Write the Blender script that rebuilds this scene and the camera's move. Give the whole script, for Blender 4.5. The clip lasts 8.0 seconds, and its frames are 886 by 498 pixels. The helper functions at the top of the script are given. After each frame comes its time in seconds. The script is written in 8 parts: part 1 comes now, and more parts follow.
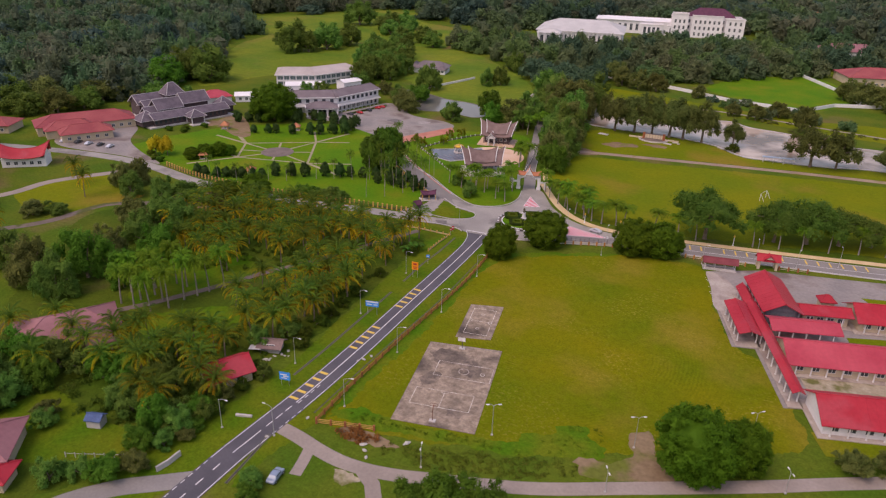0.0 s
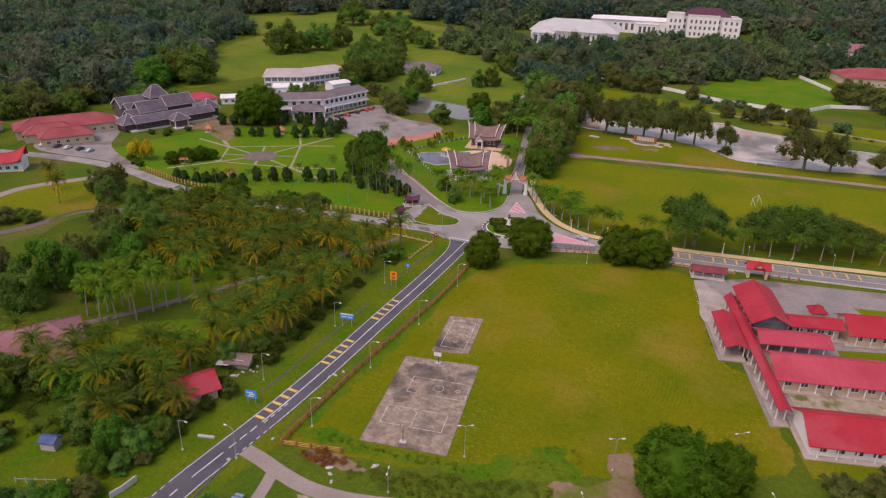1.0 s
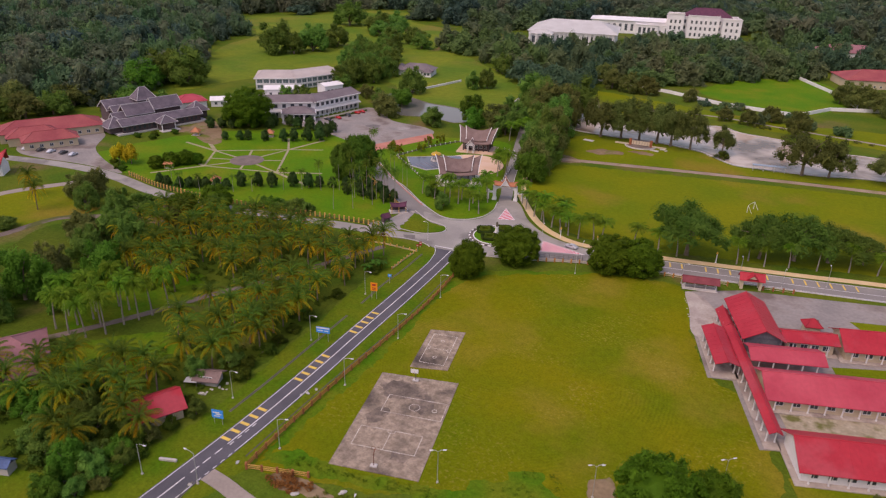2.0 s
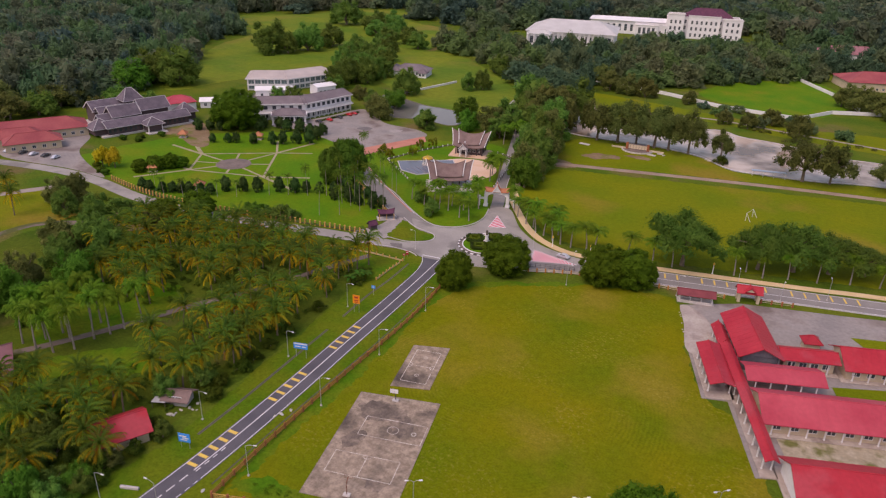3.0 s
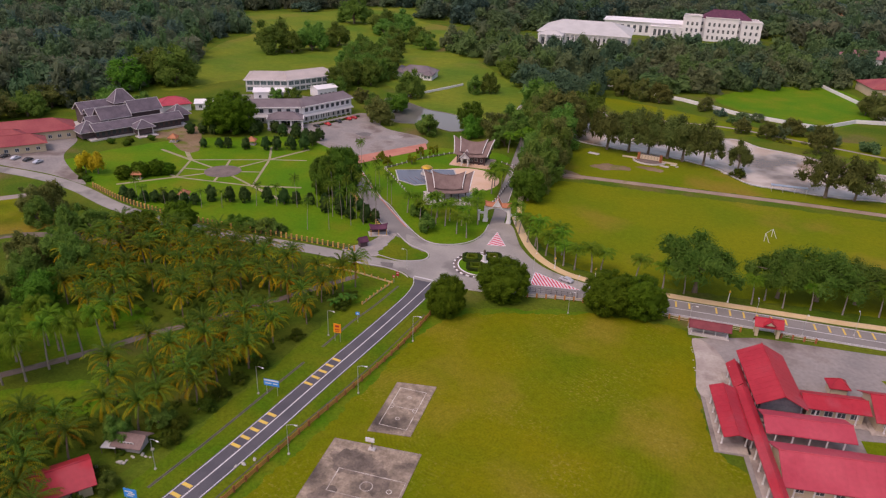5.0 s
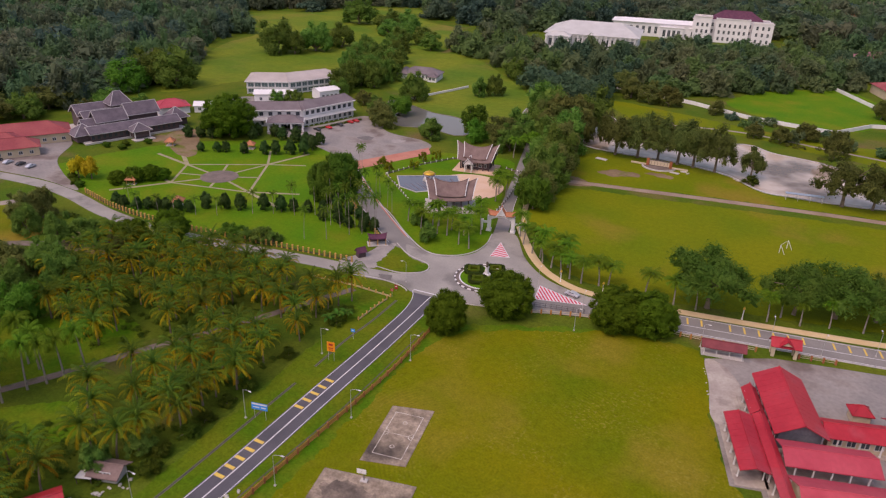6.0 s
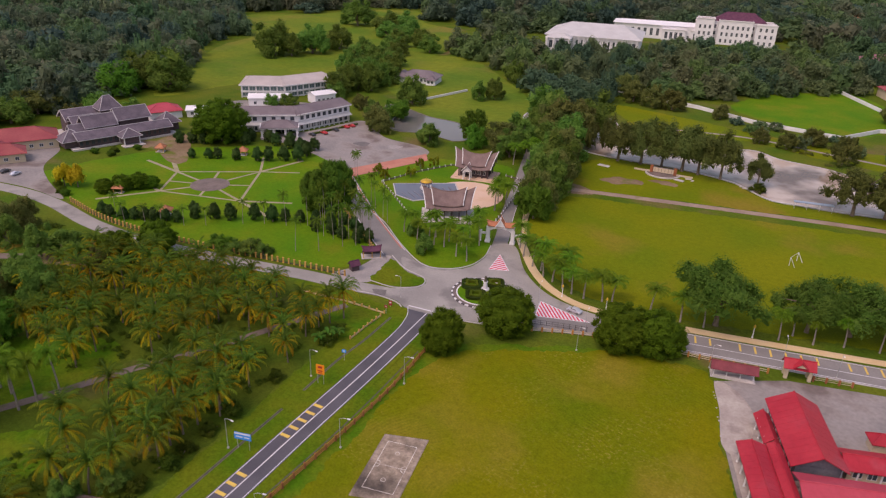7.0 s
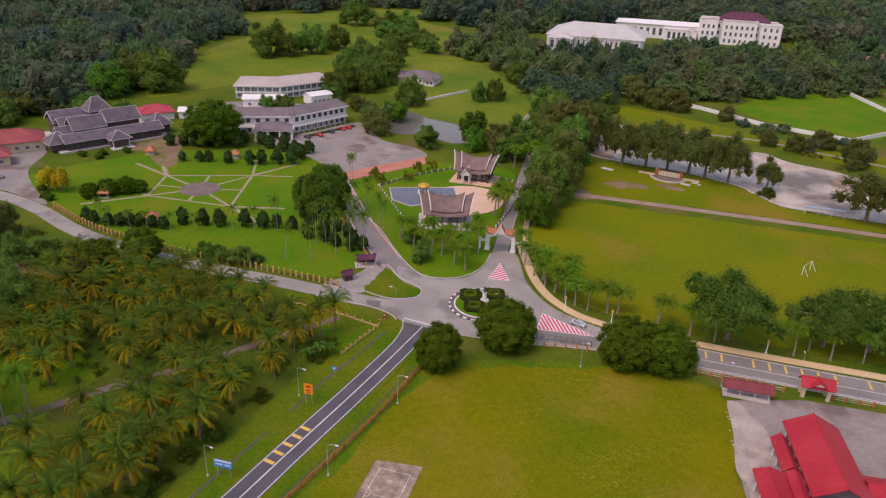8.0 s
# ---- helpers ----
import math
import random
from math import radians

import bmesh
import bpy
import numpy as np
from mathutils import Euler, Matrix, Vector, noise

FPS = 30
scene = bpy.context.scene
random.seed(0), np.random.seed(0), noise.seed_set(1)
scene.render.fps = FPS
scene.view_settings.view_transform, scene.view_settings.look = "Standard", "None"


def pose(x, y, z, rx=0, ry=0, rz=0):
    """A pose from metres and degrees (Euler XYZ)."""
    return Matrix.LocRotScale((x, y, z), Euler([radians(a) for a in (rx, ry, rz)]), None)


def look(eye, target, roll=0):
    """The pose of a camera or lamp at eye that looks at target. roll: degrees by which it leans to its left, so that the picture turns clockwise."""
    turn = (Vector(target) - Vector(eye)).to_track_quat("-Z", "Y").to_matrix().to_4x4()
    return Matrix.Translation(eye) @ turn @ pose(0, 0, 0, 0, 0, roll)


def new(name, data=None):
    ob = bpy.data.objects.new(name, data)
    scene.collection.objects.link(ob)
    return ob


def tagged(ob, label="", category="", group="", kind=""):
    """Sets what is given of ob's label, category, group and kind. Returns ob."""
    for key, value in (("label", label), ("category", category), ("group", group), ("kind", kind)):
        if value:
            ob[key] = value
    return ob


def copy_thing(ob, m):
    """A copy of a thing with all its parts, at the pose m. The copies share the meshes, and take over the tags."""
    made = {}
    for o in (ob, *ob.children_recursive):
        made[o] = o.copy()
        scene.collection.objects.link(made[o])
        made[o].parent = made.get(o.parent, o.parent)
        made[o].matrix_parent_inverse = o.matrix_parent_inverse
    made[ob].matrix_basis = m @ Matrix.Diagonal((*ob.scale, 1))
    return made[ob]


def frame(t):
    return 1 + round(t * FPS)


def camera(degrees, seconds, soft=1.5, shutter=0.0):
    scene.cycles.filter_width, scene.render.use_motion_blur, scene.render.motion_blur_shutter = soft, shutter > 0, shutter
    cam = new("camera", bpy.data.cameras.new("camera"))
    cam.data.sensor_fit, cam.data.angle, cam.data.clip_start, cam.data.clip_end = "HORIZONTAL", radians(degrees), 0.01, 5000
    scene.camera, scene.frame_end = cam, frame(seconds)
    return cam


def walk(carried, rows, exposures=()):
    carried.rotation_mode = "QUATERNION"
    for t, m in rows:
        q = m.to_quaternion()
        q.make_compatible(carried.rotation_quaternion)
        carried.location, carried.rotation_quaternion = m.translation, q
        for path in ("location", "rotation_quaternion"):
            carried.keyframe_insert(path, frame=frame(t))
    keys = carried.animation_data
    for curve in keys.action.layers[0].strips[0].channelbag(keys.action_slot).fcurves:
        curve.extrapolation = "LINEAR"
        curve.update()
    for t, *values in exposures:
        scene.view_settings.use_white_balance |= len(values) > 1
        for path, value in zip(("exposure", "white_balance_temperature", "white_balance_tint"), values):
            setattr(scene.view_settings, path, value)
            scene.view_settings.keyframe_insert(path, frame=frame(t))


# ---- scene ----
cam = camera(64.5, 8.0, 1.2)
cam.data.dof.use_dof = True
cam.data.dof.focus_distance, cam.data.dof.aperture_fstop = 262.0, 0.085
PATH = [
    (0, (0.536, -0.362, 95.241), (-0.283, 1.264, 94.413), 1.6),
    (0.5, (1.586, 4.067, 95.247), (0.769, 5.694, 94.419), 1.6),
    (1, (2.607, 8.464, 95.387), (1.789, 10.09, 94.557), 1.5),
    (1.5, (3.648, 12.891, 95.433), (2.824, 14.514, 94.603), 1.5),
    (2, (4.462, 17.484, 95.552), (3.637, 19.106, 94.721), 1.5),
    (3.5, (4.316, 31.257, 95.645), (3.487, 32.875, 94.809), 1.8),
    (4, (3.482, 35.74, 95.617), (2.648, 37.354, 94.781), 1.9),
    (4.5, (2.375, 40.215, 95.52), (1.531, 41.823, 94.682), 2.0),
    (6, (-1.991, 53.715, 95.081), (-2.862, 55.307, 94.239), 2.1),
    (6.5, (-3.769, 58.171, 94.984), (-4.642, 59.762, 94.143), 2.1),
    (7, (-5.672, 62.379, 94.857), (-6.544, 63.971, 94.017), 2.1),
    (7.5, (-7.359, 66.752, 94.188), (-8.233, 68.343, 93.35), 2.2),
    (8, (-9.471, 71.204, 93.117), (-10.345, 72.795, 92.278), 2.1),
]
walk(cam, [(t, look(eye, target, roll)) for t, eye, target, roll in PATH], [(0, 0.2, 7400, 31), (8, 0.2, 7400, 31)])

# ---- world, sun, exposure ----
SUN_AZ, SUN_EL = radians(200), radians(58)
world = bpy.data.worlds.new("sky")
scene.world = world
world.use_nodes = True
wn = world.node_tree.nodes
wl = world.node_tree.links
sky = wn.new("ShaderNodeTexSky")
sky.sky_type = "NISHITA"
sky.sun_disc = False
sky.sun_elevation, sky.sun_rotation = SUN_EL, SUN_AZ
sky.air_density, sky.dust_density = 1.6, 3.0
wn["Background"].inputs["Strength"].default_value = 0.15
wl.new(sky.outputs["Color"], wn["Background"].inputs["Color"])
sun = new("sun", bpy.data.lights.new("sun", "SUN"))
sun.data.energy, sun.data.angle, sun.data.color = 0.75, radians(32), (1.0, 0.95, 0.86)
sun.matrix_world = look((0, 0, 0), (-math.sin(SUN_AZ) * math.cos(SUN_EL), -math.cos(SUN_AZ) * math.cos(SUN_EL), -math.sin(SUN_EL)))


# ---- materials ----
def node_mat(name):
    m = bpy.data.materials.new(name)
    m.use_nodes = True
    return m, m.node_tree.nodes, m.node_tree.links, m.node_tree.nodes["Principled BSDF"]


def mix_rgb(nodes, links, fac, a, b, mode="MIX"):
    n = nodes.new("ShaderNodeMix")
    n.data_type, n.blend_type = "RGBA", mode
    for sock, v in ((n.inputs[0], fac), (n.inputs[6], a), (n.inputs[7], b)):
        if hasattr(v, "is_linked"):
            links.new(v, sock)
        elif isinstance(v, (int, float)):
            sock.default_value = v
        else:
            sock.default_value = (*v[:3], 1)
    return n.outputs[2]


def noise_tex(nodes, links, co, scale, detail=4, stretch=None, lo=0.35, hi=0.65):
    if stretch:
        mp = nodes.new("ShaderNodeMapping")
        mp.inputs["Rotation"].default_value = (0, 0, radians(stretch[0]))
        mp.inputs["Scale"].default_value = stretch[1:]
        links.new(co, mp.inputs["Vector"])
        co = mp.outputs["Vector"]
    n = nodes.new("ShaderNodeTexNoise")
    n.inputs["Scale"].default_value, n.inputs["Detail"].default_value = scale, detail
    links.new(co, n.inputs["Vector"])
    r = nodes.new("ShaderNodeMapRange")
    r.inputs["From Min"].default_value, r.inputs["From Max"].default_value = lo, hi
    links.new(n.outputs["Fac"], r.inputs["Value"])
    return r.outputs["Result"]


def surface(name, base, other, big=0.05, small=1.5, grain=None, rough=0.85, bump=0.3, metal=0.0, third=None, third_scale=0.02,
            third_range=(0.52, 0.62), stretch=None, local=False, vary=0.0, spec=0.3, blades=0.0, mown=None):
    """A weathered surface: two base colours mixed by broad patches, a third in stains, fine grain and relief."""
    m, nodes, links, bsdf = node_mat(name)
    if local:
        co = nodes.new("ShaderNodeTexCoord").outputs["Object"]
    else:
        co = nodes.new("ShaderNodeNewGeometry").outputs["Position"]
    broad = noise_tex(nodes, links, co, big, 5, stretch)
    fine = noise_tex(nodes, links, co, small, 5, None, 0.25, 0.75)
    col = mix_rgb(nodes, links, broad, base, other)
    if third:
        st = noise_tex(nodes, links, co, third_scale, 6, None, *third_range)
        col = mix_rgb(nodes, links, st, col, third)
    dark = mix_rgb(nodes, links, fine, (0.72, 0.72, 0.72), (1.2, 1.2, 1.2))
    if blades:
        tuft = noise_tex(nodes, links, co, blades, 3, None, 0.3, 0.7)
        col = mix_rgb(nodes, links, 1.0, col, mix_rgb(nodes, links, tuft, (0.84, 0.85, 0.83), (1.15, 1.13, 1.12)), "MULTIPLY")
    if mown:
        wv = nodes.new("ShaderNodeTexWave")
        wv.wave_type, wv.rings_direction = "RINGS", "Z"
        mpw = nodes.new("ShaderNodeMapping")
        mpw.inputs["Location"].default_value = mown
        links.new(co, mpw.inputs["Vector"])
        links.new(mpw.outputs["Vector"], wv.inputs["Vector"])
        wv.inputs["Scale"].default_value, wv.inputs["Distortion"].default_value = 0.34, 4.5
        wv.inputs["Detail"].default_value, wv.inputs["Detail Scale"].default_value = 3.0, 0.6
        mask = noise_tex(nodes, links, co, 0.045, 3, None, 0.5, 0.66)
        straw = noise_tex(nodes, links, co, 1.3, 4, None, 0.54, 0.68)
        patchy = noise_tex(nodes, links, co, 0.055, 4, None, 0.46, 0.66)
        clip_ = mix_rgb(nodes, links, 1.0, mix_rgb(nodes, links, straw, (0, 0, 0), (1, 1, 1)), mix_rgb(nodes, links, patchy, (0.06, 0.06, 0.06), (0.55, 0.55, 0.55)), "MULTIPLY")
        col = mix_rgb(nodes, links, clip_, col, (0.3, 0.26, 0.05))
        lines = mix_rgb(nodes, links, wv.outputs["Fac"], (0.93, 0.94, 0.93), (1.1, 1.07, 1.06))
        col = mix_rgb(nodes, links, mask, col, mix_rgb(nodes, links, 1.0, col, lines, "MULTIPLY"))
    col = mix_rgb(nodes, links, 0.75 if grain is None else grain, col, dark, "MULTIPLY")
    if vary:
        info = nodes.new("ShaderNodeObjectInfo")
        hsv = nodes.new("ShaderNodeHueSaturation")
        rng = nodes.new("ShaderNodeMapRange")
        rng.inputs["To Min"].default_value, rng.inputs["To Max"].default_value = 1 - vary, 1 + vary
        links.new(info.outputs["Random"], rng.inputs["Value"])
        links.new(rng.outputs["Result"], hsv.inputs["Value"])
        links.new(col, hsv.inputs["Color"])
        col = hsv.outputs["Color"]
    links.new(col, bsdf.inputs["Base Color"])
    bsdf.inputs["Roughness"].default_value, bsdf.inputs["Metallic"].default_value = rough, metal
    bsdf.inputs["Specular IOR Level"].default_value = spec
    if bump:
        b = nodes.new("ShaderNodeBump")
        b.inputs["Strength"].default_value, b.inputs["Distance"].default_value = bump, 0.1
        links.new(fine, b.inputs["Height"])
        links.new(b.outputs["Normal"], bsdf.inputs["Normal"])
    return m


def foliage(name, dark, light, hue=0.02, value=0.25, through_=0.42, rough=0.6, patch_scale=0.35, tints=None):
    """Leaves: colour varies leaf by leaf and plant by plant; some light passes through."""
    m, nodes, links, bsdf = node_mat(name)
    geo = nodes.new("ShaderNodeNewGeometry")
    info = nodes.new("ShaderNodeObjectInfo")
    patch = noise_tex(nodes, links, geo.outputs["Position"], patch_scale, 2)
    fac = nodes.new("ShaderNodeMath")
    fac.operation = "MULTIPLY_ADD"
    links.new(geo.outputs["Random Per Island"], fac.inputs[0])
    fac.inputs[1].default_value = 0.3
    lump = nodes.new("ShaderNodeAttribute")
    lump.attribute_name = "clump"
    both_ = nodes.new("ShaderNodeMath")
    both_.operation = "MULTIPLY_ADD"
    both_.inputs[1].default_value = 1.1
    links.new(lump.outputs["Fac"], both_.inputs[0])
    links.new(patch, both_.inputs[2])
    half = nodes.new("ShaderNodeMath")
    half.operation = "MULTIPLY"
    half.inputs[1].default_value = 0.33
    links.new(both_.outputs[0], half.inputs[0])
    links.new(half.outputs[0], fac.inputs[2])
    col = mix_rgb(nodes, links, fac.outputs[0], dark, light)
    if tints:
        at = nodes.new("ShaderNodeAttribute")
        at.attribute_name = "tint"
        ramp = nodes.new("ShaderNodeValToRGB")
        while len(ramp.color_ramp.elements) < len(tints):
            ramp.color_ramp.elements.new(0.5)
        for k, c in enumerate(tints):
            ramp.color_ramp.elements[k].position = k / (len(tints) - 1)
            ramp.color_ramp.elements[k].color = (*c, 1)
        links.new(at.outputs["Fac"], ramp.inputs["Fac"])
        both = nodes.new("ShaderNodeMix")
        both.data_type = "RGBA"
        both.inputs["Factor"].default_value = 0.65
        links.new(col, both.inputs["A"])
        links.new(ramp.outputs["Color"], both.inputs["B"])
        col = both.outputs["Result"]
    hsv = nodes.new("ShaderNodeHueSaturation")
    for out, lo, hi in (("Hue", 0.5 - hue, 0.5 + hue), ("Value", 1 - value, 1 + value)):
        rng = nodes.new("ShaderNodeMapRange")
        rng.inputs["To Min"].default_value, rng.inputs["To Max"].default_value = lo, hi
        links.new(info.outputs["Random"], rng.inputs["Value"])
        links.new(rng.outputs["Result"], hsv.inputs[out])
    links.new(col, hsv.inputs["Color"])
    links.new(hsv.outputs["Color"], bsdf.inputs["Base Color"])
    bsdf.inputs["Roughness"].default_value = rough
    bsdf.inputs["Specular IOR Level"].default_value = 0.06
    tr = nodes.new("ShaderNodeBsdfTranslucent")
    links.new(hsv.outputs["Color"], tr.inputs["Color"])
    mx = nodes.new("ShaderNodeMixShader")
    mx.inputs[0].default_value = through_
    links.new(bsdf.outputs[0], mx.inputs[1])
    links.new(tr.outputs[0], mx.inputs[2])
    links.new(mx.outputs[0], nodes["Material Output"].inputs["Surface"])
    return m


M = {}
M["grass_rough"] = surface("rough_grass", (0.06, 0.12, 0.01), (0.115, 0.14, 0.015), 0.05, 0.9, third=(0.16, 0.12, 0.05), third_scale=0.03, third_range=(0.58, 0.7), bump=0.8, spec=0.04, blades=2.2)
M["grass_field"] = surface("playing_field_grass", (0.165, 0.16, 0.004), (0.096, 0.138, 0.004), 0.03, 0.6, third=(0.215, 0.172, 0.02), third_scale=0.04, third_range=(0.5, 0.72), bump=0.5, grain=0.5, spec=0.04, blades=2.2, mown=(47, -150, 0))
M["grass_lawn"] = surface("park_lawn", (0.065, 0.18, 0.007), (0.115, 0.195, 0.008), 0.05, 0.7, third=(0.16, 0.18, 0.015), third_scale=0.05, third_range=(0.55, 0.75), bump=0.5, grain=0.5, spec=0.04, blades=2.2)
M["grass_park"] = surface("parade_lawn", (0.163, 0.18, 0.006), (0.116, 0.163, 0.006), 0.03, 0.6, third=(0.225, 0.165, 0.025), third_scale=0.02, third_range=(0.55, 0.7), bump=0.5, grain=0.5, spec=0.04, blades=2.2)
M["grass_verge"] = surface("verge_grass", (0.06, 0.135, 0.006), (0.12, 0.148, 0.009), 0.08, 1.0, bump=0.7, spec=0.04, blades=2.2)
M["grass_lush"] = surface("lush_grass", (0.055, 0.15, 0.006), (0.12, 0.16, 0.01), 0.12, 1.0, bump=0.8, spec=0.04, blades=2.2)
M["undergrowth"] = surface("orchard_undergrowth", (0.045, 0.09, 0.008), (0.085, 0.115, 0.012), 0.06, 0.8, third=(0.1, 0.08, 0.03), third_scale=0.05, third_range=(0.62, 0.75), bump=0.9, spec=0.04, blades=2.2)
M["meadow"] = surface("golf_meadow", (0.085, 0.16, 0.016), (0.165, 0.2, 0.02), 0.02, 0.25, third=(0.2, 0.17, 0.04), third_scale=0.012, third_range=(0.56, 0.72), bump=0.3, grain=0.6, spec=0.04, blades=2.2)
M["asphalt_new"] = surface("new_asphalt", (0.078, 0.075, 0.09), (0.105, 0.1, 0.118), 0.15, 3.0, rough=0.8, bump=0.1, grain=0.4)
M["asphalt_old"] = surface("worn_asphalt", (0.265, 0.248, 0.235), (0.34, 0.318, 0.298), 0.1, 2.0, rough=0.85, bump=0.1, third=(0.2, 0.187, 0.18), third_scale=0.08, grain=0.4)
M["asphalt_mid"] = surface("grey_asphalt", (0.2, 0.186, 0.182), (0.255, 0.238, 0.23), 0.1, 2.0, rough=0.85, bump=0.1, grain=0.4)
M["asphalt_lot"] = surface("car_park_asphalt", (0.235, 0.215, 0.21), (0.335, 0.295, 0.275), 0.07, 1.0, rough=0.85, third=(0.17, 0.135, 0.125), third_scale=0.07, third_range=(0.52, 0.66), bump=0.1, grain=0.6)
M["tar"] = surface("old_tar", (0.13, 0.12, 0.12), (0.18, 0.16, 0.155), 0.4, 2.0, rough=0.8, bump=0.1)
M["gravel"] = surface("gravel", (0.26, 0.24, 0.235), (0.36, 0.325, 0.31), 0.2, 3.0, bump=0.5)
M["dirt"] = surface("bare_earth", (0.19, 0.13, 0.08), (0.26, 0.19, 0.12), 0.1, 1.0, bump=0.5, third=(0.13, 0.15, 0.03), third_scale=0.09, spec=0.04)
M["rubble_ground"] = surface("pale_rubble_ground", (0.3, 0.25, 0.17), (0.42, 0.36, 0.27), 0.3, 1.5, third=(0.14, 0.14, 0.04), third_scale=0.2, third_range=(0.5, 0.62), bump=0.5)
M["track"] = surface("dark_earth_track", (0.14, 0.11, 0.1), (0.19, 0.145, 0.13), 0.15, 1.5, bump=0.3, grain=0.5, third=(0.08, 0.09, 0.02), third_scale=0.12)
M["lane"] = surface("gravel_lane", (0.27, 0.225, 0.2), (0.34, 0.285, 0.255), 0.1, 1.5, bump=0.3, grain=0.4)
M["earth_track"] = surface("pinkish_earth_track", (0.27, 0.19, 0.15), (0.34, 0.25, 0.19), 0.12, 1.5, bump=0.3, grain=0.5, third=(0.2, 0.17, 0.05), third_scale=0.1, third_range=(0.55, 0.7))
M["red_paving"] = surface("red_paving", (0.45, 0.17, 0.125), (0.52, 0.22, 0.16), 0.2, 2.0, bump=0.1, grain=0.4)
M["pink_paving"] = surface("pink_paving", (0.62, 0.42, 0.3), (0.66, 0.47, 0.36), 0.15, 2.0, bump=0.1, grain=0.3)
M["footway"] = surface("footway_paving", (0.6, 0.43, 0.24), (0.66, 0.5, 0.31), 0.15, 2.0, bump=0.1, grain=0.3)
M["concrete"] = surface("weathered_concrete", (0.235, 0.182, 0.142), (0.36, 0.285, 0.225), 0.6, 2.5, third=(0.075, 0.06, 0.052), third_scale=0.1, third_range=(0.53, 0.7), bump=0.3, grain=0.9, blades=1.1)
M["concrete_stained"] = surface("mouldy_concrete", (0.11, 0.088, 0.076), (0.185, 0.145, 0.12), 0.45, 2.5, third=(0.25, 0.195, 0.16), third_scale=0.3, third_range=(0.48, 0.62), bump=0.3, grain=0.9, blades=1.1)
M["concrete_pale"] = surface("pale_concrete", (0.44, 0.41, 0.4), (0.54, 0.5, 0.49), 0.3, 2.5, bump=0.2, grain=0.5)
M["concrete_worn"] = surface("worn_pale_concrete", (0.35, 0.295, 0.265), (0.44, 0.385, 0.345), 0.25, 1.5, third=(0.27, 0.22, 0.2), third_scale=0.15, bump=0.2, grain=0.5)
M["concrete_path"] = surface("garden_path", (0.26, 0.235, 0.14), (0.35, 0.31, 0.2), 0.3, 2.5, bump=0.2, grain=0.5)
M["white_line"] = surface("white_road_paint", (0.72, 0.7, 0.74), (0.6, 0.58, 0.62), 0.4, 3.0, bump=0, grain=0.35)
M["faded_line"] = surface("faded_court_paint", (0.74, 0.69, 0.64), (0.33, 0.27, 0.24), 0.5, 3.0, bump=0, grain=0.4)
M["yellow_line"] = surface("yellow_road_paint", (0.72, 0.5, 0.1), (0.65, 0.45, 0.12), 0.4, 3.0, bump=0, grain=0.35)
M["red_line"] = surface("red_road_paint", (0.68, 0.07, 0.12), (0.6, 0.09, 0.13), 0.4, 3.0, bump=0, grain=0.35)
M["white_wall"] = surface("white_render", (0.78, 0.77, 0.79), (0.7, 0.69, 0.72), 0.2, 1.5, bump=0.1, grain=0.25)
M["cream_wall"] = surface("cream_render", (0.58, 0.48, 0.35), (0.52, 0.43, 0.31), 0.2, 1.5, bump=0.1, grain=0.25)
M["grey_wall"] = surface("grey_render", (0.5, 0.47, 0.47), (0.42, 0.4, 0.4), 0.2, 1.5, bump=0.1, grain=0.35)
# dark trusses and the shadow at the hall's roof end, put into one colour
M["wall_shaded"] = surface("shaded_wall_grey", (0.1, 0.1, 0.125), (0.15, 0.145, 0.17), 0.3, 2.0, bump=0.1)
M["teal_glass"] = surface("greenish_glazing", (0.11, 0.16, 0.17), (0.16, 0.22, 0.22), 0.3, 1.0, rough=0.2, bump=0, grain=0.2, spec=0.6)
M["pool_slab"] = surface("blue_grey_slab", (0.13, 0.13, 0.165), (0.18, 0.175, 0.21), 0.4, 3.0, bump=0.1)
M["drain"] = surface("damp_concrete", (0.15, 0.15, 0.09), (0.2, 0.19, 0.11), 0.4, 3.0, bump=0.2)
M["brown_paving"] = surface("brown_paving", (0.15, 0.12, 0.11), (0.2, 0.155, 0.14), 0.3, 2.0, bump=0.1)
M["timber_dark"] = surface("dark_timber", (0.075, 0.052, 0.058), (0.115, 0.082, 0.085), 0.5, 4.0, bump=0.3, stretch=(0, 1, 1, 6))
M["timber_fence"] = surface("orange_fence_timber", (0.48, 0.19, 0.045), (0.38, 0.19, 0.06), 0.5, 4.0, bump=0.3, local=True, vary=0.15)
M["post_red"] = surface("red_brown_post", (0.36, 0.12, 0.05), (0.28, 0.1, 0.05), 0.6, 4.0, bump=0.2, local=True, vary=0.15)
M["pillar_ochre"] = surface("ochre_pillar", (0.62, 0.36, 0.1), (0.55, 0.3, 0.1), 0.6, 4.0, bump=0.2, local=True, vary=0.12)
M["iron"] = surface("dark_iron", (0.05, 0.045, 0.05), (0.1, 0.08, 0.08), 0.6, 4.0, bump=0.1, rough=0.5)
M["roof_red"] = surface("red_metal_roof", (0.37, 0.018, 0.032), (0.44, 0.03, 0.045), 0.12, 1.2, rough=0.5, bump=0.1, grain=0.4, third=(0.4, 0.045, 0.062), third_scale=0.1)
M["roof_pink"] = surface("faded_pink_roof", (0.4, 0.042, 0.068), (0.48, 0.07, 0.098), 0.12, 1.2, rough=0.6, bump=0.1, grain=0.35)
M["roof_wine"] = surface("wine_red_roof", (0.17, 0.035, 0.045), (0.23, 0.05, 0.06), 0.3, 1.5, rough=0.7, bump=0.1, grain=0.4)
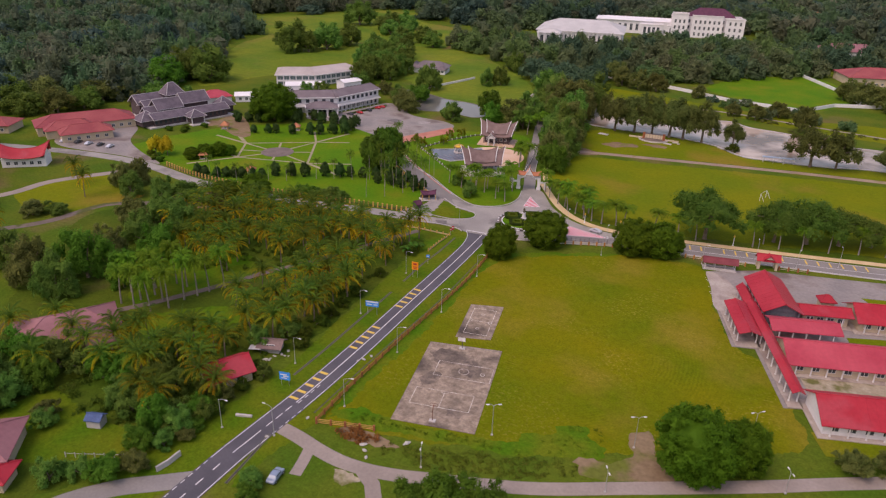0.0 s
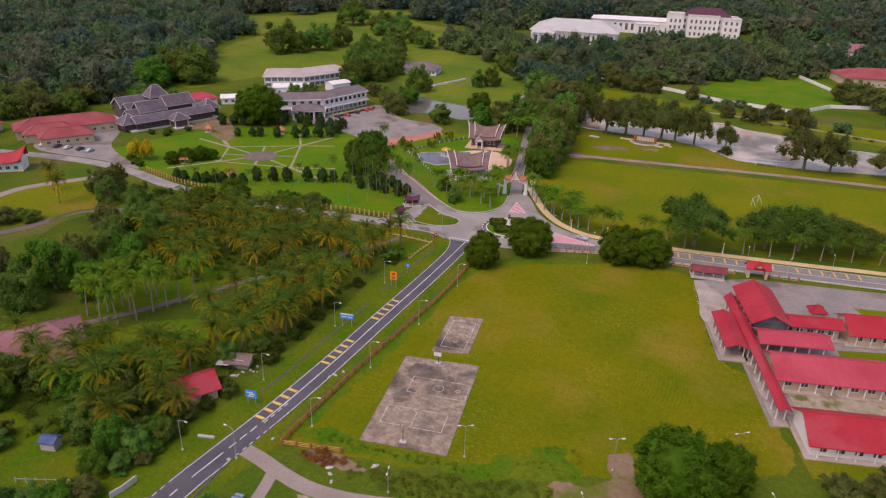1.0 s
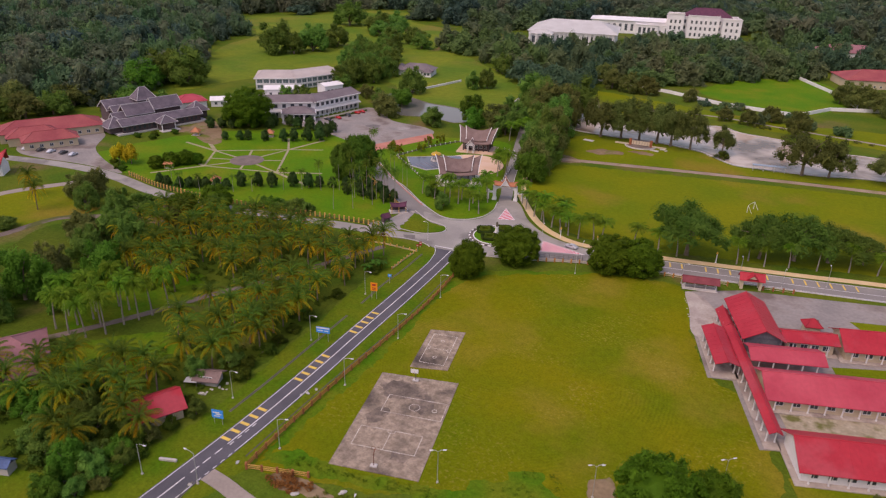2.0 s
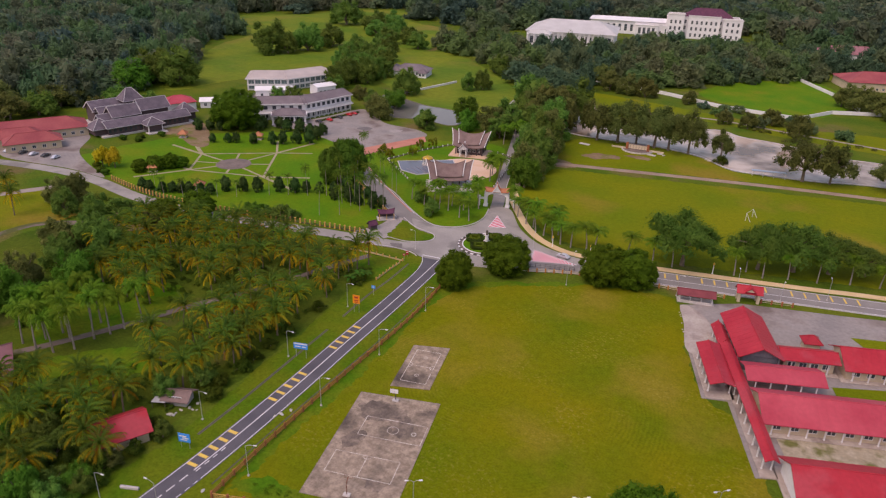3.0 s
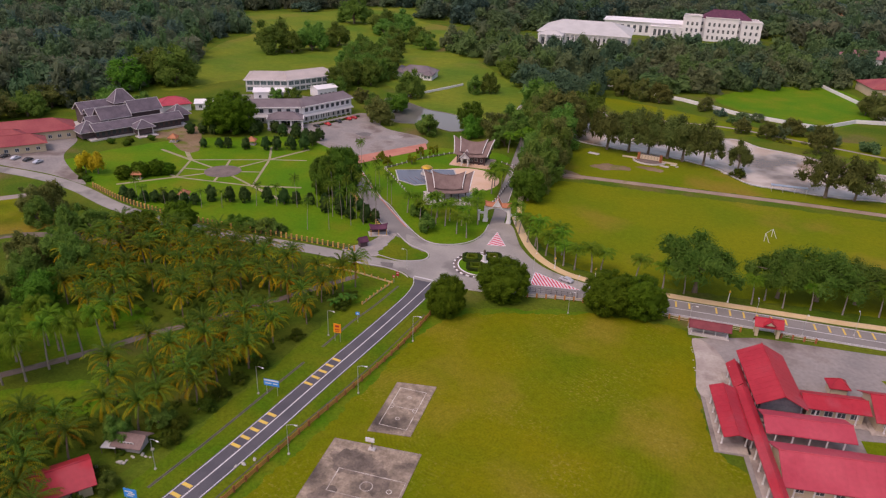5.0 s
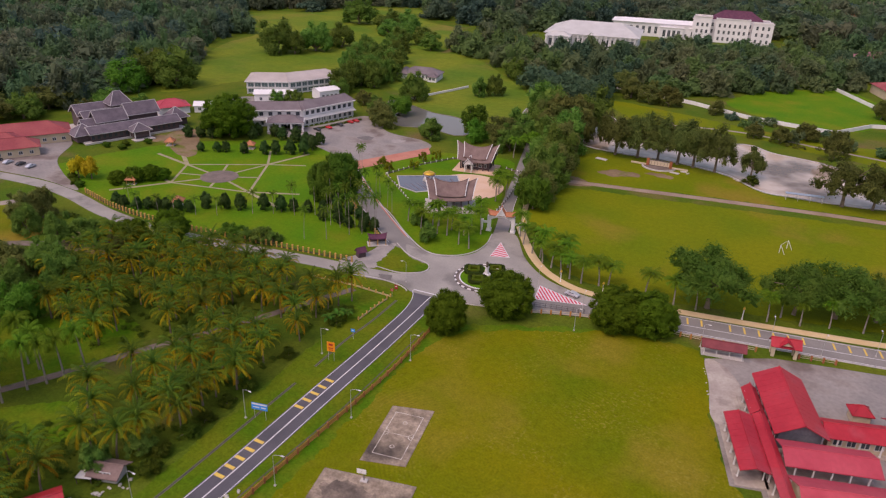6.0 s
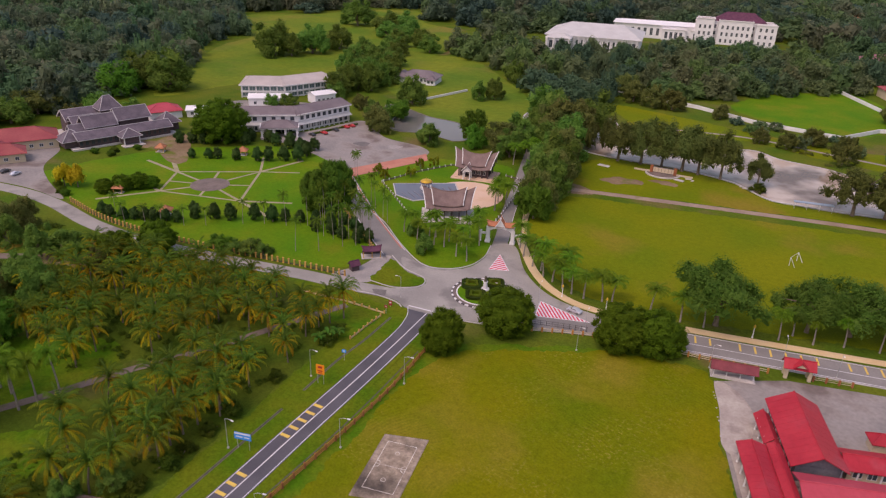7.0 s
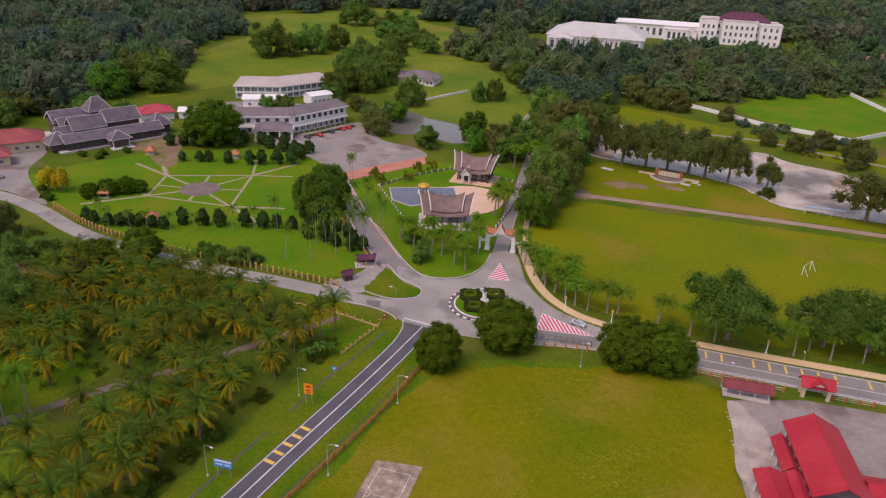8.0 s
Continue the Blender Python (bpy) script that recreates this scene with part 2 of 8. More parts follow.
M["roof_rose"] = surface("pale_rose_roof", (0.26, 0.11, 0.125), (0.33, 0.155, 0.17), 0.12, 1.2, rough=0.7, bump=0.1, grain=0.35)
M["roof_brick"] = surface("dull_red_roof", (0.28, 0.055, 0.065), (0.35, 0.085, 0.085), 0.12, 1.2, rough=0.7, bump=0.15, grain=0.4)
M["roof_dark"] = surface("dark_shingle_roof", (0.1, 0.083, 0.105), (0.152, 0.122, 0.15), 0.3, 2.5, rough=0.7, bump=0.4, grain=0.6)
M["roof_brown"] = surface("brown_shingle_roof", (0.16, 0.105, 0.1), (0.22, 0.15, 0.14), 0.3, 2.5, rough=0.7, bump=0.4, grain=0.6)
M["roof_grey"] = surface("grey_sheet_roof", (0.3, 0.26, 0.28), (0.38, 0.33, 0.35), 0.15, 1.5, rough=0.6, bump=0.2, grain=0.4)
M["roof_slate"] = surface("slate_grey_roof", (0.16, 0.13, 0.145), (0.21, 0.175, 0.19), 0.15, 1.5, rough=0.7, bump=0.2, grain=0.5)
M["roof_pale"] = surface("pale_sheet_roof", (0.4, 0.345, 0.33), (0.48, 0.42, 0.4), 0.1, 1.5, rough=0.6, bump=0.1, grain=0.3)
M["roof_pale_grey"] = surface("pale_grey_sheet_roof", (0.47, 0.46, 0.46), (0.54, 0.53, 0.53), 0.1, 1.5, rough=0.6, bump=0.1, grain=0.3)
M["roof_white"] = surface("white_sheet_roof", (0.74, 0.72, 0.74), (0.8, 0.78, 0.8), 0.1, 1.5, rough=0.5, bump=0.1, grain=0.25)
M["roof_terracotta"] = surface("terracotta_roof", (0.5, 0.2, 0.1), (0.42, 0.16, 0.09), 0.4, 3.0, rough=0.7, bump=0.3, grain=0.5)
M["trim_white"] = surface("white_trim", (0.75, 0.73, 0.74), (0.68, 0.66, 0.68), 0.6, 3.0, bump=0, grain=0.2)
M["trim_weathered"] = surface("weathered_white_trim", (0.5, 0.47, 0.49), (0.38, 0.36, 0.38), 0.5, 2.0, bump=0, grain=0.4)
M["gold"] = surface("gold_dome", (0.7, 0.43, 0.05), (0.6, 0.36, 0.05), 0.5, 3.0, rough=0.35, metal=0.4, bump=0.05, grain=0.2)
M["bark"] = surface("bark", (0.16, 0.12, 0.09), (0.24, 0.19, 0.15), 0.6, 3.0, bump=0.6, local=True)
M["palm_bark"] = surface("palm_bark", (0.34, 0.3, 0.27), (0.24, 0.2, 0.18), 0.6, 3.0, bump=0.6, local=True, stretch=(0, 1, 1, 4))
M["steel"] = surface("galvanised_steel", (0.55, 0.55, 0.58), (0.45, 0.45, 0.48), 0.6, 4.0, rough=0.45, metal=0.5, bump=0, grain=0.2)
M["rust"] = surface("rusty_steel", (0.2, 0.07, 0.04), (0.12, 0.05, 0.04), 0.8, 4.0, rough=0.8, bump=0.2)
M["sign_blue"] = surface("blue_sign_face", (0.02, 0.25, 0.75), (0.03, 0.28, 0.8), 0.6, 3.0, rough=0.4, bump=0, grain=0.1)
M["sign_orange"] = surface("orange_sign_face", (0.85, 0.3, 0.02), (0.8, 0.26, 0.02), 0.6, 3.0, rough=0.4, bump=0, grain=0.1)
M["tarp"] = surface("faded_blue_tarpaulin", (0.04, 0.08, 0.2), (0.06, 0.11, 0.25), 0.6, 3.0, rough=0.6, bump=0.1)
M["lamp_glass"] = surface("lamp_lens", (0.7, 0.72, 0.74), (0.65, 0.66, 0.7), 1.0, 3.0, rough=0.3, bump=0, grain=0.1)
M["car_red"] = surface("red_car_paint", (0.5, 0.03, 0.03), (0.45, 0.03, 0.03), 0.5, 2.0, rough=0.25, bump=0, grain=0.1, spec=0.6)
M["car_blue"] = surface("blue_grey_car_paint", (0.2, 0.27, 0.38), (0.24, 0.3, 0.4), 0.5, 2.0, rough=0.3, bump=0, grain=0.1, spec=0.6)
M["car_dark"] = surface("dark_car_paint", (0.03, 0.03, 0.035), (0.05, 0.05, 0.05), 0.5, 2.0, rough=0.25, bump=0, grain=0.1, spec=0.6)
M["car_silver"] = surface("silver_car_paint", (0.55, 0.58, 0.64), (0.5, 0.53, 0.6), 0.5, 2.0, rough=0.3, metal=0.3, bump=0, grain=0.1, spec=0.6)
M["rubber"] = surface("tyre_rubber", (0.02, 0.02, 0.02), (0.03, 0.03, 0.03), 1.0, 4.0, bump=0, grain=0.2)
M["purple_roof"] = surface("purple_hut_roof", (0.09, 0.03, 0.06), (0.13, 0.045, 0.08), 0.5, 3.0, bump=0.3)
M["white_plastic"] = surface("pale_debris", (0.5, 0.48, 0.44), (0.38, 0.36, 0.33), 1.0, 4.0, bump=0.2)
M["statue_dark"] = surface("dark_bronze", (0.08, 0.07, 0.05), (0.12, 0.1, 0.07), 1.0, 4.0, rough=0.5, bump=0.1)

gm, gn, gl, gb = node_mat("window_glass")
gb.inputs["Base Color"].default_value = (0.05, 0.065, 0.08, 1)
gb.inputs["Roughness"].default_value = 0.12
gb.inputs["Specular IOR Level"].default_value = 0.7
M["glass"] = gm

wm, wnodes, wlinks, wb = node_mat("pond_water")
wb.inputs["Base Color"].default_value = (0.27, 0.225, 0.21, 1)
wb.inputs["Roughness"].default_value = 0.05
wb.inputs["IOR"].default_value = 1.33
wbump = wnodes.new("ShaderNodeBump")
wbump.inputs["Strength"].default_value, wbump.inputs["Distance"].default_value = 0.06, 0.1
wpos = wnodes.new("ShaderNodeNewGeometry")
wlinks.new(noise_tex(wnodes, wlinks, wpos.outputs["Position"], 0.8, 3), wbump.inputs["Height"])
wlinks.new(wbump.outputs["Normal"], wb.inputs["Normal"])
pm = wm.copy()
# brown silt, and pale patches that paint the sky's reflection into the water
silt_and_shine = noise_tex(wnodes, wlinks, wpos.outputs["Position"], 0.045, 4, None, 0.36, 0.6)
wlinks.new(mix_rgb(wnodes, wlinks, silt_and_shine, (0.12, 0.075, 0.048), (0.52, 0.425, 0.36)), wb.inputs["Base Color"])
M["water"] = wm
pm.name = "pool_water"
pm.node_tree.nodes["Principled BSDF"].inputs["Base Color"].default_value = (0.13, 0.15, 0.19, 1)
M["pool"] = pm
dm = pm.copy()
dm.name = "dark_pond_water"
dm.node_tree.nodes["Principled BSDF"].inputs["Base Color"].default_value = (0.15, 0.145, 0.135, 1)
M["water_dark"] = dm

F = {}
F["broad"] = foliage("broad_leaves", (0.058, 0.145, 0.024), (0.195, 0.3, 0.055), hue=0.03, value=0.3)
F["bright"] = foliage("bright_leaves", (0.05, 0.15, 0.0135), (0.1375, 0.275, 0.0315))
F["olive"] = foliage("olive_leaves", (0.0756, 0.1031, 0.0255), (0.2132, 0.2269, 0.0638))
F["dense"] = foliage("dense_leaves", (0.05, 0.12, 0.007), (0.115, 0.215, 0.015), value=0.1)
F["conifer"] = foliage("dark_conifer_leaves", (0.03, 0.075, 0.02), (0.075, 0.14, 0.035), value=0.15)
# woodland leaf tones with the pale blue of distance haze put into the colour
HAZED_WOOD_TINTS = ((0.05, 0.105, 0.1), (0.072, 0.14, 0.1), (0.145, 0.155, 0.095), (0.08, 0.19, 0.075), (0.175, 0.165, 0.11), (0.12, 0.21, 0.07))
F["wood"] = foliage("hazed_woodland_leaves", (0.0325, 0.0715, 0.0525), (0.143, 0.195, 0.105), value=0.1, patch_scale=0.3, tints=HAZED_WOOD_TINTS)
F["belt"] = foliage("tree_belt_leaves", (0.0543, 0.1242, 0.0364), (0.1863, 0.2794, 0.081), value=0.1, patch_scale=0.3, tints=HAZED_WOOD_TINTS)
F["russet"] = foliage("dark_olive_leaves", (0.066, 0.1, 0.026), (0.175, 0.215, 0.056), hue=0.03)
F["palm"] = foliage("palm_fronds", (0.05, 0.11, 0.012), (0.18, 0.23, 0.02), value=0.25, tints=((0.055, 0.125, 0.022), (0.1, 0.185, 0.022), (0.19, 0.25, 0.02), (0.34, 0.31, 0.018), (0.54, 0.39, 0.016)))
F["airy"] = foliage("yellow_green_leaves", (0.12, 0.16, 0.01), (0.3, 0.28, 0.02))
F["rain"] = foliage("rain_tree_leaves", (0.046, 0.1092, 0.0144), (0.138, 0.2127, 0.036), value=0.12)
F["tuft"] = foliage("grass_tufts", (0.05, 0.13, 0.006), (0.13, 0.2, 0.012), value=0.1)
F["palm_dry"] = foliage("dry_palm_fronds", (0.32, 0.2, 0.01), (0.66, 0.4, 0.014), value=0.3)
F["royal"] = foliage("royal_palm_fronds", (0.045, 0.13, 0.008), (0.17, 0.28, 0.02), value=0.2, through_=0.25)
F["areca"] = foliage("slender_palm_fronds", (0.045, 0.115, 0.012), (0.15, 0.23, 0.025), value=0.2, through_=0.25)
F["banana"] = foliage("banana_leaves", (0.05, 0.15, 0.02), (0.13, 0.27, 0.035), value=0.2)
F["creeper"] = foliage("creeper_leaves", (0.05, 0.115, 0.012), (0.13, 0.21, 0.025), value=0.1)
F["yellow"] = foliage("yellow_bloom", (0.36, 0.26, 0.01), (0.55, 0.42, 0.03), value=0.2)
F["hedge"] = foliage("hedge_leaves", (0.024, 0.072, 0.006), (0.108, 0.156, 0.0144), value=0.15)
F["box_dark"] = foliage("dark_box_hedge", (0.03, 0.06, 0.01), (0.075, 0.11, 0.018), value=0.1)
F["box_light"] = foliage("pale_box_hedge", (0.09, 0.14, 0.012), (0.17, 0.21, 0.02), value=0.1)
F["scrub"] = foliage("scrub_leaves", (0.03, 0.07, 0.008), (0.1, 0.14, 0.015), value=0.2)
F["weeds"] = foliage("olive_weeds", (0.07, 0.1, 0.01), (0.17, 0.18, 0.025), value=0.15)
F["redshrub"] = foliage("rusty_scrub", (0.16, 0.05, 0.02), (0.3, 0.1, 0.04), value=0.2)


# ---- building helpers ----
def mesh_from(name, verts, faces, mats, idx=None, smooth=False):
    me = bpy.data.meshes.new(name)
    me.from_pydata([tuple(v) for v in verts], [], [tuple(f) for f in faces])
    for m in mats if isinstance(mats, (list, tuple)) else [mats]:
        me.materials.append(m)
    if idx is not None:
        me.polygons.foreach_set("material_index", list(idx))
    if smooth:
        me.polygons.foreach_set("use_smooth", [True] * len(me.polygons))
    me.update()
    return me


def child(name, data, parent, label="", m=None):
    ob = new(name, data)
    if parent:
        ob.parent = parent
    if m is not None:
        ob.matrix_basis = m
    if label:
        ob["label"] = label
    return ob


def part(name, bm, material, parent, label="", m=None):
    """Links a bmesh as one mesh object under a thing or a part."""
    me = bpy.data.meshes.new(name)
    bm.to_mesh(me)
    bm.free()
    for mt in material if isinstance(material, (list, tuple)) else [material]:
        me.materials.append(mt)
    return child(name, me, parent, label, m)


def thing(name, m, label, category, group="", kind=""):
    ob = new(name)
    ob.empty_display_size = 0.5
    ob.matrix_basis = m
    return tagged(ob, label, category, group, kind)


def box(bm, lo, hi, mi=0):
    vs = [bm.verts.new((x, y, z)) for z in (lo[2], hi[2]) for y in (lo[1], hi[1]) for x in (lo[0], hi[0])]
    for f in ((0, 2, 3, 1), (4, 5, 7, 6), (0, 1, 5, 4), (2, 6, 7, 3), (0, 4, 6, 2), (1, 3, 7, 5)):
        bm.faces.new([vs[i] for i in f]).material_index = mi
    return bm


def one_box(lo, hi, bevel=0.0):
    bm = box(bmesh.new(), lo, hi)
    if bevel:
        bmesh.ops.bevel(bm, geom=bm.edges[:], offset=bevel, segments=1, affect="EDGES")
    return bm


def tube(bm, pts, radii, sides=8, cap=True):
    """A round bar along pts with a radius at each."""
    rings = []
    n = len(pts)
    for i, p in enumerate(pts):
        p = Vector(p)
        d = (Vector(pts[min(i + 1, n - 1)]) - Vector(pts[max(i - 1, 0)])).normalized()
        a = d.orthogonal().normalized() if abs(d.z) < 0.9 else Vector((1, 0, 0))
        a = (a - d * a.dot(d)).normalized()
        b = d.cross(a)
        r = radii[i] if isinstance(radii, (list, tuple)) else radii
        rings.append([bm.verts.new(p + (a * math.cos(2 * math.pi * k / sides) + b * math.sin(2 * math.pi * k / sides)) * r) for k in range(sides)])
    for i in range(n - 1):
        for k in range(sides):
            bm.faces.new((rings[i][k], rings[i][(k + 1) % sides], rings[i + 1][(k + 1) % sides], rings[i + 1][k]))
    if cap:
        bm.faces.new(rings[0][::-1])
        bm.faces.new(rings[-1])
    return bm


def spline(pts, step=2.0, closed=False):
    """A smooth line through pts, about step metres from point to point."""
    P = [Vector(p) for p in pts]
    n = len(P)
    out = []
    for i in range(n if closed else n - 1):
        a, b = P[i], P[(i + 1) % n]
        p0 = P[i - 1] if (closed or i > 0) else a * 2 - b
        p3 = P[(i + 2) % n] if (closed or i + 2 < n) else b * 2 - a
        k = max(1, int((b - a).length / step))
        for j in range(k):
            t = j / k
            out.append(0.5 * ((2 * a) + (b - p0) * t + (2 * p0 - 5 * a + 4 * b - p3) * t * t + (3 * a - p0 - 3 * b + p3) * t ** 3))
    if not closed:
        out.append(P[-1])
    return out


def sides_of(line):
    """The left-hand normal at each point of a plan line."""
    out = []
    n = len(line)
    for i in range(n):
        d = line[min(i + 1, n - 1)] - line[max(i - 1, 0)]
        d = Vector((d[0], d[1])).normalized()
        out.append(Vector((-d.y, d.x)))
    return out


def shifted(line, off):
    return [p + s * off for p, s in zip(line, sides_of(line))]


def ribbon(bm, line, half, z, h=0.0, off=0.0):
    """A flat strip along a plan line, or a raised kerb when h is given. half: half the width, one number or one a point."""
    s = sides_of(line)
    rows = []
    for i, (p, nrm) in enumerate(zip(line, s)):
        w = half[i] if isinstance(half, list) else half
        a, b = p + nrm * (off + w), p + nrm * (off - w)
        if h:
            rows.append([bm.verts.new((a.x, a.y, z)), bm.verts.new((a.x, a.y, z + h)), bm.verts.new((b.x, b.y, z + h)), bm.verts.new((b.x, b.y, z))])
        else:
            rows.append([bm.verts.new((a.x, a.y, z)), bm.verts.new((b.x, b.y, z))])
    for r0, r1 in zip(rows, rows[1:]):
        for k in range(len(r0) - 1):
            bm.faces.new((r0[k], r0[k + 1], r1[k + 1], r1[k]))
    if h:
        bm.faces.new(rows[0][::-1])
        bm.faces.new(rows[-1])
    return bm


def sheet(pts, z, depth=0.0):
    """A flat sheet with that outline; with depth its rim goes down by so much."""
    bm = bmesh.new()
    top = [bm.verts.new((p[0], p[1], z)) for p in pts]
    f = bm.faces.new(top)
    bm.normal_update()
    if f.normal.z < 0:
        f.normal_flip()
    if depth:
        low = [bm.verts.new((p[0], p[1], z - depth)) for p in pts]
        n = len(pts)
        for i in range(n):
            bm.faces.new((top[i], low[i], low[(i + 1) % n], top[(i + 1) % n]))
        bmesh.ops.recalc_face_normals(bm, faces=bm.faces[:])
    bmesh.ops.triangulate(bm, faces=[f for f in bm.faces if len(f.verts) > 4])
    return bm


def ring_pts(cx, cy, r, n=48, ry=None, turn=0):
    return [Vector((cx + r * math.cos(2 * math.pi * k / n + turn), cy + (ry or r) * math.sin(2 * math.pi * k / n + turn))) for k in range(n)]


def structure(name, bm, mat, label, category):
    return tagged(part(name, bm, mat, None), label, category, "", "structure")


def along(line, gap, start=0.0):
    """Points every gap metres along a plan line, with the heading at each."""
    out = []
    left = start
    for a, b in zip(line, line[1:]):
        d = (b - a)
        length = d.length
        while left <= length:
            p = a + d * (left / length)
            out.append((p.x, p.y, math.degrees(math.atan2(d.y, d.x))))
            left += gap
        left -= length
    return out


def V2(*pts):
    return [Vector(p) for p in pts]


# ---- ground, lawns, water ----
big = bmesh.new()
bmesh.ops.create_grid(big, x_segments=40, y_segments=40, size=3000)
bmesh.ops.translate(big, verts=big.verts[:], vec=(-200, 500, 0))
structure("ground", big, M["grass_rough"], "rough green grass ground reaching the horizon", "ground")


def lawn(name, pts, z, mat, label, smooth=True, step=3.0):
    line = spline(V2(*pts), min(step, 0.8), True) if smooth else V2(*pts)
    if smooth:
        line = [p + Vector((noise.noise((p.x * 0.25, p.y * 0.25, z * 90)), noise.noise((p.y * 0.25, p.x * 0.25, 7 + z * 90)))) * 1.1 + Vector((noise.noise((p.x * 0.9, p.y * 0.9, 3)), noise.noise((p.y * 0.9, p.x * 0.9, 5)))) * 0.9 for p in line]
    return structure(name, sheet(line, z), mat, label, "lawn")


lawn("lawn_school_field", [(-75.5, 96), (-75.5, 112), (-75.6, 132), (-75.2, 152), (-77.5, 182), (-74, 192), (-62, 201), (-43, 211), (-24, 216), (-15, 213.5), (-8, 186), (-2, 172), (6, 166), (13, 150), (16, 137), (0, 124), (-12, 119), (-27, 111), (-48, 102), (-63, 98)],
     0.02, M["grass_field"], "dry yellow-green mown school playing field")
lawn("lawn_parade", [(-92, 309), (-45, 322), (40, 339), (140, 352), (140, 285), (36, 255), (-23, 240), (-46, 235), (-68, 245), (-80, 262), (-90, 280)],
     0.02, M["grass_park"], "wide yellow-green mown parade lawn")
lawn("lawn_garden", [(-272, 214), (-245, 206), (-215, 201), (-172, 201), (-128, 211), (-122, 219), (-124, 230), (-146, 243), (-168, 263), (-186, 290), (-214, 300), (-245, 280), (-264, 254)],
     0.02, M["grass_lawn"], "bright green formal garden lawn")
lawn("lawn_pavilion", [(-117, 237), (-103, 228.5), (-94, 231), (-90, 240), (-92, 251), (-99, 268), (-104, 284), (-113, 312), (-122, 332), (-150, 325), (-158, 312), (-168, 284), (-146, 260), (-132, 251)],
     0.02, M["grass_lawn"], "bright green lawn around the pavilions")
lawn("lawn_meadow_far", [(-350, 335), (-440, 470), (-465, 540), (-520, 600), (-570, 645), (-525, 705), (-505, 775), (-455, 805), (-400, 725), (-345, 695), (-305, 615), (-290, 560), (-300, 470), (-290, 420), (-330, 385)],
     0.02, M["meadow"], "pale green open meadow between woods")
lawn("lawn_bungalow", [(-308, 522), (-268, 562), (-200, 500), (-160, 445), (-150, 400), (-172, 372), (-205, 385), (-228, 410), (-255, 432), (-285, 455)],
     0.025, M["meadow"], "green lawn around a white bungalow")
lawn("lawn_river_bank", [(-60, 520), (-10, 615), (30, 560), (24, 510), (-2, 480)], 0.02, M["grass_lawn"], "green lawn behind a white wall")
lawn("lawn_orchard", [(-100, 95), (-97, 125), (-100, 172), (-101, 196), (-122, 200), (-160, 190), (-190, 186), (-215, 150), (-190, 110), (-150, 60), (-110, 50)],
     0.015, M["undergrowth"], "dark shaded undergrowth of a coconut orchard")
lawn("lawn_orchard_clearing", [(-118, 110), (-120, 120), (-128, 122), (-138, 114), (-142, 105), (-132, 101)], 0.022, M["grass_lush"], "lush green clearing among coconut palms")
lawn("lawn_yard", [(-134, 62), (-136, 71), (-132, 76), (-119, 73), (-106, 75), (-99, 70), (-104, 64), (-112, 60), (-122, 58)], 0.022, M["grass_verge"], "green lawn behind the houses")
lawn("lawn_palm_row", [(-150, 112), (-141, 124), (-136, 138), (-140, 150), (-160, 146), (-170, 128)], 0.022, M["grass_lush"], "bright green lawn under royal palms")
lawn("lawn_ditch_side", [(-75, 98), (-60, 100), (-45, 103), (-37, 105), (-27, 110), (-20, 113), (-20, 116), (-23.5, 117.5), (-25, 121), (-30, 119), (-31, 115), (-36, 113), (-38, 108.5), (-46, 106.5), (-58, 103.5), (-71, 103)], 0.0235, M["grass_lush"], "lush wet green strip of grass")
lawn("lawn_fence_strip", [(-75.5, 98), (-74, 104), (-74.2, 130), (-74, 152), (-76, 178), (-71.5, 191), (-60, 200), (-44, 209.5), (-44, 211.5), (-62, 202), (-75, 193), (-78.5, 184), (-77, 157), (-77.4, 131)], 0.026, M["grass_lush"], "lush green strip of uncut grass along the fence")
lawn("verge_west", [(-90, 60), (-86.5, 86), (-86, 110), (-86.6, 140), (-87.8, 165), (-88.5, 195), (-93.5, 203), (-101, 197), (-100, 172), (-97, 140), (-95, 110), (-96, 88), (-100, 60)], 0.03, M["grass_verge"], "green roadside verge")
lawn("verge_east", [(-79, 72), (-82, 90), (-81.8, 108), (-82.2, 130), (-83.2, 164), (-84, 200), (-79, 194), (-77.2, 176), (-76.6, 157), (-77.2, 131), (-76.8, 108), (-76, 95), (-77, 85)], 0.03, M["grass_verge"], "green roadside verge beside the fence")

lawn("lawn_pond_near", [(-94, 323), (-45, 333), (3, 343), (60, 352), (60, 365), (44, 363.4), (18, 356.4), (-9, 353), (-18, 352.6), (-26, 359), (-34, 366.5), (-48, 371), (-62, 372.5), (-85, 371.5), (-98, 356)], 0.017, M["grass_park"], "dry trodden grass between track and pond")
lawn("lawn_pond_far", [(-120, 478), (-75, 470), (-30, 458), (10, 454), (70, 458), (70, 420), (0, 428), (-40, 440), (-85, 424), (-104, 446)], 0.018, M["grass_park"], "dry yellowish grass behind the pond")
river = spline(V2((-150, 412), (-116, 400), (-104, 376), (-85, 372), (-62, 373), (-48, 371.5), (-34, 367), (-25.4, 359), (-18, 353.2), (-9, 353.6), (2, 354.2), (18, 357), (44, 364), (140, 372), (140, 402), (44, 402), (21, 401), (-1, 412), (-22, 416), (-36, 424), (-60, 402), (-88, 404), (-112, 442), (-150, 446)), 4, True)
structure("water_pond", sheet(river, 0.05), M["water"], "still brown pond with pale sky reflection put into its colour", "pond")
bank = bmesh.new()
ribbon(bank, river + river[:1], 0.35, 0.0, 0.35)
structure("trim_pond_edge", bank, M["grey_wall"], "low pale stone edge round the pond", "kerb")
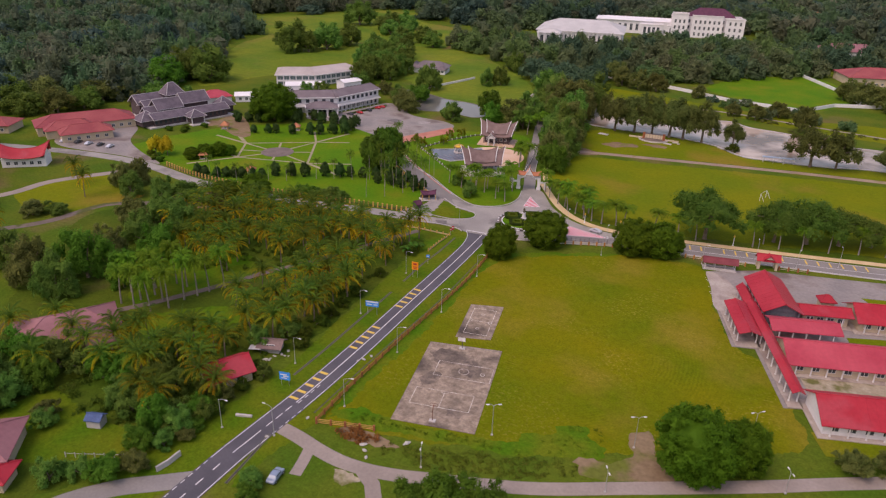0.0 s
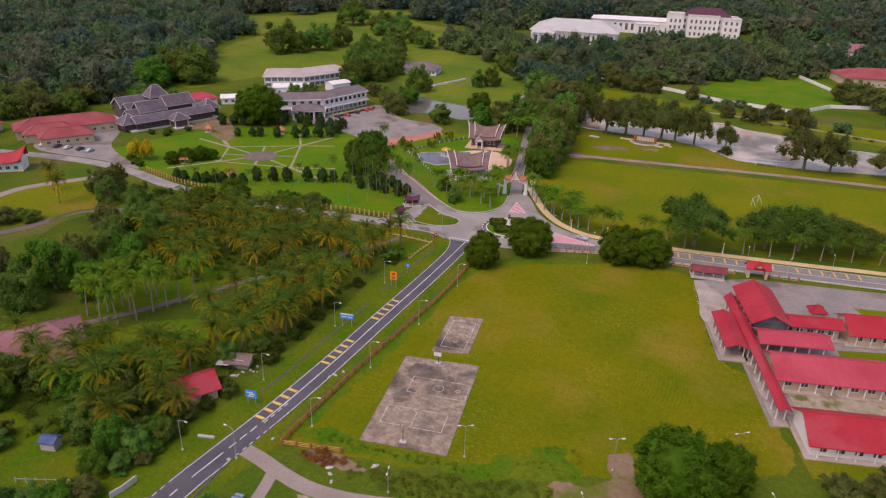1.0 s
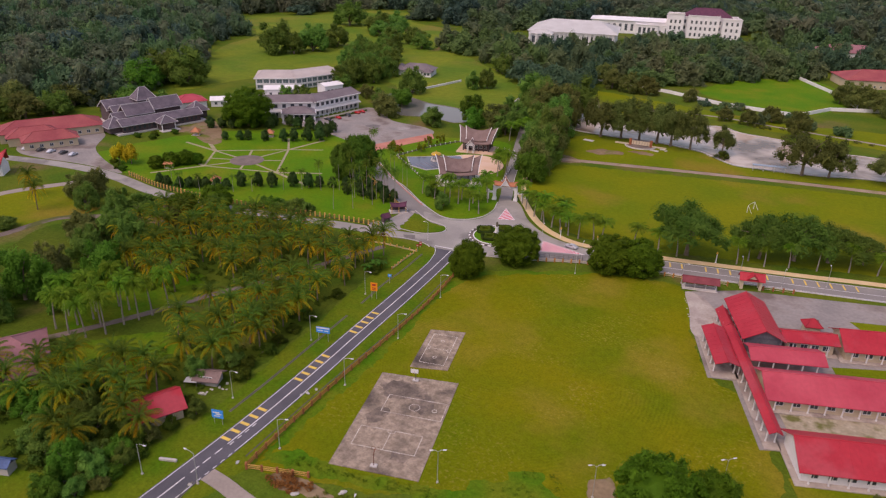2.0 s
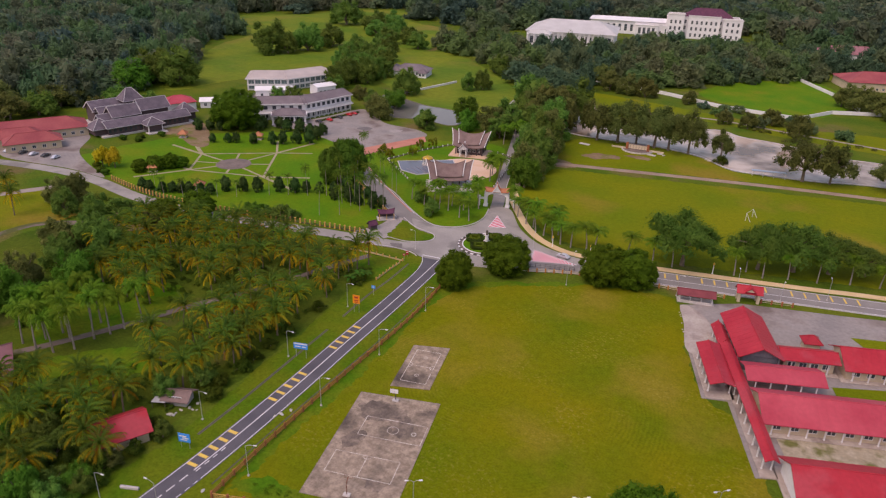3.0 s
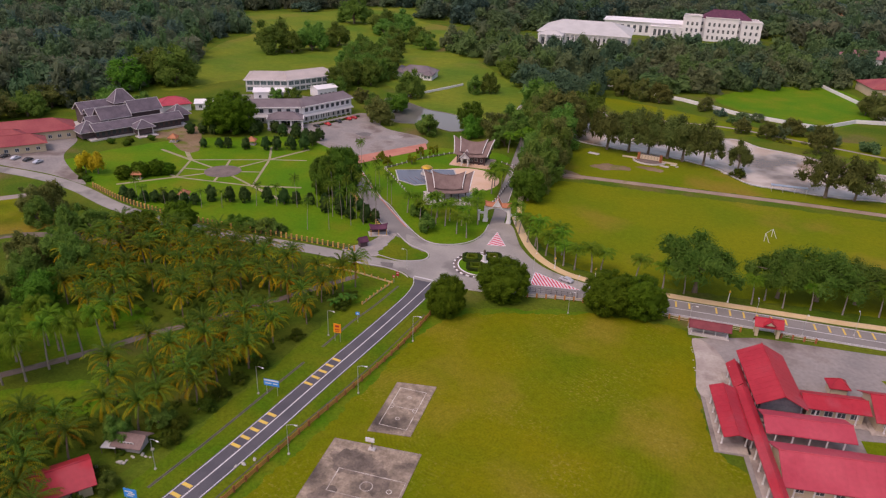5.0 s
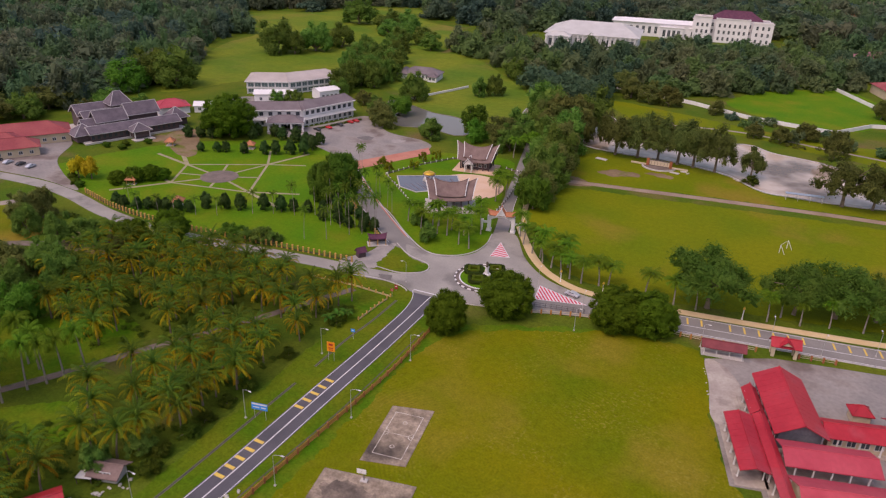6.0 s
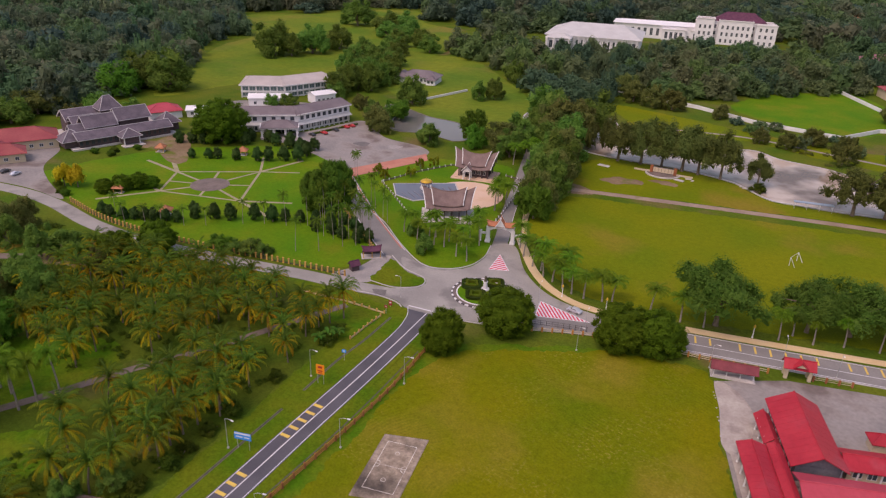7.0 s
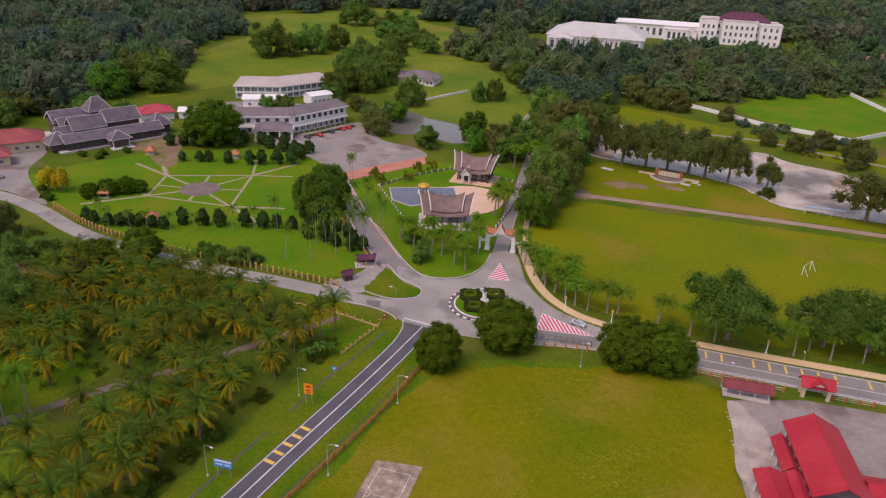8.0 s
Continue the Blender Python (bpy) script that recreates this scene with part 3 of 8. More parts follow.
pond2 = spline(V2((-228, 397), (-213, 394), (-194, 386), (-180, 385), (-168, 380), (-156, 361), (-161, 352), (-172, 355), (-182, 355), (-194, 351), (-205, 362), (-222, 384)), 4, True)
structure("water_small_pond", sheet(pond2, 0.05), M["water_dark"], "small grey pond behind the car park", "pond")
bank2 = bmesh.new()
ribbon(bank2, pond2 + pond2[:1], 0.2, 0.0, 0.2)
structure("trim_small_pond_edge", bank2, M["drain"], "low concrete edge round a small pond", "kerb")

# ---- roads ----
main_line = spline(V2((-79, -160), (-83, 0), (-84.6, 70), (-84.5, 84), (-84.0, 98), (-83.9, 112), (-84.3, 130), (-85.1, 150), (-85.7, 170), (-86.5, 188), (-87.6, 205.3)), 3)
west_line = spline(V2((-98, 209), (-113, 206), (-128, 204), (-146, 200.5), (-168, 196.5), (-190, 194), (-213, 194.5), (-240, 199), (-264, 199), (-299, 192), (-340, 178), (-420, 140)), 3)
nw_line = spline(V2((-96, 224), (-108, 226), (-119, 234), (-134, 246), (-148, 258), (-172, 280)), 3)
north_line = spline(V2((-84, 240), (-88.5, 250), (-93, 264), (-99, 280), (-108, 310), (-119, 345), (-136, 400), (-150, 460)), 3)
east_line = spline(V2((-66, 218), (-46, 222.8), (-24.5, 227.5), (16, 236), (36, 240.5), (100, 255), (260, 290)), 3)
south_line = spline(V2((-84, 90), (-77, 89.2), (-71, 88), (-65, 87.3), (-59, 87.8), (-53, 89.3), (-48, 91.2), (-30, 98.2), (-14, 107), (9, 120.2), (31, 133.5), (90, 167)), 2)
park_track = spline(V2((-96, 318), (-86, 321), (-45, 330), (3, 340), (40, 346), (140, 362)), 4)
orchard_track = spline(V2((-156, 100), (-148, 111), (-138, 130), (-132, 144), (-123, 161), (-113, 185), (-108, 196)), 3)


def road(name, line, half, z, mat, label):
    return structure(name, ribbon(bmesh.new(), line, half, z), mat, label, "road")


road_main = road("road_main", main_line, 3.05, 0.06, M["asphalt_new"], "freshly laid dark grey two-lane asphalt road")
part("mouth", sheet(spline(V2((-88.4, 186), (-89.6, 193), (-91.2, 200.7), (-94.0, 205.0), (-85, 205.8), (-84, 196), (-84.5, 188)), 1.0, True), 0.058), M["asphalt_new"], road_main)
road_west = road("road_west", west_line, 2.9, 0.052, M["asphalt_old"], "worn pale grey side road")
road_nw = road("road_car_park", nw_line, 4.0, 0.056, M["asphalt_mid"], "grey asphalt road to the car park")
road_north = road("road_gate", north_line, 2.4, 0.048, M["asphalt_mid"], "narrow grey asphalt road through the gateway")
road_east = road("road_east", east_line, 4.6, 0.044, M["asphalt_mid"], "grey two-lane asphalt road past the school")
road("road_south", south_line, 1.7, 0.05, M["lane"], "pale worn gravel lane")
road("road_garage", spline(V2((-60, 87.5), (-56, 85), (-53, 81), (-51, 70), (-52, 0)), 3), 1.5, 0.046, M["lane"], "pale gravel driveway")
road("road_yard_stub", spline(V2((-72.5, 88), (-71.2, 84), (-70.2, 80)), 2), 1.2, 0.042, M["lane"], "pale gravel access to a yard")
road("road_park_track", park_track, 2.0, 0.04, M["earth_track"], "bare earth track along the parade lawn")
road("road_orchard_track", orchard_track, 1.2, 0.04, M["track"], "narrow earth track through the orchard")
road("road_far_left", spline(V2((-245, 188), (-258, 165), (-262, 140), (-300, 90)), 4), 2.2, 0.04, M["lane"], "pale earth track between trees")
road("road_left_lane", spline(V2((-206, 168), (-219, 158), (-222, 138), (-232, 122), (-260, 90)), 4), 1.8, 0.041, M["track"], "earth lane between plots")
road("road_house_drive", spline(V2((-86, 70), (-91, 66), (-98, 60), (-104, 50), (-108, 30)), 3), 2.2, 0.046, M["asphalt_mid"], "grey driveway to houses")

junction = spline(V2((-94.2, 203.5), (-87, 204), (-76, 206.5), (-60, 212), (-46, 217.8), (-44, 227.5), (-52, 228.5), (-64, 232), (-75, 241.5), (-85.5, 257), (-92, 254), (-90, 244), (-91, 235), (-96, 230), (-104, 228.5), (-112, 230), (-106, 223), (-98, 221), (-96.8, 216), (-102, 211.6), (-106, 209), (-105, 205.5), (-98, 205.5)), 2, True)
structure("road_junction", sheet(junction, 0.064), M["asphalt_old"], "worn pale grey asphalt junction with a roundabout", "road")

# footway along the parade lawn
foot = spline(V2((-88, 266), (-83, 258), (-73, 243.5), (-63, 234.5), (-50, 230.5), (-25, 234), (16, 243), (36, 248), (110, 264)), 2)
structure("pavement_footway", ribbon(bmesh.new(), foot, 1.3, 0.0, 0.16), M["footway"], "sand-coloured raised footway along the road", "pavement")
gate_foot = spline(V2((-87, 268), (-91, 277), (-98, 300), (-110, 338)), 3)
structure("pavement_gate_side", ribbon(bmesh.new(), gate_foot, 1.0, 0.0, 0.15), M["footway"], "sand-coloured footway beyond the gateway", "pavement")

# kerbs
for nm, ln in (("kerb_pavilion_lawn", spline(V2((-168, 281), (-146, 259), (-132, 250), (-117, 237.5), (-104, 229), (-96, 230.3), (-91.3, 236), (-90.3, 244), (-92.3, 253)), 1.5)),
               ("kerb_traffic_island", spline(V2((-111, 211.3), (-103, 211.6), (-97.2, 216), (-98.5, 221), (-107, 223.6), (-115, 229)), 1.0)),
               ("kerb_corner_lawn", spline(V2((-116, 202.5), (-106, 205), (-98, 204.8), (-95, 203.2)), 1.5)),
               ("kerb_south_side", spline(V2((-86.5, 204.5), (-76, 206), (-60, 211.5), (-46, 217.3), (-24, 222.5), (16, 231), (40, 236.5)), 2))):
    structure(nm, ribbon(bmesh.new(), ln, 0.14, 0.0, 0.2), M["concrete_pale"], "pale concrete kerb", "kerb")
lawn("lawn_traffic_island", [(-111, 211.5), (-103, 212), (-97.6, 216), (-99, 220.7), (-107, 223.2), (-114, 227.5), (-113, 220)], 0.09, M["grass_verge"], "green grass traffic island")
structure("pavement_gravel_forecourt", sheet(spline(V2((-123, 208.5), (-111, 210), (-112.5, 220), (-115, 228.5), (-118.5, 228), (-119, 218)), 2, True), 0.07), M["gravel"], "grey gravel forecourt in front of a hut", "forecourt")

# roundabout
RC = (-79.8, 222.3)
structure("pavement_roundabout_apron", sheet(ring_pts(*RC, 8.7), 0.2, 0.2), M["brown_paving"], "brown paved apron of the roundabout", "pavement")
structure("lawn_roundabout", sheet(ring_pts(*RC, 7.3), 0.3, 0.2), M["grass_lawn"], "round green lawn of the roundabout", "lawn")
structure("trim_roundabout_edge", ribbon(bmesh.new(), ring_pts(*RC, 7.45) + ring_pts(*RC, 7.45)[:1], 0.16, 0.15, 0.24), M["trim_white"], "thin white kerb round the roundabout lawn", "kerb")
for k in range(48):
    a0, a1 = 2 * math.pi * k / 48, 2 * math.pi * (k + 0.96) / 48
    bm = bmesh.new()
    vs = []
    for z in (0.06, 0.34):
        for r, a in ((8.6, a0), (9.05, a0), (9.05, a1), (8.6, a1)):
            vs.append(bm.verts.new((RC[0] + r * math.cos(a), RC[1] + r * math.sin(a), z)))
    for f in ((3, 2, 1, 0), (4, 5, 6, 7), (0, 1, 5, 4), (1, 2, 6, 5), (2, 3, 7, 6), (3, 0, 4, 7)):
        bm.faces.new([vs[i] for i in f])
    if k == 0:
        kerb_ring = thing("kerb_roundabout", pose(0, 0, 0), "black and white painted kerb ring of the roundabout", "kerb", "", "structure")
    part("kerb_stone", bm, M["trim_white"] if k % 2 else M["iron"], kerb_ring)

# car park and plazas
structure("road_car_park_lot", sheet(spline(V2((-176, 287), (-172, 281), (-160, 322), (-168, 335), (-190, 338), (-206, 350), (-219, 357), (-225, 334), (-230, 320), (-240, 309), (-236, 301), (-222, 303), (-200, 297)), 3, True), 0.045), M["asphalt_lot"], "large pale grey asphalt car park with stains", "car park")
structure("pavement_red_strip", sheet(V2((-171, 279.5), (-178, 288), (-161, 327), (-155.5, 319)), 0.075), M["red_paving"], "red painted strip at the edge of the car park", "pavement")
structure("pavement_museum_plaza", sheet(spline(V2((-240, 203), (-262, 203), (-300, 199), (-316, 214), (-312, 240), (-296, 240), (-280, 222), (-262, 212)), 3, True), 0.06), M["asphalt_lot"], "pale paved forecourt", "pavement")
structure("pavement_museum_front", sheet(spline(V2((-276, 262), (-262, 262), (-244, 254), (-238, 258), (-262, 282), (-276, 286)), 3, True), 0.06), M["dirt"], "bare earth forecourt of the museum", "pavement")
structure("pavement_hq_rear", sheet(spline(V2((-300, 330), (-262, 322), (-240, 330), (-232, 362), (-262, 372), (-300, 352)), 3, True), 0.055), M["asphalt_lot"], "grey paved yard between office buildings", "pavement")
lawn("earth_patch_south", [(-24, 110.5), (-15, 115), (-16, 120), (-16.5, 124), (-13, 126), (-10.5, 121), (-9.5, 117), (-5, 115), (-8, 112), (-20, 106.3), (-23, 108)], 0.033, M["dirt"], "bare brown earth patch", True, 2)
lawn("earth_scrub", [(-70, 94), (-63, 94), (-57, 96), (-62, 97.4), (-69, 97)], 0.033, M["dirt"], "bare earth and dry scrub", True, 2)
lawn("earth_orchard_end", [(-205, 168), (-186, 172), (-178, 184), (-192, 188), (-214, 180)], 0.034, M["dirt"], "bare brown plot beside trees", True, 3)
lawn("earth_pond_bank", [(-84, 340), (-78, 346), (-70, 347), (-66, 343), (-72, 340), (-78, 337)], 0.033, M["dirt"], "bare trodden earth beside the track", True, 2)
lawn("earth_terrace", [(-66, 350), (-60, 353), (-54, 351), (-57, 347.5)], 0.033, M["dirt"], "bare earth before the terrace", True, 2)
lawn("earth_track_head", [(-99, 318), (-92, 327), (-84, 325), (-80, 320), (-88, 316)], 0.033, M["dirt"], "bare earth at the head of the track", True, 2)
lawn("earth_yard", [(-64.5, 84.3), (-60.5, 86), (-58, 84.4), (-61.5, 81.5)], 0.035, M["rubble_ground"], "pale worn earth in the yard beside the lane", True, 2)
lawn("earth_plot_left", [(-215, 172), (-240, 182), (-256, 172), (-258, 150), (-236, 142), (-222, 150)], 0.03, M["grass_park"], "dry yellowish grass plot", True, 3)

lawn("pavement_lot_tar", [(-198, 322), (-195, 326.5), (-191, 325), (-190, 321.5), (-194, 319.5)], 0.06, M["tar"], "dark tar patch on the car park", True, 2)
lawn("pavement_lot_worn", [(-182, 327), (-179, 331), (-175, 330), (-175.5, 326), (-179, 324.5)], 0.06, M["gravel"], "pale worn patch on the car park", True, 2)
lawn("pavement_road_patch", [(-107.6, 207.4), (-103.8, 209.1), (-102.3, 206.2), (-104.6, 204.6)], 0.071, M["tar"], "dark mended patch in the side road", False)

# school yard
structure("pavement_school_yard", sheet(V2((-15, 213.5), (-11.8, 203), (-8.6, 190), (-2.2, 170.8), (3.2, 172.4), (11.3, 149.2), (60, 170), (60, 240), (26, 230), (0, 223)), 0.05), M["asphalt_lot"], "pale grey school yard", "yard")
structure("pavement_school_path", sheet(spline(V2((-14.8, 213), (-11.5, 213.4), (-6.5, 208), (-3.5, 199), (-6.5, 189.6), (-9.4, 191), (-12, 203)), 1.0, True), 0.075), M["concrete_worn"], "pale concrete apron at the field's edge", "pavement")
for nm, pts in (("lawn_school_court_a", [(24, 190.5), (44, 199), (44, 191), (26, 184)]), ("lawn_school_court_b", [(14, 164), (40, 174), (40, 166), (17, 156)]), ("lawn_school_entrance", [(28, 218), (60, 228), (60, 216), (36, 208)]), ("lawn_school_front", [(20, 136), (17, 143), (60, 166), (60, 150)])):
    lawn(nm, pts, 0.085, M["grass_park"] if "b" != nm[-1] else M["rubble_ground"], "small patch of ground between school blocks", False)


# ---- parts of buildings ----
def add_walls(parent, m, L, W, h, mat, name="wall", z0=0.0, t=0.25, label=""):
    """Four walls with thickness and a floor slab, centred on m, L along x and W along y."""
    bm = bmesh.new()
    box(bm, (-L / 2, -W / 2, z0), (L / 2, -W / 2 + t, z0 + h))
    box(bm, (-L / 2, W / 2 - t, z0), (L / 2, W / 2, z0 + h))
    box(bm, (-L / 2, -W / 2 + t, z0), (-L / 2 + t, W / 2 - t, z0 + h))
    box(bm, (L / 2 - t, -W / 2 + t, z0), (L / 2, W / 2 - t, z0 + h))
    return part(name, bm, mat, parent, label, m)


def add_slab(parent, m, L, W, z0, z1, mat, name="plinth", label=""):
    return part(name, one_box((-L / 2, -W / 2, z0), (L / 2, W / 2, z1), 0.04), mat, parent, label, m)


def add_gable(parent, m, L, W, eave, ridge, mat, over=0.8, trim=None, gable_mat=None, t=0.18, ribs=0.0):
    """Two sloping roof planes with the ridge along x, a ridge cap, barge boards and gable walls."""
    hw, hl = W / 2 + over, L / 2 + over
    drop = (ridge - eave) / (W / 2) * over
    for s in (-1, 1):
        bm = bmesh.new()
        n = max(1, int(2 * hl / ribs)) if ribs else 1
        rows = []
        for k in range(n):
            lift = 0.025 if k % 2 else 0.0
            for x in (-hl + 2 * hl * k / n, -hl + 2 * hl * (k + 1) / n):
                rows.append([bm.verts.new((x, s * hw, eave - drop)), bm.verts.new((x, s * hw, eave - drop + t + lift)), bm.verts.new((x, 0, ridge + t + lift)), bm.verts.new((x, 0, ridge))])
        for r0, r1 in zip(rows, rows[1:]):
            for i in range(4):
                if (r0[i].co - r1[i].co).length > 1e-6 or (r0[(i + 1) % 4].co - r1[(i + 1) % 4].co).length > 1e-6:
                    bm.faces.new((r0[i], r0[(i + 1) % 4], r1[(i + 1) % 4], r1[i]))
        bm.faces.new(rows[0])
        bm.faces.new(rows[-1][::-1])
        bmesh.ops.remove_doubles(bm, verts=bm.verts[:], dist=0.001)
        bmesh.ops.recalc_face_normals(bm, faces=bm.faces[:])
        part("roof_slope", bm, mat, parent, "", m)
    bm = bmesh.new()
    tube(bm, [(-hl - 0.02, 0, ridge + t), (hl + 0.02, 0, ridge + t)], 0.16, 6)
    part("ridge_cap", bm, trim or mat, parent, "", m)
    if trim:
        for sx in (-1, 1):
            for s in (-1, 1):
                bm = bmesh.new()
                x0 = sx * (hl + 0.03)
                a, b = Vector((x0, s * (hw + 0.05), eave - drop)), Vector((x0, 0, ridge + 0.02))
                for q in (a, b):
                    for dx in (-0.1, 0.1):
                        for dz in (-0.25, t + 0.12):
                            bm.verts.new((q.x + dx, q.y, q.z + dz))
                bm.verts.ensure_lookup_table()
                vs = bm.verts[:]
                for f in ((0, 1, 3, 2), (4, 6, 7, 5), (0, 4, 5, 1), (2, 3, 7, 6), (0, 2, 6, 4), (1, 5, 7, 3)):
                    bm.faces.new([vs[i] for i in f])
                bmesh.ops.recalc_face_normals(bm, faces=bm.faces[:])
                part("barge_board", bm, trim, parent, "", m)
        for s in (-1, 1):
            part("fascia", box(bmesh.new(), (-hl, s * hw - 0.06 + s * 0.08, eave - drop - 0.15), (hl, s * hw + 0.06 + s * 0.08, eave - drop + t * 0.9)), trim, parent, "", m)
    if gable_mat:
        for sx in (-1, 1):
            bm = bmesh.new()
            x0, x1 = sx * (L / 2 - 0.25), sx * (L / 2)
            a = [bm.verts.new((x0, y, z)) for y, z in ((-W / 2, eave), (W / 2, eave), (0, ridge))]
            b = [bm.verts.new((x1, y, z)) for y, z in ((-W / 2, eave), (W / 2, eave), (0, ridge))]
            bm.faces.new(a)
            bm.faces.new(b[::-1])
            for i in range(3):
                bm.faces.new((a[i], b[i], b[(i + 1) % 3], a[(i + 1) % 3]))
            bmesh.ops.recalc_face_normals(bm, faces=bm.faces[:])
            part("gable_wall", bm, gable_mat, parent, "", m)


def add_hip(parent, m, L, W, eave, ridge, mat, over=0.8, rl=None, trim=None, t=0.18):
    """A hipped roof with a ridge of length rl along x (0: a pyramid)."""
    hw, hl = W / 2 + over, L / 2 + over
    rl = max(0.0, L - W) if rl is None else rl
    drop = (ridge - eave) / (W / 2) * over
    e = [(-hl, -hw, eave - drop), (hl, -hw, eave - drop), (hl, hw, eave - drop), (-hl, hw, eave - drop)]
    r = [(-rl / 2 - 0.01, 0, ridge), (rl / 2 + 0.01, 0, ridge)]
    for quad in ((e[0], e[1], r[1], r[0]), (e[2], e[3], r[0], r[1]), (e[1], e[2], r[1]), (e[3], e[0], r[0])):
        bm = bmesh.new()
        top = [bm.verts.new((x, y, z + t)) for x, y, z in quad]
        low = [bm.verts.new((x, y, z)) for x, y, z in quad]
        bm.faces.new(top)
        bm.faces.new(low[::-1])
        for i in range(len(quad)):
            bm.faces.new((top[i], low[i], low[(i + 1) % len(quad)], top[(i + 1) % len(quad)]))
        bmesh.ops.recalc_face_normals(bm, faces=bm.faces[:])
        part("roof_slope", bm, mat, parent, "", m)
    up = Vector((0, 0, t + 0.03))
    for a, b in ((e[0], r[0]), (e[1], r[1]), (e[2], r[1]), (e[3], r[0]), (r[0], r[1])):
        if (Vector(a) - Vector(b)).length > 0.2:
            part("hip_cap", tube(bmesh.new(), [Vector(a) + up, Vector(b) + up], 0.17 if trim else 0.12, 6), trim or mat, parent, "", m)
    if trim:
        for i in range(4):
            part("fascia", tube(bmesh.new(), [Vector(e[i]) + Vector((0, 0, 0.05)), Vector(e[(i + 1) % 4]) + Vector((0, 0, 0.05))], 0.17, 4), trim, parent, "", m)


win_cache = {}


def add_windows(parent, m, xs, y, z, w=1.4, h=1.5, frame_mat=None, glass="glass"):
    """Windows on the wall that looks along -y of m: a proud frame, a mullion and a pane each."""
    key = (round(w, 2), round(h, 2), glass, frame_mat.name if frame_mat else "")
    if key not in win_cache:
        bm = bmesh.new()
        d = 0.1
        box(bm, (-w / 2 - d, -0.1, -d), (w / 2 + d, 0.02, 0))
        box(bm, (-w / 2 - d, -0.1, h), (w / 2 + d, 0.02, h + d))
        box(bm, (-w / 2 - d, -0.1, 0), (-w / 2, 0.02, h))
        box(bm, (w / 2, -0.1, 0), (w / 2 + d, 0.02, h))
        box(bm, (-0.04, -0.08, 0), (0.04, 0.0, h))
        me = bpy.data.meshes.new("window")
        bm.to_mesh(me)
        bm.free()
        me.materials.append(frame_mat or M["trim_white"])
        bp = box(bmesh.new(), (-w / 2, -0.04, 0), (w / 2, -0.01, h))
        mp = bpy.data.meshes.new("pane")
        bp.to_mesh(mp)
        bp.free()
        mp.materials.append(M[glass])
        win_cache[key] = (me, mp)
    me, mp = win_cache[key]
    for x in xs:
        wob = child("window", me, parent, "", m @ pose(x, y, z))
        child("pane", mp, wob)


def add_posts(parent, m, spots, h, r, mat, name="column", z0=0.0):
    me = bpy.data.meshes.new(name)
    bm = bmesh.new()
    box(bm, (-r, -r, 0), (r, r, h))
    box(bm, (-r * 1.4, -r * 1.4, 0), (r * 1.4, r * 1.4, 0.25))
    bm.to_mesh(me)
    bm.free()
    me.materials.append(mat)
    for x, y in spots:
        child(name, me, parent, "", m @ pose(x, y, z0))


def spread(a, b, n):
    return [a + (b - a) * (k + 0.5) / n for k in range(n)]


# ---- school ----
SCH = pose(-1, 191.5, 0, 0, 0, 19)


def school_at(u, v):
    return SCH @ pose(u, -v, 0)


def school_block(name, u0, u1, v0, v1, eave, ridge, roof, label, wall="cream_wall", windows=0, across=False, solid=True, over=0.7, posts=0):
    L, W = u1 - u0, v1 - v0
    m = school_at((u0 + u1) / 2, (v0 + v1) / 2)
    ob = thing(name, m, label, "building", "school blocks")
    I = Matrix.Identity(4)
    A = pose(0, 0, 0, 0, 0, 90) if across else I
    l, w = (W, L) if across else (L, W)
    add_slab(ob, I, L + 0.6, W + 0.6, 0.05, 0.3, M["concrete_worn"])
    if solid:
        add_walls(ob, A, l - 2.0, w - 2.4, eave - 0.3, M[wall], z0=0.3)
    add_gable(ob, A, l - 2 * over, w - 2 * over, eave, ridge, M[roof], over, None, M[wall] if solid else None, ribs=0.9)
    for s in (-1, 1):
        add_posts(ob, I if not across else A, [(x, s * (w / 2 - 0.5)) for x in spread(-l / 2 + 0.5, l / 2 - 0.5, posts or max(3, int(l / 3.5)))], eave - 0.35, 0.12, M["trim_white"], z0=0.3)
        if windows:
            add_windows(ob, A @ pose(0, 0, 0, 0, 0, 0 if s < 0 else 180), spread(-l / 2 + 1.5, l / 2 - 1.5, windows), -(w / 2 - 1.2), 1.3, 1.6, 1.3)
    return ob


school_block("school_hall", 2.0, 12.6, -14.5, 6.9, 4.6, 7.0, "roof_red", "school assembly hall with a steep red metal roof", windows=5, across=True, wall="wall_shaded")
school_block("hall_lean_to", -0.9, 2.4, -10.5, -0.6, 3.4, 4.2, "roof_red", "low red-roofed lean-to beside the assembly hall", solid=False, across=True)
school_block("canteen", -6.6, -0.9, 0.6, 18.6, 3.7, 4.4, "roof_red", "open school canteen with a red metal roof", solid=False, across=True)
school_block("covered_walkway", -0.9, 1.9, 0.4, 43.5, 3.9, 4.5, "roof_red", "long red-roofed covered walkway", solid=False, across=True, over=0.3, posts=12)
school_block("open_shed", 2.0, 19.5, 8.0, 16.0, 4.2, 5.4, "roof_pink", "open shed with a faded pink metal roof", solid=False)
school_block("classroom_block", 2.0, 56.0, 17.2, 30.4, 3.3, 6.2, "roof_pink", "long single-storey classroom block with pinkish red roof", windows=14)
school_block("classroom_block", 2.2, 54.0, 40.2, 53.4, 3.4, 6.6, "roof_red", "long cream classroom block with a bright red roof", "white_wall", windows=14)
school_block("office_block", 26.5, 56.0, -5.5, 6.4, 3.4, 6.2, "roof_red", "school office block with a red roof", windows=8)
school_block("link_block", 12.6, 26.2, -2.0, 4.8, 3.7, 4.8, "roof_red", "low red-roofed link building", windows=4)
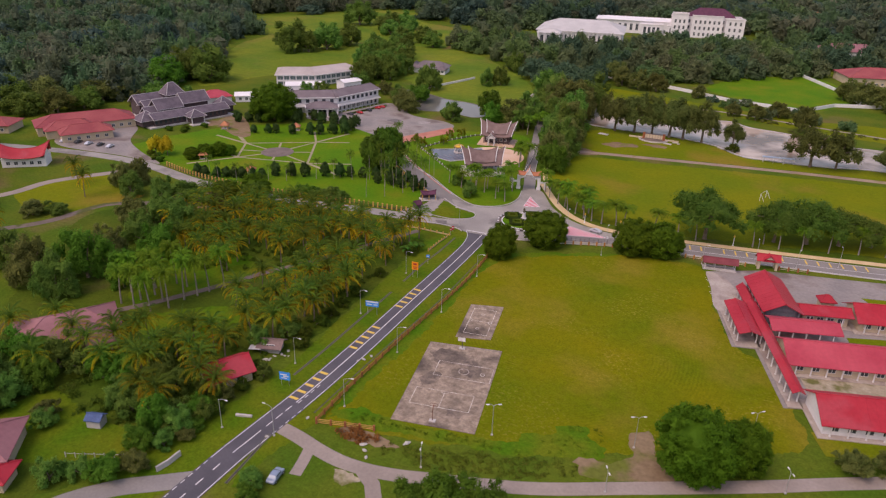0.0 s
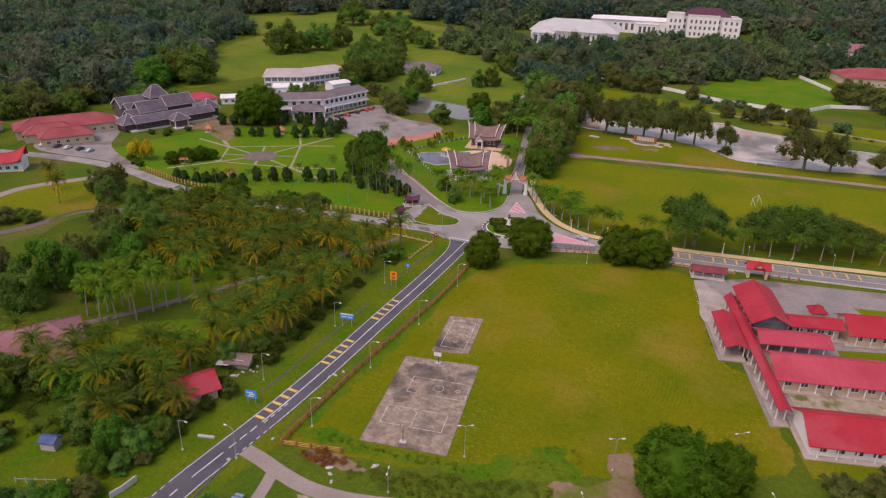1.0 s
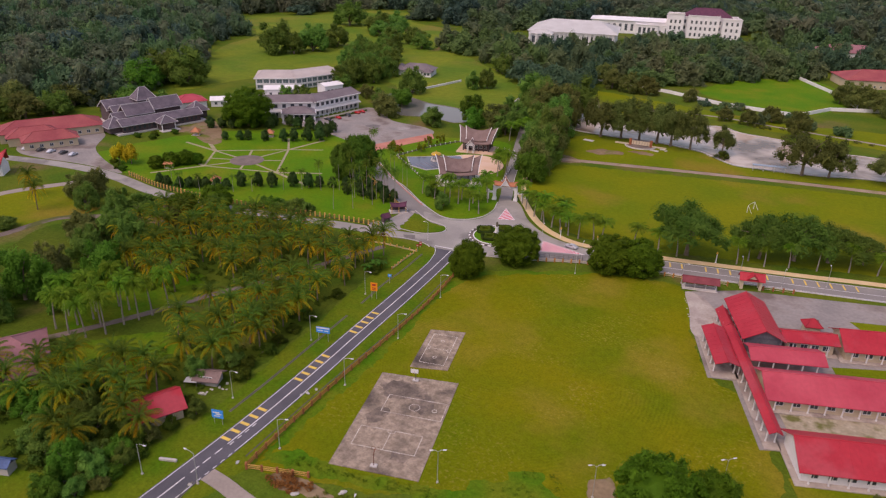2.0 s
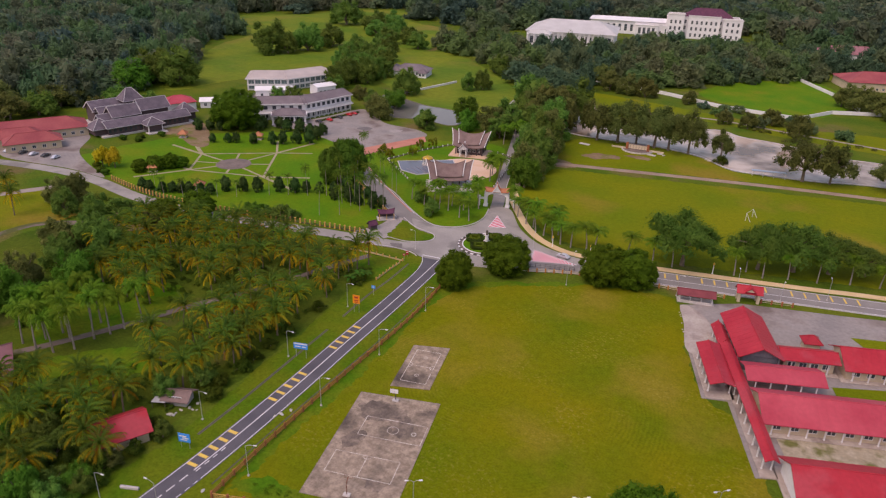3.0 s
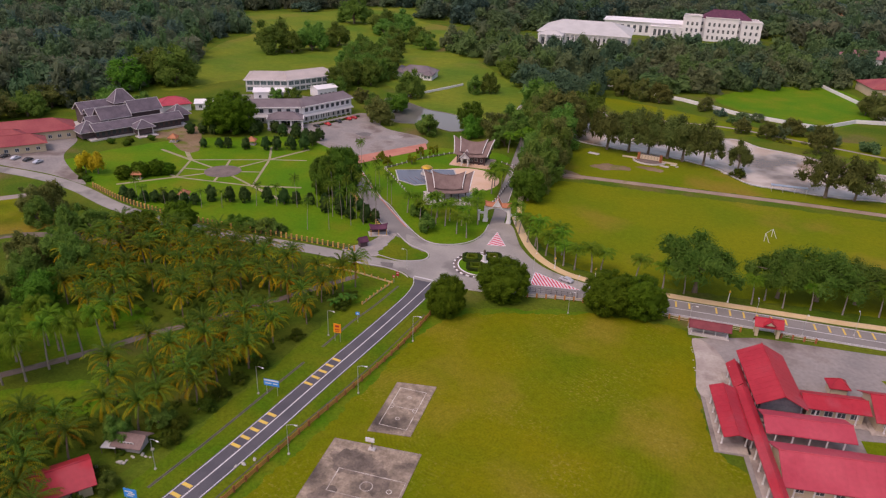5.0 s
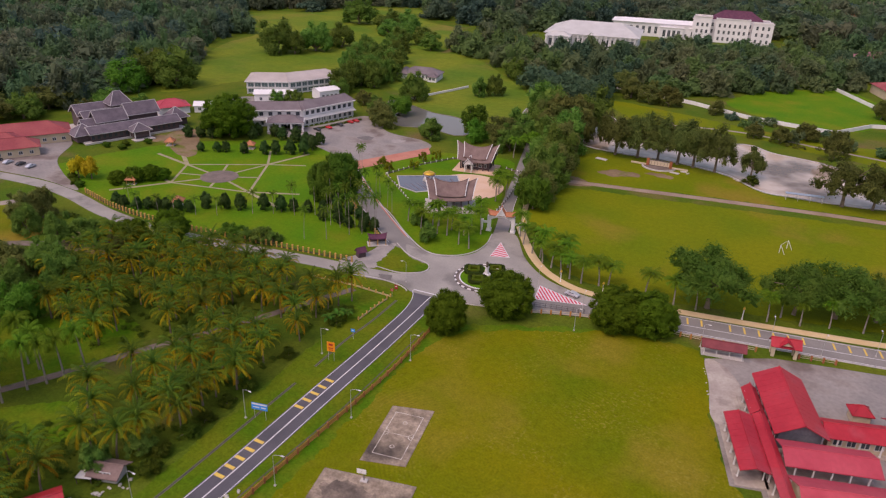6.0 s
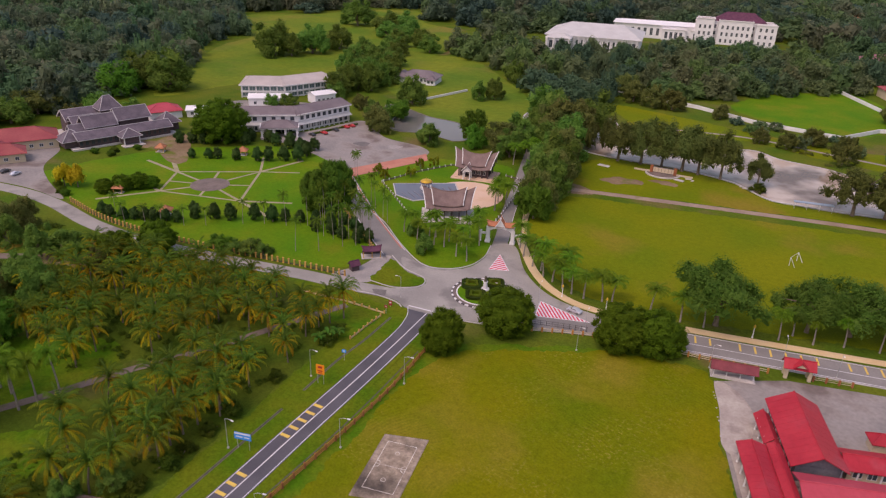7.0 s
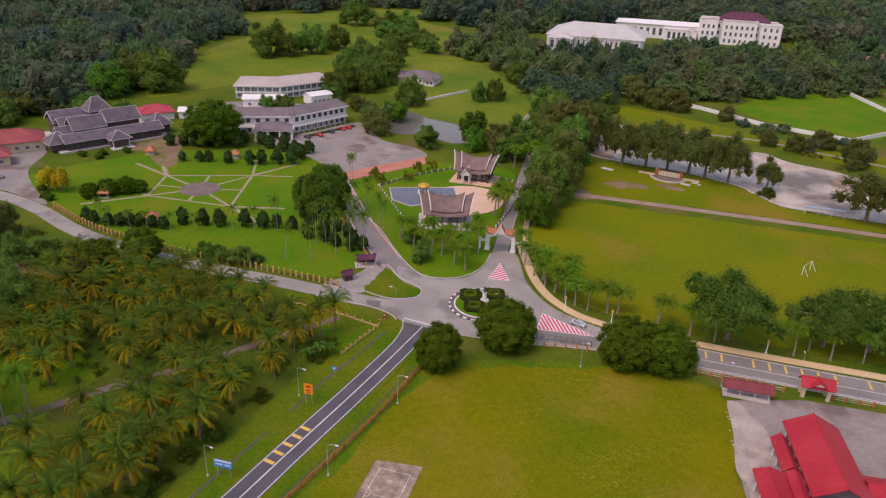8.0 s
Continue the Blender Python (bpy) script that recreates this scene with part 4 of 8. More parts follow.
kiosk = thing("bin_shed", school_at(23.5, -8), "small red-roofed shed in the school yard", "shed")
add_walls(kiosk, Matrix.Identity(4), 3.6, 3, 2.6, M["cream_wall"])
add_hip(kiosk, Matrix.Identity(4), 3.6, 3, 2.6, 3.8, M["roof_red"], 0.5)

gate = thing("school_gate", pose(1.6, 225.6, 0, 0, 0, 14), "pink school gateway with a red tiled roof", "gateway")
for sx in (-1, 1):
    for k in (0, 1):
        part("pier", one_box((sx * 2.6 - 0.4, -1.2 + k * 2, 0), (sx * 2.6 + 0.4, -0.5 + k * 2, 3.4), 0.05), M["cream_wall"], gate)
part("lintel", one_box((-3.1, -1.3, 3.1), (3.1, 1.6, 3.5), 0.05), M["cream_wall"], gate)
add_gable(gate, pose(0, 0.1, 0), 6.2, 2.8, 3.5, 4.8, M["roof_red"], 0.5, None, M["cream_wall"])
add_gable(gate, pose(0, -0.9, 0, 0, 0, 90), 2.2, 2.6, 3.9, 5.0, M["roof_red"], 0.3, None, M["cream_wall"])

shed = thing("waiting_shed", pose(-11.6, 217.6, 0, 0, 0, 13), "waiting shed with a dark red roof and pale benches", "shelter")
add_slab(shed, Matrix.Identity(4), 10, 3.2, 0, 0.25, M["concrete_pale"])
add_posts(shed, Matrix.Identity(4), [(x, y) for x in (-4.4, -1.5, 1.5, 4.4) for y in (-1.2, 1.2)], 2.5, 0.09, M["trim_white"], z0=0.25)
part("bench", one_box((-4.4, -1.5, 0.25), (4.4, -1.0, 0.75), 0.04), M["concrete_pale"], shed)
part("bench", one_box((-4.4, 0.7, 0.25), (4.4, 1.2, 0.75), 0.04), M["concrete_pale"], shed)
add_gable(shed, Matrix.Identity(4), 9.6, 3, 2.75, 3.7, M["roof_wine"], 0.5)

# ---- pavilions with upswept roofs ----
def saddle(parent, m, L, W, eave, ridge, rise, mat, trim, over=1.0, t=0.2, sweep=1.6, y_eave=None):
    """A saddle roof: the ridge runs along x, sags in the middle and sweeps up to the gable tips, which lean outwards."""
    n, k = 16, 6
    hw = W / 2 + over
    for s in (-1, 1):
        bm = bmesh.new()
        rows_t, rows_l = [], []
        for i in range(n + 1):
            u = -1 + 2 * i / n
            zr = ridge + rise * abs(u) ** 2.2
            ze = eave + 0.35 * rise * abs(u) ** 2.6
            xr, xe = u * (L / 2 + sweep), u * L / 2
            rt, rl = [], []
            for j in range(k + 1):
                v = j / k
                z = ze + (zr - ze) * v ** 1.15
                x = xe + (xr - xe) * v ** 1.5
                y = s * hw * (1 - v)
                rt.append(bm.verts.new((x, y, z + t)))
                rl.append(bm.verts.new((x, y, z)))
            rows_t.append(rt)
            rows_l.append(rl)
        for i in range(n):
            for j in range(k):
                bm.faces.new((rows_t[i][j], rows_t[i + 1][j], rows_t[i + 1][j + 1], rows_t[i][j + 1]))
                bm.faces.new((rows_l[i][j], rows_l[i][j + 1], rows_l[i + 1][j + 1], rows_l[i + 1][j]))
            bm.faces.new((rows_t[i][0], rows_l[i][0], rows_l[i + 1][0], rows_t[i + 1][0]))
        for e in (0, n):
            for j in range(k):
                bm.faces.new((rows_t[e][j], rows_l[e][j], rows_l[e][j + 1], rows_t[e][j + 1]))
        bmesh.ops.recalc_face_normals(bm, faces=bm.faces[:])
        for f in bm.faces:
            f.smooth = True
        part("roof_slope", bm, mat, parent, "", m)
        for e in (-1, 1):
            pts = []
            for j in range(k + 1):
                v = j / k
                zr, ze = ridge + rise, eave + 0.35 * rise
                x = e * (L / 2 + sweep * v ** 1.5 + 0.08)
                pts.append((x, s * hw * (1 - v), ze + (zr - ze) * v ** 1.15 + 0.12))
            pts[-1] = (pts[-1][0] + e * 0.15, 0, pts[-1][2] + 0.25)
            part("barge_board", tube(bmesh.new(), pts, 0.17, 5), trim, parent, "", m)
    pts = [((-1 + 2 * i / n) * (L / 2 + sweep), 0, ridge + rise * abs(-1 + 2 * i / n) ** 2.2 + t + 0.03) for i in range(n + 1)]
    part("ridge_cap", tube(bmesh.new(), pts, 0.15, 6), mat, parent, "", m)


def gable_fill(parent, m, W, eave, ridge, mat):
    bm = bmesh.new()
    a = [bm.verts.new((-0.12, y, z)) for y, z in ((-W / 2, eave), (W / 2, eave), (0, ridge))]
    b = [bm.verts.new((0.12, y, z)) for y, z in ((-W / 2, eave), (W / 2, eave), (0, ridge))]
    bm.faces.new(a[::-1])
    bm.faces.new(b)
    for i in range(3):
        bm.faces.new((a[i], a[(i + 1) % 3], b[(i + 1) % 3], b[i]))
    part("gable_wall", bm, mat, parent, "", m)


def pavilion(m, L, W, label, porch, walls):
    ob = thing("pavilion", m, label, "pavilion", "saddle-roofed pavilions")
    I = Matrix.Identity(4)
    add_slab(ob, I, L + 3.5, W + 4, 0, 0.5, M["pink_paving"] if walls else M["concrete_pale"])
    add_slab(ob, I, L + 1.6, W + 2, 0.5, 0.9, M["pink_paving"] if walls else M["concrete_pale"], "step")
    saddle(ob, I, L, W, 4.2, 8.8, 2.4, M["roof_brown"], M["trim_white"], 1.0)
    saddle(ob, pose(0, 0, 0.55), L * 0.66, W * 0.8, 4.9, 8.85, 1.6, M["roof_brown"], M["trim_white"], 0.9, sweep=1.1)
    add_posts(ob, I, [(x, y) for x in spread(-L / 2, L / 2, 6) for y in (-W / 2 + 0.3, W / 2 - 0.3)], 3.6, 0.22, M["timber_dark"], z0=0.9)
    if walls:
        add_walls(ob, I, L * 0.8, W * 0.75, 3.4, M["timber_dark"], z0=0.9)
        add_windows(ob, I, spread(-L * 0.36, L * 0.36, 5), -W * 0.375 - 0.02, 2.0, 1.3, 1.4)
    else:
        add_walls(ob, pose(-L * 0.18, 1.0, 0), L * 0.45, W * 0.5, 3.0, M["white_wall"], z0=0.9)
        part("balustrade", box(bmesh.new(), (-L / 2 + 0.6, -W / 2 + 0.1, 0.9), (L / 2 - 0.6, -W / 2 + 0.25, 1.8)), M["trim_white"], ob)
    for e in (-1, 1):
        gable_fill(ob, pose(e * (L / 2 - 0.3), 0, 0), W * 0.9, 4.3, 9.9, M["timber_dark"])
    if porch:
        p = pose(-L * 0.14, -W / 2 - 1.6, 0, 0, 0, 90)
        saddle(ob, p, 3.4, 3.2, 3.9, 5.6, 0.9, M["roof_brown"], M["trim_white"], 0.5, sweep=0.7)
        gable_fill(ob, p @ pose(-1.5, 0, 0), 3.4, 4.0, 5.9, M["trim_white"])
        add_posts(ob, p, [(-1.4, -1.4), (-1.4, 1.4), (1.0, -1.4), (1.0, 1.4)], 3.2, 0.17, M["trim_white"], z0=0.7)
    return ob


pavilion(pose(-116.4, 267.2, 0, 0, 0, 29), 15.5, 9.5, "open pavilion with an upswept brown saddle roof and white barge boards", False, False)
pavilion(pose(-128.6, 312.8, 0, 0, 0, 13), 14.6, 9.5, "timber pavilion with an upswept brown saddle roof and gabled porch", True, True)

# plaza and pool
structure("pavement_plaza", sheet(ring_pts(-121.5, 290, 14.5, 48, 15.5), 0.16, 0.12), M["pink_paving"], "round plaza of pinkish paving", "plaza")
pool_pts = V2((-151, 285), (-143.5, 275.2), (-135, 273.5), (-130, 279), (-126, 292), (-131, 299))
structure("trim_pool_rim", sheet(V2((-151.6, 285.1), (-143.7, 274.7), (-134.6, 272.9), (-129.5, 279), (-125.4, 292.4), (-131, 299.8)), 0.2, 0.18), M["grey_wall"], "grey rim round a shallow pool", "kerb")
structure("water_pool", sheet(pool_pts, 0.215), M["pool"], "shallow blue-grey ornamental pool", "pool")
steps = thing("pool_steps", pose(0, 0, 0), "stepped blue-grey slabs across the pool", "steps")
for k in range(9):
    a = Vector((-141 + k * 1.55, 277 + k * 1.9))
    part("step", ribbon(bmesh.new(), [a + Vector((-2.2, 1.4)), a + Vector((5.0 - k * 0.25, -3.0))], 0.3, 0.2, 0.06 + 0.012 * k), M["pool_slab"], steps)
kio = thing("domed_kiosk", pose(-137.5, 287.5, 0.2), "small eight-sided kiosk with a gold dome", "kiosk")
part("plinth", tube(bmesh.new(), [(0, 0, 0), (0, 0, 0.5)], 2.6, 8), M["concrete_pale"], kio)
add_posts(kio, Matrix.Identity(4), [(1.9 * math.cos(k * math.pi / 4), 1.9 * math.sin(k * math.pi / 4)) for k in range(8)], 2.1, 0.12, M["trim_white"], z0=0.5)
part("eave_ring", tube(bmesh.new(), [(0, 0, 2.6), (0, 0, 2.85)], [2.6, 2.7], 8), M["roof_brown"], kio)
part("dome", tube(bmesh.new(), [(0, 0, 2.85 + 1.0 * math.sin(a)) for a in (0, 0.3, 0.6, 0.9, 1.2, 1.45)], [2.3 * math.cos(a) for a in (0, 0.3, 0.6, 0.9, 1.2, 1.45)], 16), M["gold"], kio)
part("finial", tube(bmesh.new(), [(0, 0, 3.8), (0, 0, 4.2), (0, 0, 4.7)], [0.2, 0.12, 0.02], 6), M["gold"], kio)

# ---- museum ----
mus = thing("museum", pose(-281, 262, 0, 0, 0, 73.3), "dark timber museum with many grey shingled roofs and white edges", "museum")
I4 = Matrix.Identity(4)
add_slab(mus, pose(1, 18, 0), 47, 38, 0, 0.8, M["concrete_pale"])


def mus_block(x, y, L, W, eave, ridge, kind="gable", across=False, rl=None, base=0.8, roof="roof_dark"):
    m = pose(x, y, 0, 0, 0, 90 if across else 0)
    add_walls(mus, m, L - 0.6, W - 0.6, eave - base, M["timber_dark"], z0=base)
    if kind == "gable":
        add_gable(mus, m, L, W, eave, ridge, M[roof], 0.8, M["trim_weathered"], M["timber_dark"])
    else:
        add_hip(mus, m, L, W, eave, ridge, M[roof], 0.9, rl, M["trim_weathered"])


mus_block(1, 4, 41, 8, 4.6, 6.8)
mus_block(-20.5, 7, 9, 9, 4.4, 7.8, "hip", rl=0.5)
mus_block(24, 9, 8, 8, 5.2, 8.8, "hip", rl=0.5)
mus_block(1, -2.6, 7.5, 6, 4.6, 7.0, "hip", rl=0.4)
mus_block(-6.5, 13.5, 13, 9, 7.4, 11.2)
mus_block(9.0, 15, 14, 9.5, 8.4, 12.4)
mus_block(-15, 12, 8, 7, 5.4, 8.4)
mus_block(2, 22.5, 34, 9, 6.6, 9.4)
mus_block(-6, 30, 20, 11, 7.6, 11.2)
mus_block(3, 25, 9, 8, 11.8, 16.4, "hip", rl=3.0)
add_windows(mus, I4, spread(-20, 20, 16), 0.28, 1.8, 1.2, 1.6, M["timber_dark"])
add_slab(mus, pose(1, -6.2, 0), 9.5, 4.5, 0, 0.45, M["concrete_pale"], "entrance_step")
add_posts(mus, pose(1, -2.6, 0), [(sx * 3.4, sy * 2.7) for sx in (-1, 1) for sy in (-1, 1)], 4.0, 0.2, M["trim_white"], z0=0.45)
redh = thing("red_roofed_house", pose(-305, 304, 0, 0, 0, 60), "house with a rose-red roof behind the museum", "house")
add_walls(redh, I4, 16, 12, 4, M["white_wall"])
add_hip(redh, I4, 16, 12, 4, 6.8, M["roof_pink"], 0.8)

# ---- office building, angled, with porch ----
hq = thing("office_building", pose(-231.5, 322.5, 0), "white two-storey office building with a grey hipped roof", "office building")
wing_r, wing_l = pose(0, 0, 0, 0, 0, 76.8), pose(0, 0, 0, 0, 0, 38.7)
for m, L, nwin in ((wing_r @ pose(16.2, 5, 0), 33, 11), (wing_l @ pose(-16.0, 5, 0), 33, 9)):
    add_walls(hq, m, L, 10, 8.6, M["white_wall"])
    add_hip(hq, m, L, 10, 8.6, 11.2, M["roof_slate"], 1.0, L - 3, None)
    part("eave_band", box(bmesh.new(), (-L / 2 - 0.6, -6.1, 7.95), (L / 2 + 0.6, -5.02, 8.4)), M["trim_white"], hq, "", m)
    for z, hh in ((0.9, 2.0), (5.5, 1.7)):
        add_windows(hq, m, spread(-L / 2 + 1, L / 2 - 1, nwin - 2), -5.02, z, 1.7, hh, M["wall_shaded"])
    bm = bmesh.new()
    vs = [bm.verts.new(v) for v in ((-L / 2, -7.0, 3.6), (L / 2, -7.0, 3.6), (L / 2, -5.0, 4.7), (-L / 2, -5.0, 4.7), (-L / 2, -7.0, 3.4), (L / 2, -7.0, 3.4), (L / 2, -5.0, 3.4), (-L / 2, -5.0, 3.4))]
    for f in ((0, 1, 2, 3), (0, 4, 5, 1), (4, 7, 6, 5), (0, 3, 7, 4), (1, 5, 6, 2)):
        bm.faces.new([vs[i] for i in f])
    bmesh.ops.recalc_face_normals(bm, faces=bm.faces[:])
    part("canopy", bm, M["roof_pale_grey"], hq, "pale sloping canopy between the storeys", m)
    part("canopy_edge", box(bmesh.new(), (-L / 2, -7.12, 3.3), (L / 2, -7.02, 3.75)), M["trim_white"], hq, "", m)
    add_posts(hq, m, [(x, -6.7) for x in spread(-L / 2 + 0.5, L / 2 - 0.5, 10)], 3.4, 0.16, M["trim_white"])
por = wing_l @ pose(-8.5, -6.2, 0)
add_posts(hq, por, [(sx * 8.2, sy * 4.2) for sx in (-1, -0.33, 0.33, 1) for sy in (-1, 0.7)], 4.0, 0.42, M["trim_white"])
part("porch_band", one_box((-9.2, -5.2, 4.0), (9.2, 3.4, 4.9), 0.05), M["trim_white"], hq, "", por)
part("porch_ceiling", one_box((-8.6, -4.6, 3.85), (8.6, 3.0, 3.99)), M["wall_shaded"], hq, "", por)
add_hip(hq, por @ pose(0, -0.7, 0), 17.0, 8.4, 4.9, 7.4, M["roof_slate"], 0.5, 7)
for k in range(4):
    part("porch_door", one_box((-5.5 + 2.8 * k, 5.6, 0.1), (-2.9 + 2.8 * k, 5.75, 3.3)), M["glass"], hq, "dark glazed entrance door", por)
lng = thing("long_office", pose(-284, 374, 0), "long white two-storey office block with a pale flat roof", "office building")
for yaw, x0, L in ((35, -13, 25), (69, 17, 36)):
    m = pose(0, 0, 0, 0, 0, yaw) @ pose(x0, 8, 0)
    add_walls(lng, m @ pose(0, 4, 0), L, 24, 7.0, M["white_wall"])
    add_hip(lng, m @ pose(0, 4, 0), L, 24, 7.2, 9.8, M["roof_pale"], 1.0, L - 8)
    part("eave_band", box(bmesh.new(), (-L / 2 - 1.0, -9.2, 6.7), (L / 2 + 1.0, -8.05, 7.15)), M["trim_white"], lng, "", m)
    n_bay = max(6, int(L / 4))
    bays = spread(-L / 2 + 0.5, L / 2 - 0.5, n_bay)
    for z, hh in ((0.8, 1.9), (3.9, 2.3)):
        add_windows(lng, m, bays, -8.02, z, (L - 1) / n_bay - 0.75, hh, None, "teal_glass")
    part("ledge", box(bmesh.new(), (-L / 2, -8.9, 3.1), (L / 2, -8.02, 3.4)), M["trim_white"], lng, "", m)
    part("balustrade", box(bmesh.new(), (-L / 2, -8.9, 3.4), (L / 2, -8.82, 4.1)), M["trim_white"], lng, "", m)
    add_posts(lng, m, [(-L / 2 + 0.4 + (L - 0.8) * k / n_bay, -8.6) for k in range(n_bay + 1)], 6.7, 0.2, M["trim_white"])
for x, y, yaw, L, W, h, lab in ((-281, 357, 38, 22, 12, 4.5, "low store with a white sheet roof"), (-262, 379, 68, 13, 9, 5.0, "small white annexe with a white sheet roof"), (-291, 318, 40, 16, 9, 3.6, "low shed with a white sheet roof")):
    ob = thing("annexe", pose(x, y, 0, 0, 0, yaw), lab, "building")
    add_walls(ob, I4, L, W, h, M["white_wall"])
    add_gable(ob, I4, L, W, h, h + 1.2, M["roof_white"], 0.6, None, M["white_wall"])
    add_windows(ob, I4, spread(-L / 2 + 1, L / 2 - 1, 4), -W / 2 - 0.02, 1.2)

bg = thing("bungalow", pose(-246, 463, 0, 0, 0, 14), "white bungalow with a pale grey hipped roof", "house")
add_walls(bg, I4, 24, 12, 4.4, M["white_wall"])
add_hip(bg, I4, 24, 12, 4.4, 7.4, M["roof_slate"], 1.0)
add_walls(bg, pose(-12, -2, 0, 0, 0, 90), 12, 8, 4.0, M["white_wall"])
add_hip(bg, pose(-12, -2, 0, 0, 0, 90), 12, 8, 4.0, 6.8, M["roof_slate"], 0.9)
add_walls(bg, pose(9, -7, 0), 6, 6, 3.6, M["white_wall"])
add_hip(bg, pose(9, -7, 0), 6, 6, 3.6, 5.6, M["roof_slate"], 0.7)
add_windows(bg, I4, spread(-8, 6, 5), -6.02, 1.2, 1.6, 1.8)
add_windows(bg, pose(9, -7, 0), spread(-2.4, 2.4, 2), -3.02, 1.2, 1.6, 1.6)

# ---- far white halls ----
fh = thing("exhibition_hall", pose(-203, 690, 0, 0, 0, 12), "far white hall with a broad grey roof and columned portico", "hall")
add_walls(fh, I4, 78, 60, 12, M["white_wall"])
add_hip(fh, I4, 78, 60, 12.5, 20, M["roof_pale_grey"], 2.0, 44)
part("cornice", box(bmesh.new(), (-40, -31.6, 11.2), (40, -30.05, 12.4)), M["trim_white"], fh)
add_windows(fh, I4, spread(-14, 37, 12), -30.02, 2, 2.6, 7.0, M["trim_white"])
add_posts(fh, I4, [(x, -31.2) for x in spread(-17, 39, 14)], 11.2, 0.55, M["trim_white"])
add_walls(fh, pose(-27, -36, 0), 20, 12, 11, M["white_wall"])
add_hip(fh, pose(-27, -36, 0), 20, 12, 11.4, 14, M["roof_pale_grey"], 1.2, 8)
add_windows(fh, pose(-27, -36, 0), (-6, 0, 6), -6.02, 3, 2.8, 6.0, M["trim_white"])
add_posts(fh, pose(-27, -36, 0), [(x, -7.6) for x in (-9.4, -3.4, 3.4, 9.4)], 11, 0.8, M["trim_white"])
fh2 = thing("long_hall", pose(-172, 800, 0, 0, 0, 12), "far long white hall with a flat roof", "hall")
add_walls(fh2, I4, 90, 30, 13, M["white_wall"])
add_hip(fh2, I4, 90, 30, 13, 15, M["roof_white"], 1.5, 70)
add_windows(fh2, I4, spread(-42, 42, 14), -15.02, 3, 2.6, 6.5, M["trim_white"])
for x, w in ((12, 22), (36, 16)):
    add_walls(fh2, pose(x, -19, 0), w, 9, 10, M["white_wall"])
    part("flat_roof", one_box((-w / 2 - 0.6, -5.1, 10), (w / 2 + 0.6, 4.6, 10.8), 0.1), M["trim_white"], fh2, "", pose(x, -19, 0))
    add_windows(fh2, pose(x, -19, 0), spread(-w / 2 + 2, w / 2 - 2, 4), -4.52, 2, 2.6, 6.0, M["trim_white"])
pal = thing("palace_block", pose(-107, 800, 0, 0, 0, 10), "far white palace-like block with a mauve roof", "hall")
for x, y, L, W, h in ((2, 8, 70, 24, 20), (-40, 2, 20, 22, 12), (-24, -4, 16, 16, 23), (30, -4, 18, 16, 20), (3, -3, 30, 14, 22)):
    add_walls(pal, pose(x, y, 0), L, W, h, M["white_wall"])
    part("flat_roof", one_box((-L / 2 + 0.3, -W / 2 + 0.3, h - 1.0), (L / 2 - 0.3, W / 2 - 0.3, h - 0.7)), M["roof_pale"], pal, "", pose(x, y, 0))
    part("cornice", box(bmesh.new(), (-L / 2 - 0.5, -W / 2 - 0.5, h - 0.6), (L / 2 + 0.5, -W / 2 - 0.01, h + 0.3)), M["trim_white"], pal, "", pose(x, y, 0))
    for z in range(2, int(h) - 4, 6):
        add_windows(pal, pose(x, y, 0), spread(-L / 2 + 1.5, L / 2 - 1.5, max(3, int(L / 5))), -W / 2 - 0.02, z, 1.8, 3.2, M["trim_white"])
add_hip(pal, pose(6, 8, 0), 46, 18, 21, 28, M["purple_roof"], 1.0, 24)

# ---- houses ----
def house(x, y, yaw, L, W, eave, ridge, roof, label, hip=True, wall="cream_wall", wing=None, name="house"):
    ob = thing(name, pose(x, y, 0, 0, 0, yaw), label, "house")
    add_walls(ob, I4, L, W, eave, M[wall])
    (add_hip if hip else add_gable)(ob, I4, L, W, eave, ridge, M[roof], 0.9)
    add_windows(ob, I4, spread(-L / 2 + 1, L / 2 - 1, max(2, int(L / 4))), -W / 2 - 0.02, 1.1, 1.4, 1.3)
    if wing:
        wx, wy, wL, wW, we, wr = wing
        add_walls(ob, pose(wx, wy, 0), wL, wW, we, M[wall])
        add_hip(ob, pose(wx, wy, 0), wL, wW, we, wr, M[roof], 0.8)
    return ob


house(-316, 226, 60, 44, 16, 4.6, 8.2, "roof_brick", "long low building with salmon red roofs", wing=(-8, -9, 22, 12, 4.2, 7.0))
house(-300, 214, 60, 22, 10, 4.2, 7.0, "roof_brick", "low building with a dull red roof beside the forecourt")
minang = thing("house", pose(-286, 174, 0, 0, 0, 40), "white house with an upswept bright red saddle roof", "house")
add_walls(minang, I4, 17, 8, 3.8, M["white_wall"])
saddle(minang, I4, 17, 9, 3.8, 6.6, 3.2, M["roof_red"], M["roof_red"], 0.9)
add_windows(minang, I4, spread(-7.5, 7.5, 5), -4.02, 1.1, 1.4, 1.3)
for e in (-1, 1):
    gable_fill(minang, pose(e * 8.2, 0, 0), 7.4, 3.8, 7.4, M["white_wall"])
house(-103.5, 97.5, 62, 9.5, 7.5, 3.0, 5.0, "roof_red", "cottage with a bright red metal roof", hip=False)
house(-150, 92, 58, 22, 13, 3.6, 6.6, "roof_rose", "house with a faded rose-pink hipped roof", wing=(4, -8, 9, 8, 3.2, 5.2))
house(-128, 53, 40, 18, 12, 3.8, 6.4, "roof_rose", "house with a faded rose roof", wing=(3, -7, 8, 6, 3.2, 4.6))
shed = thing("garden_shed", pose(-115, 72, 0, 0, 0, 20), "small garden shed under a blue tarpaulin", "shed")
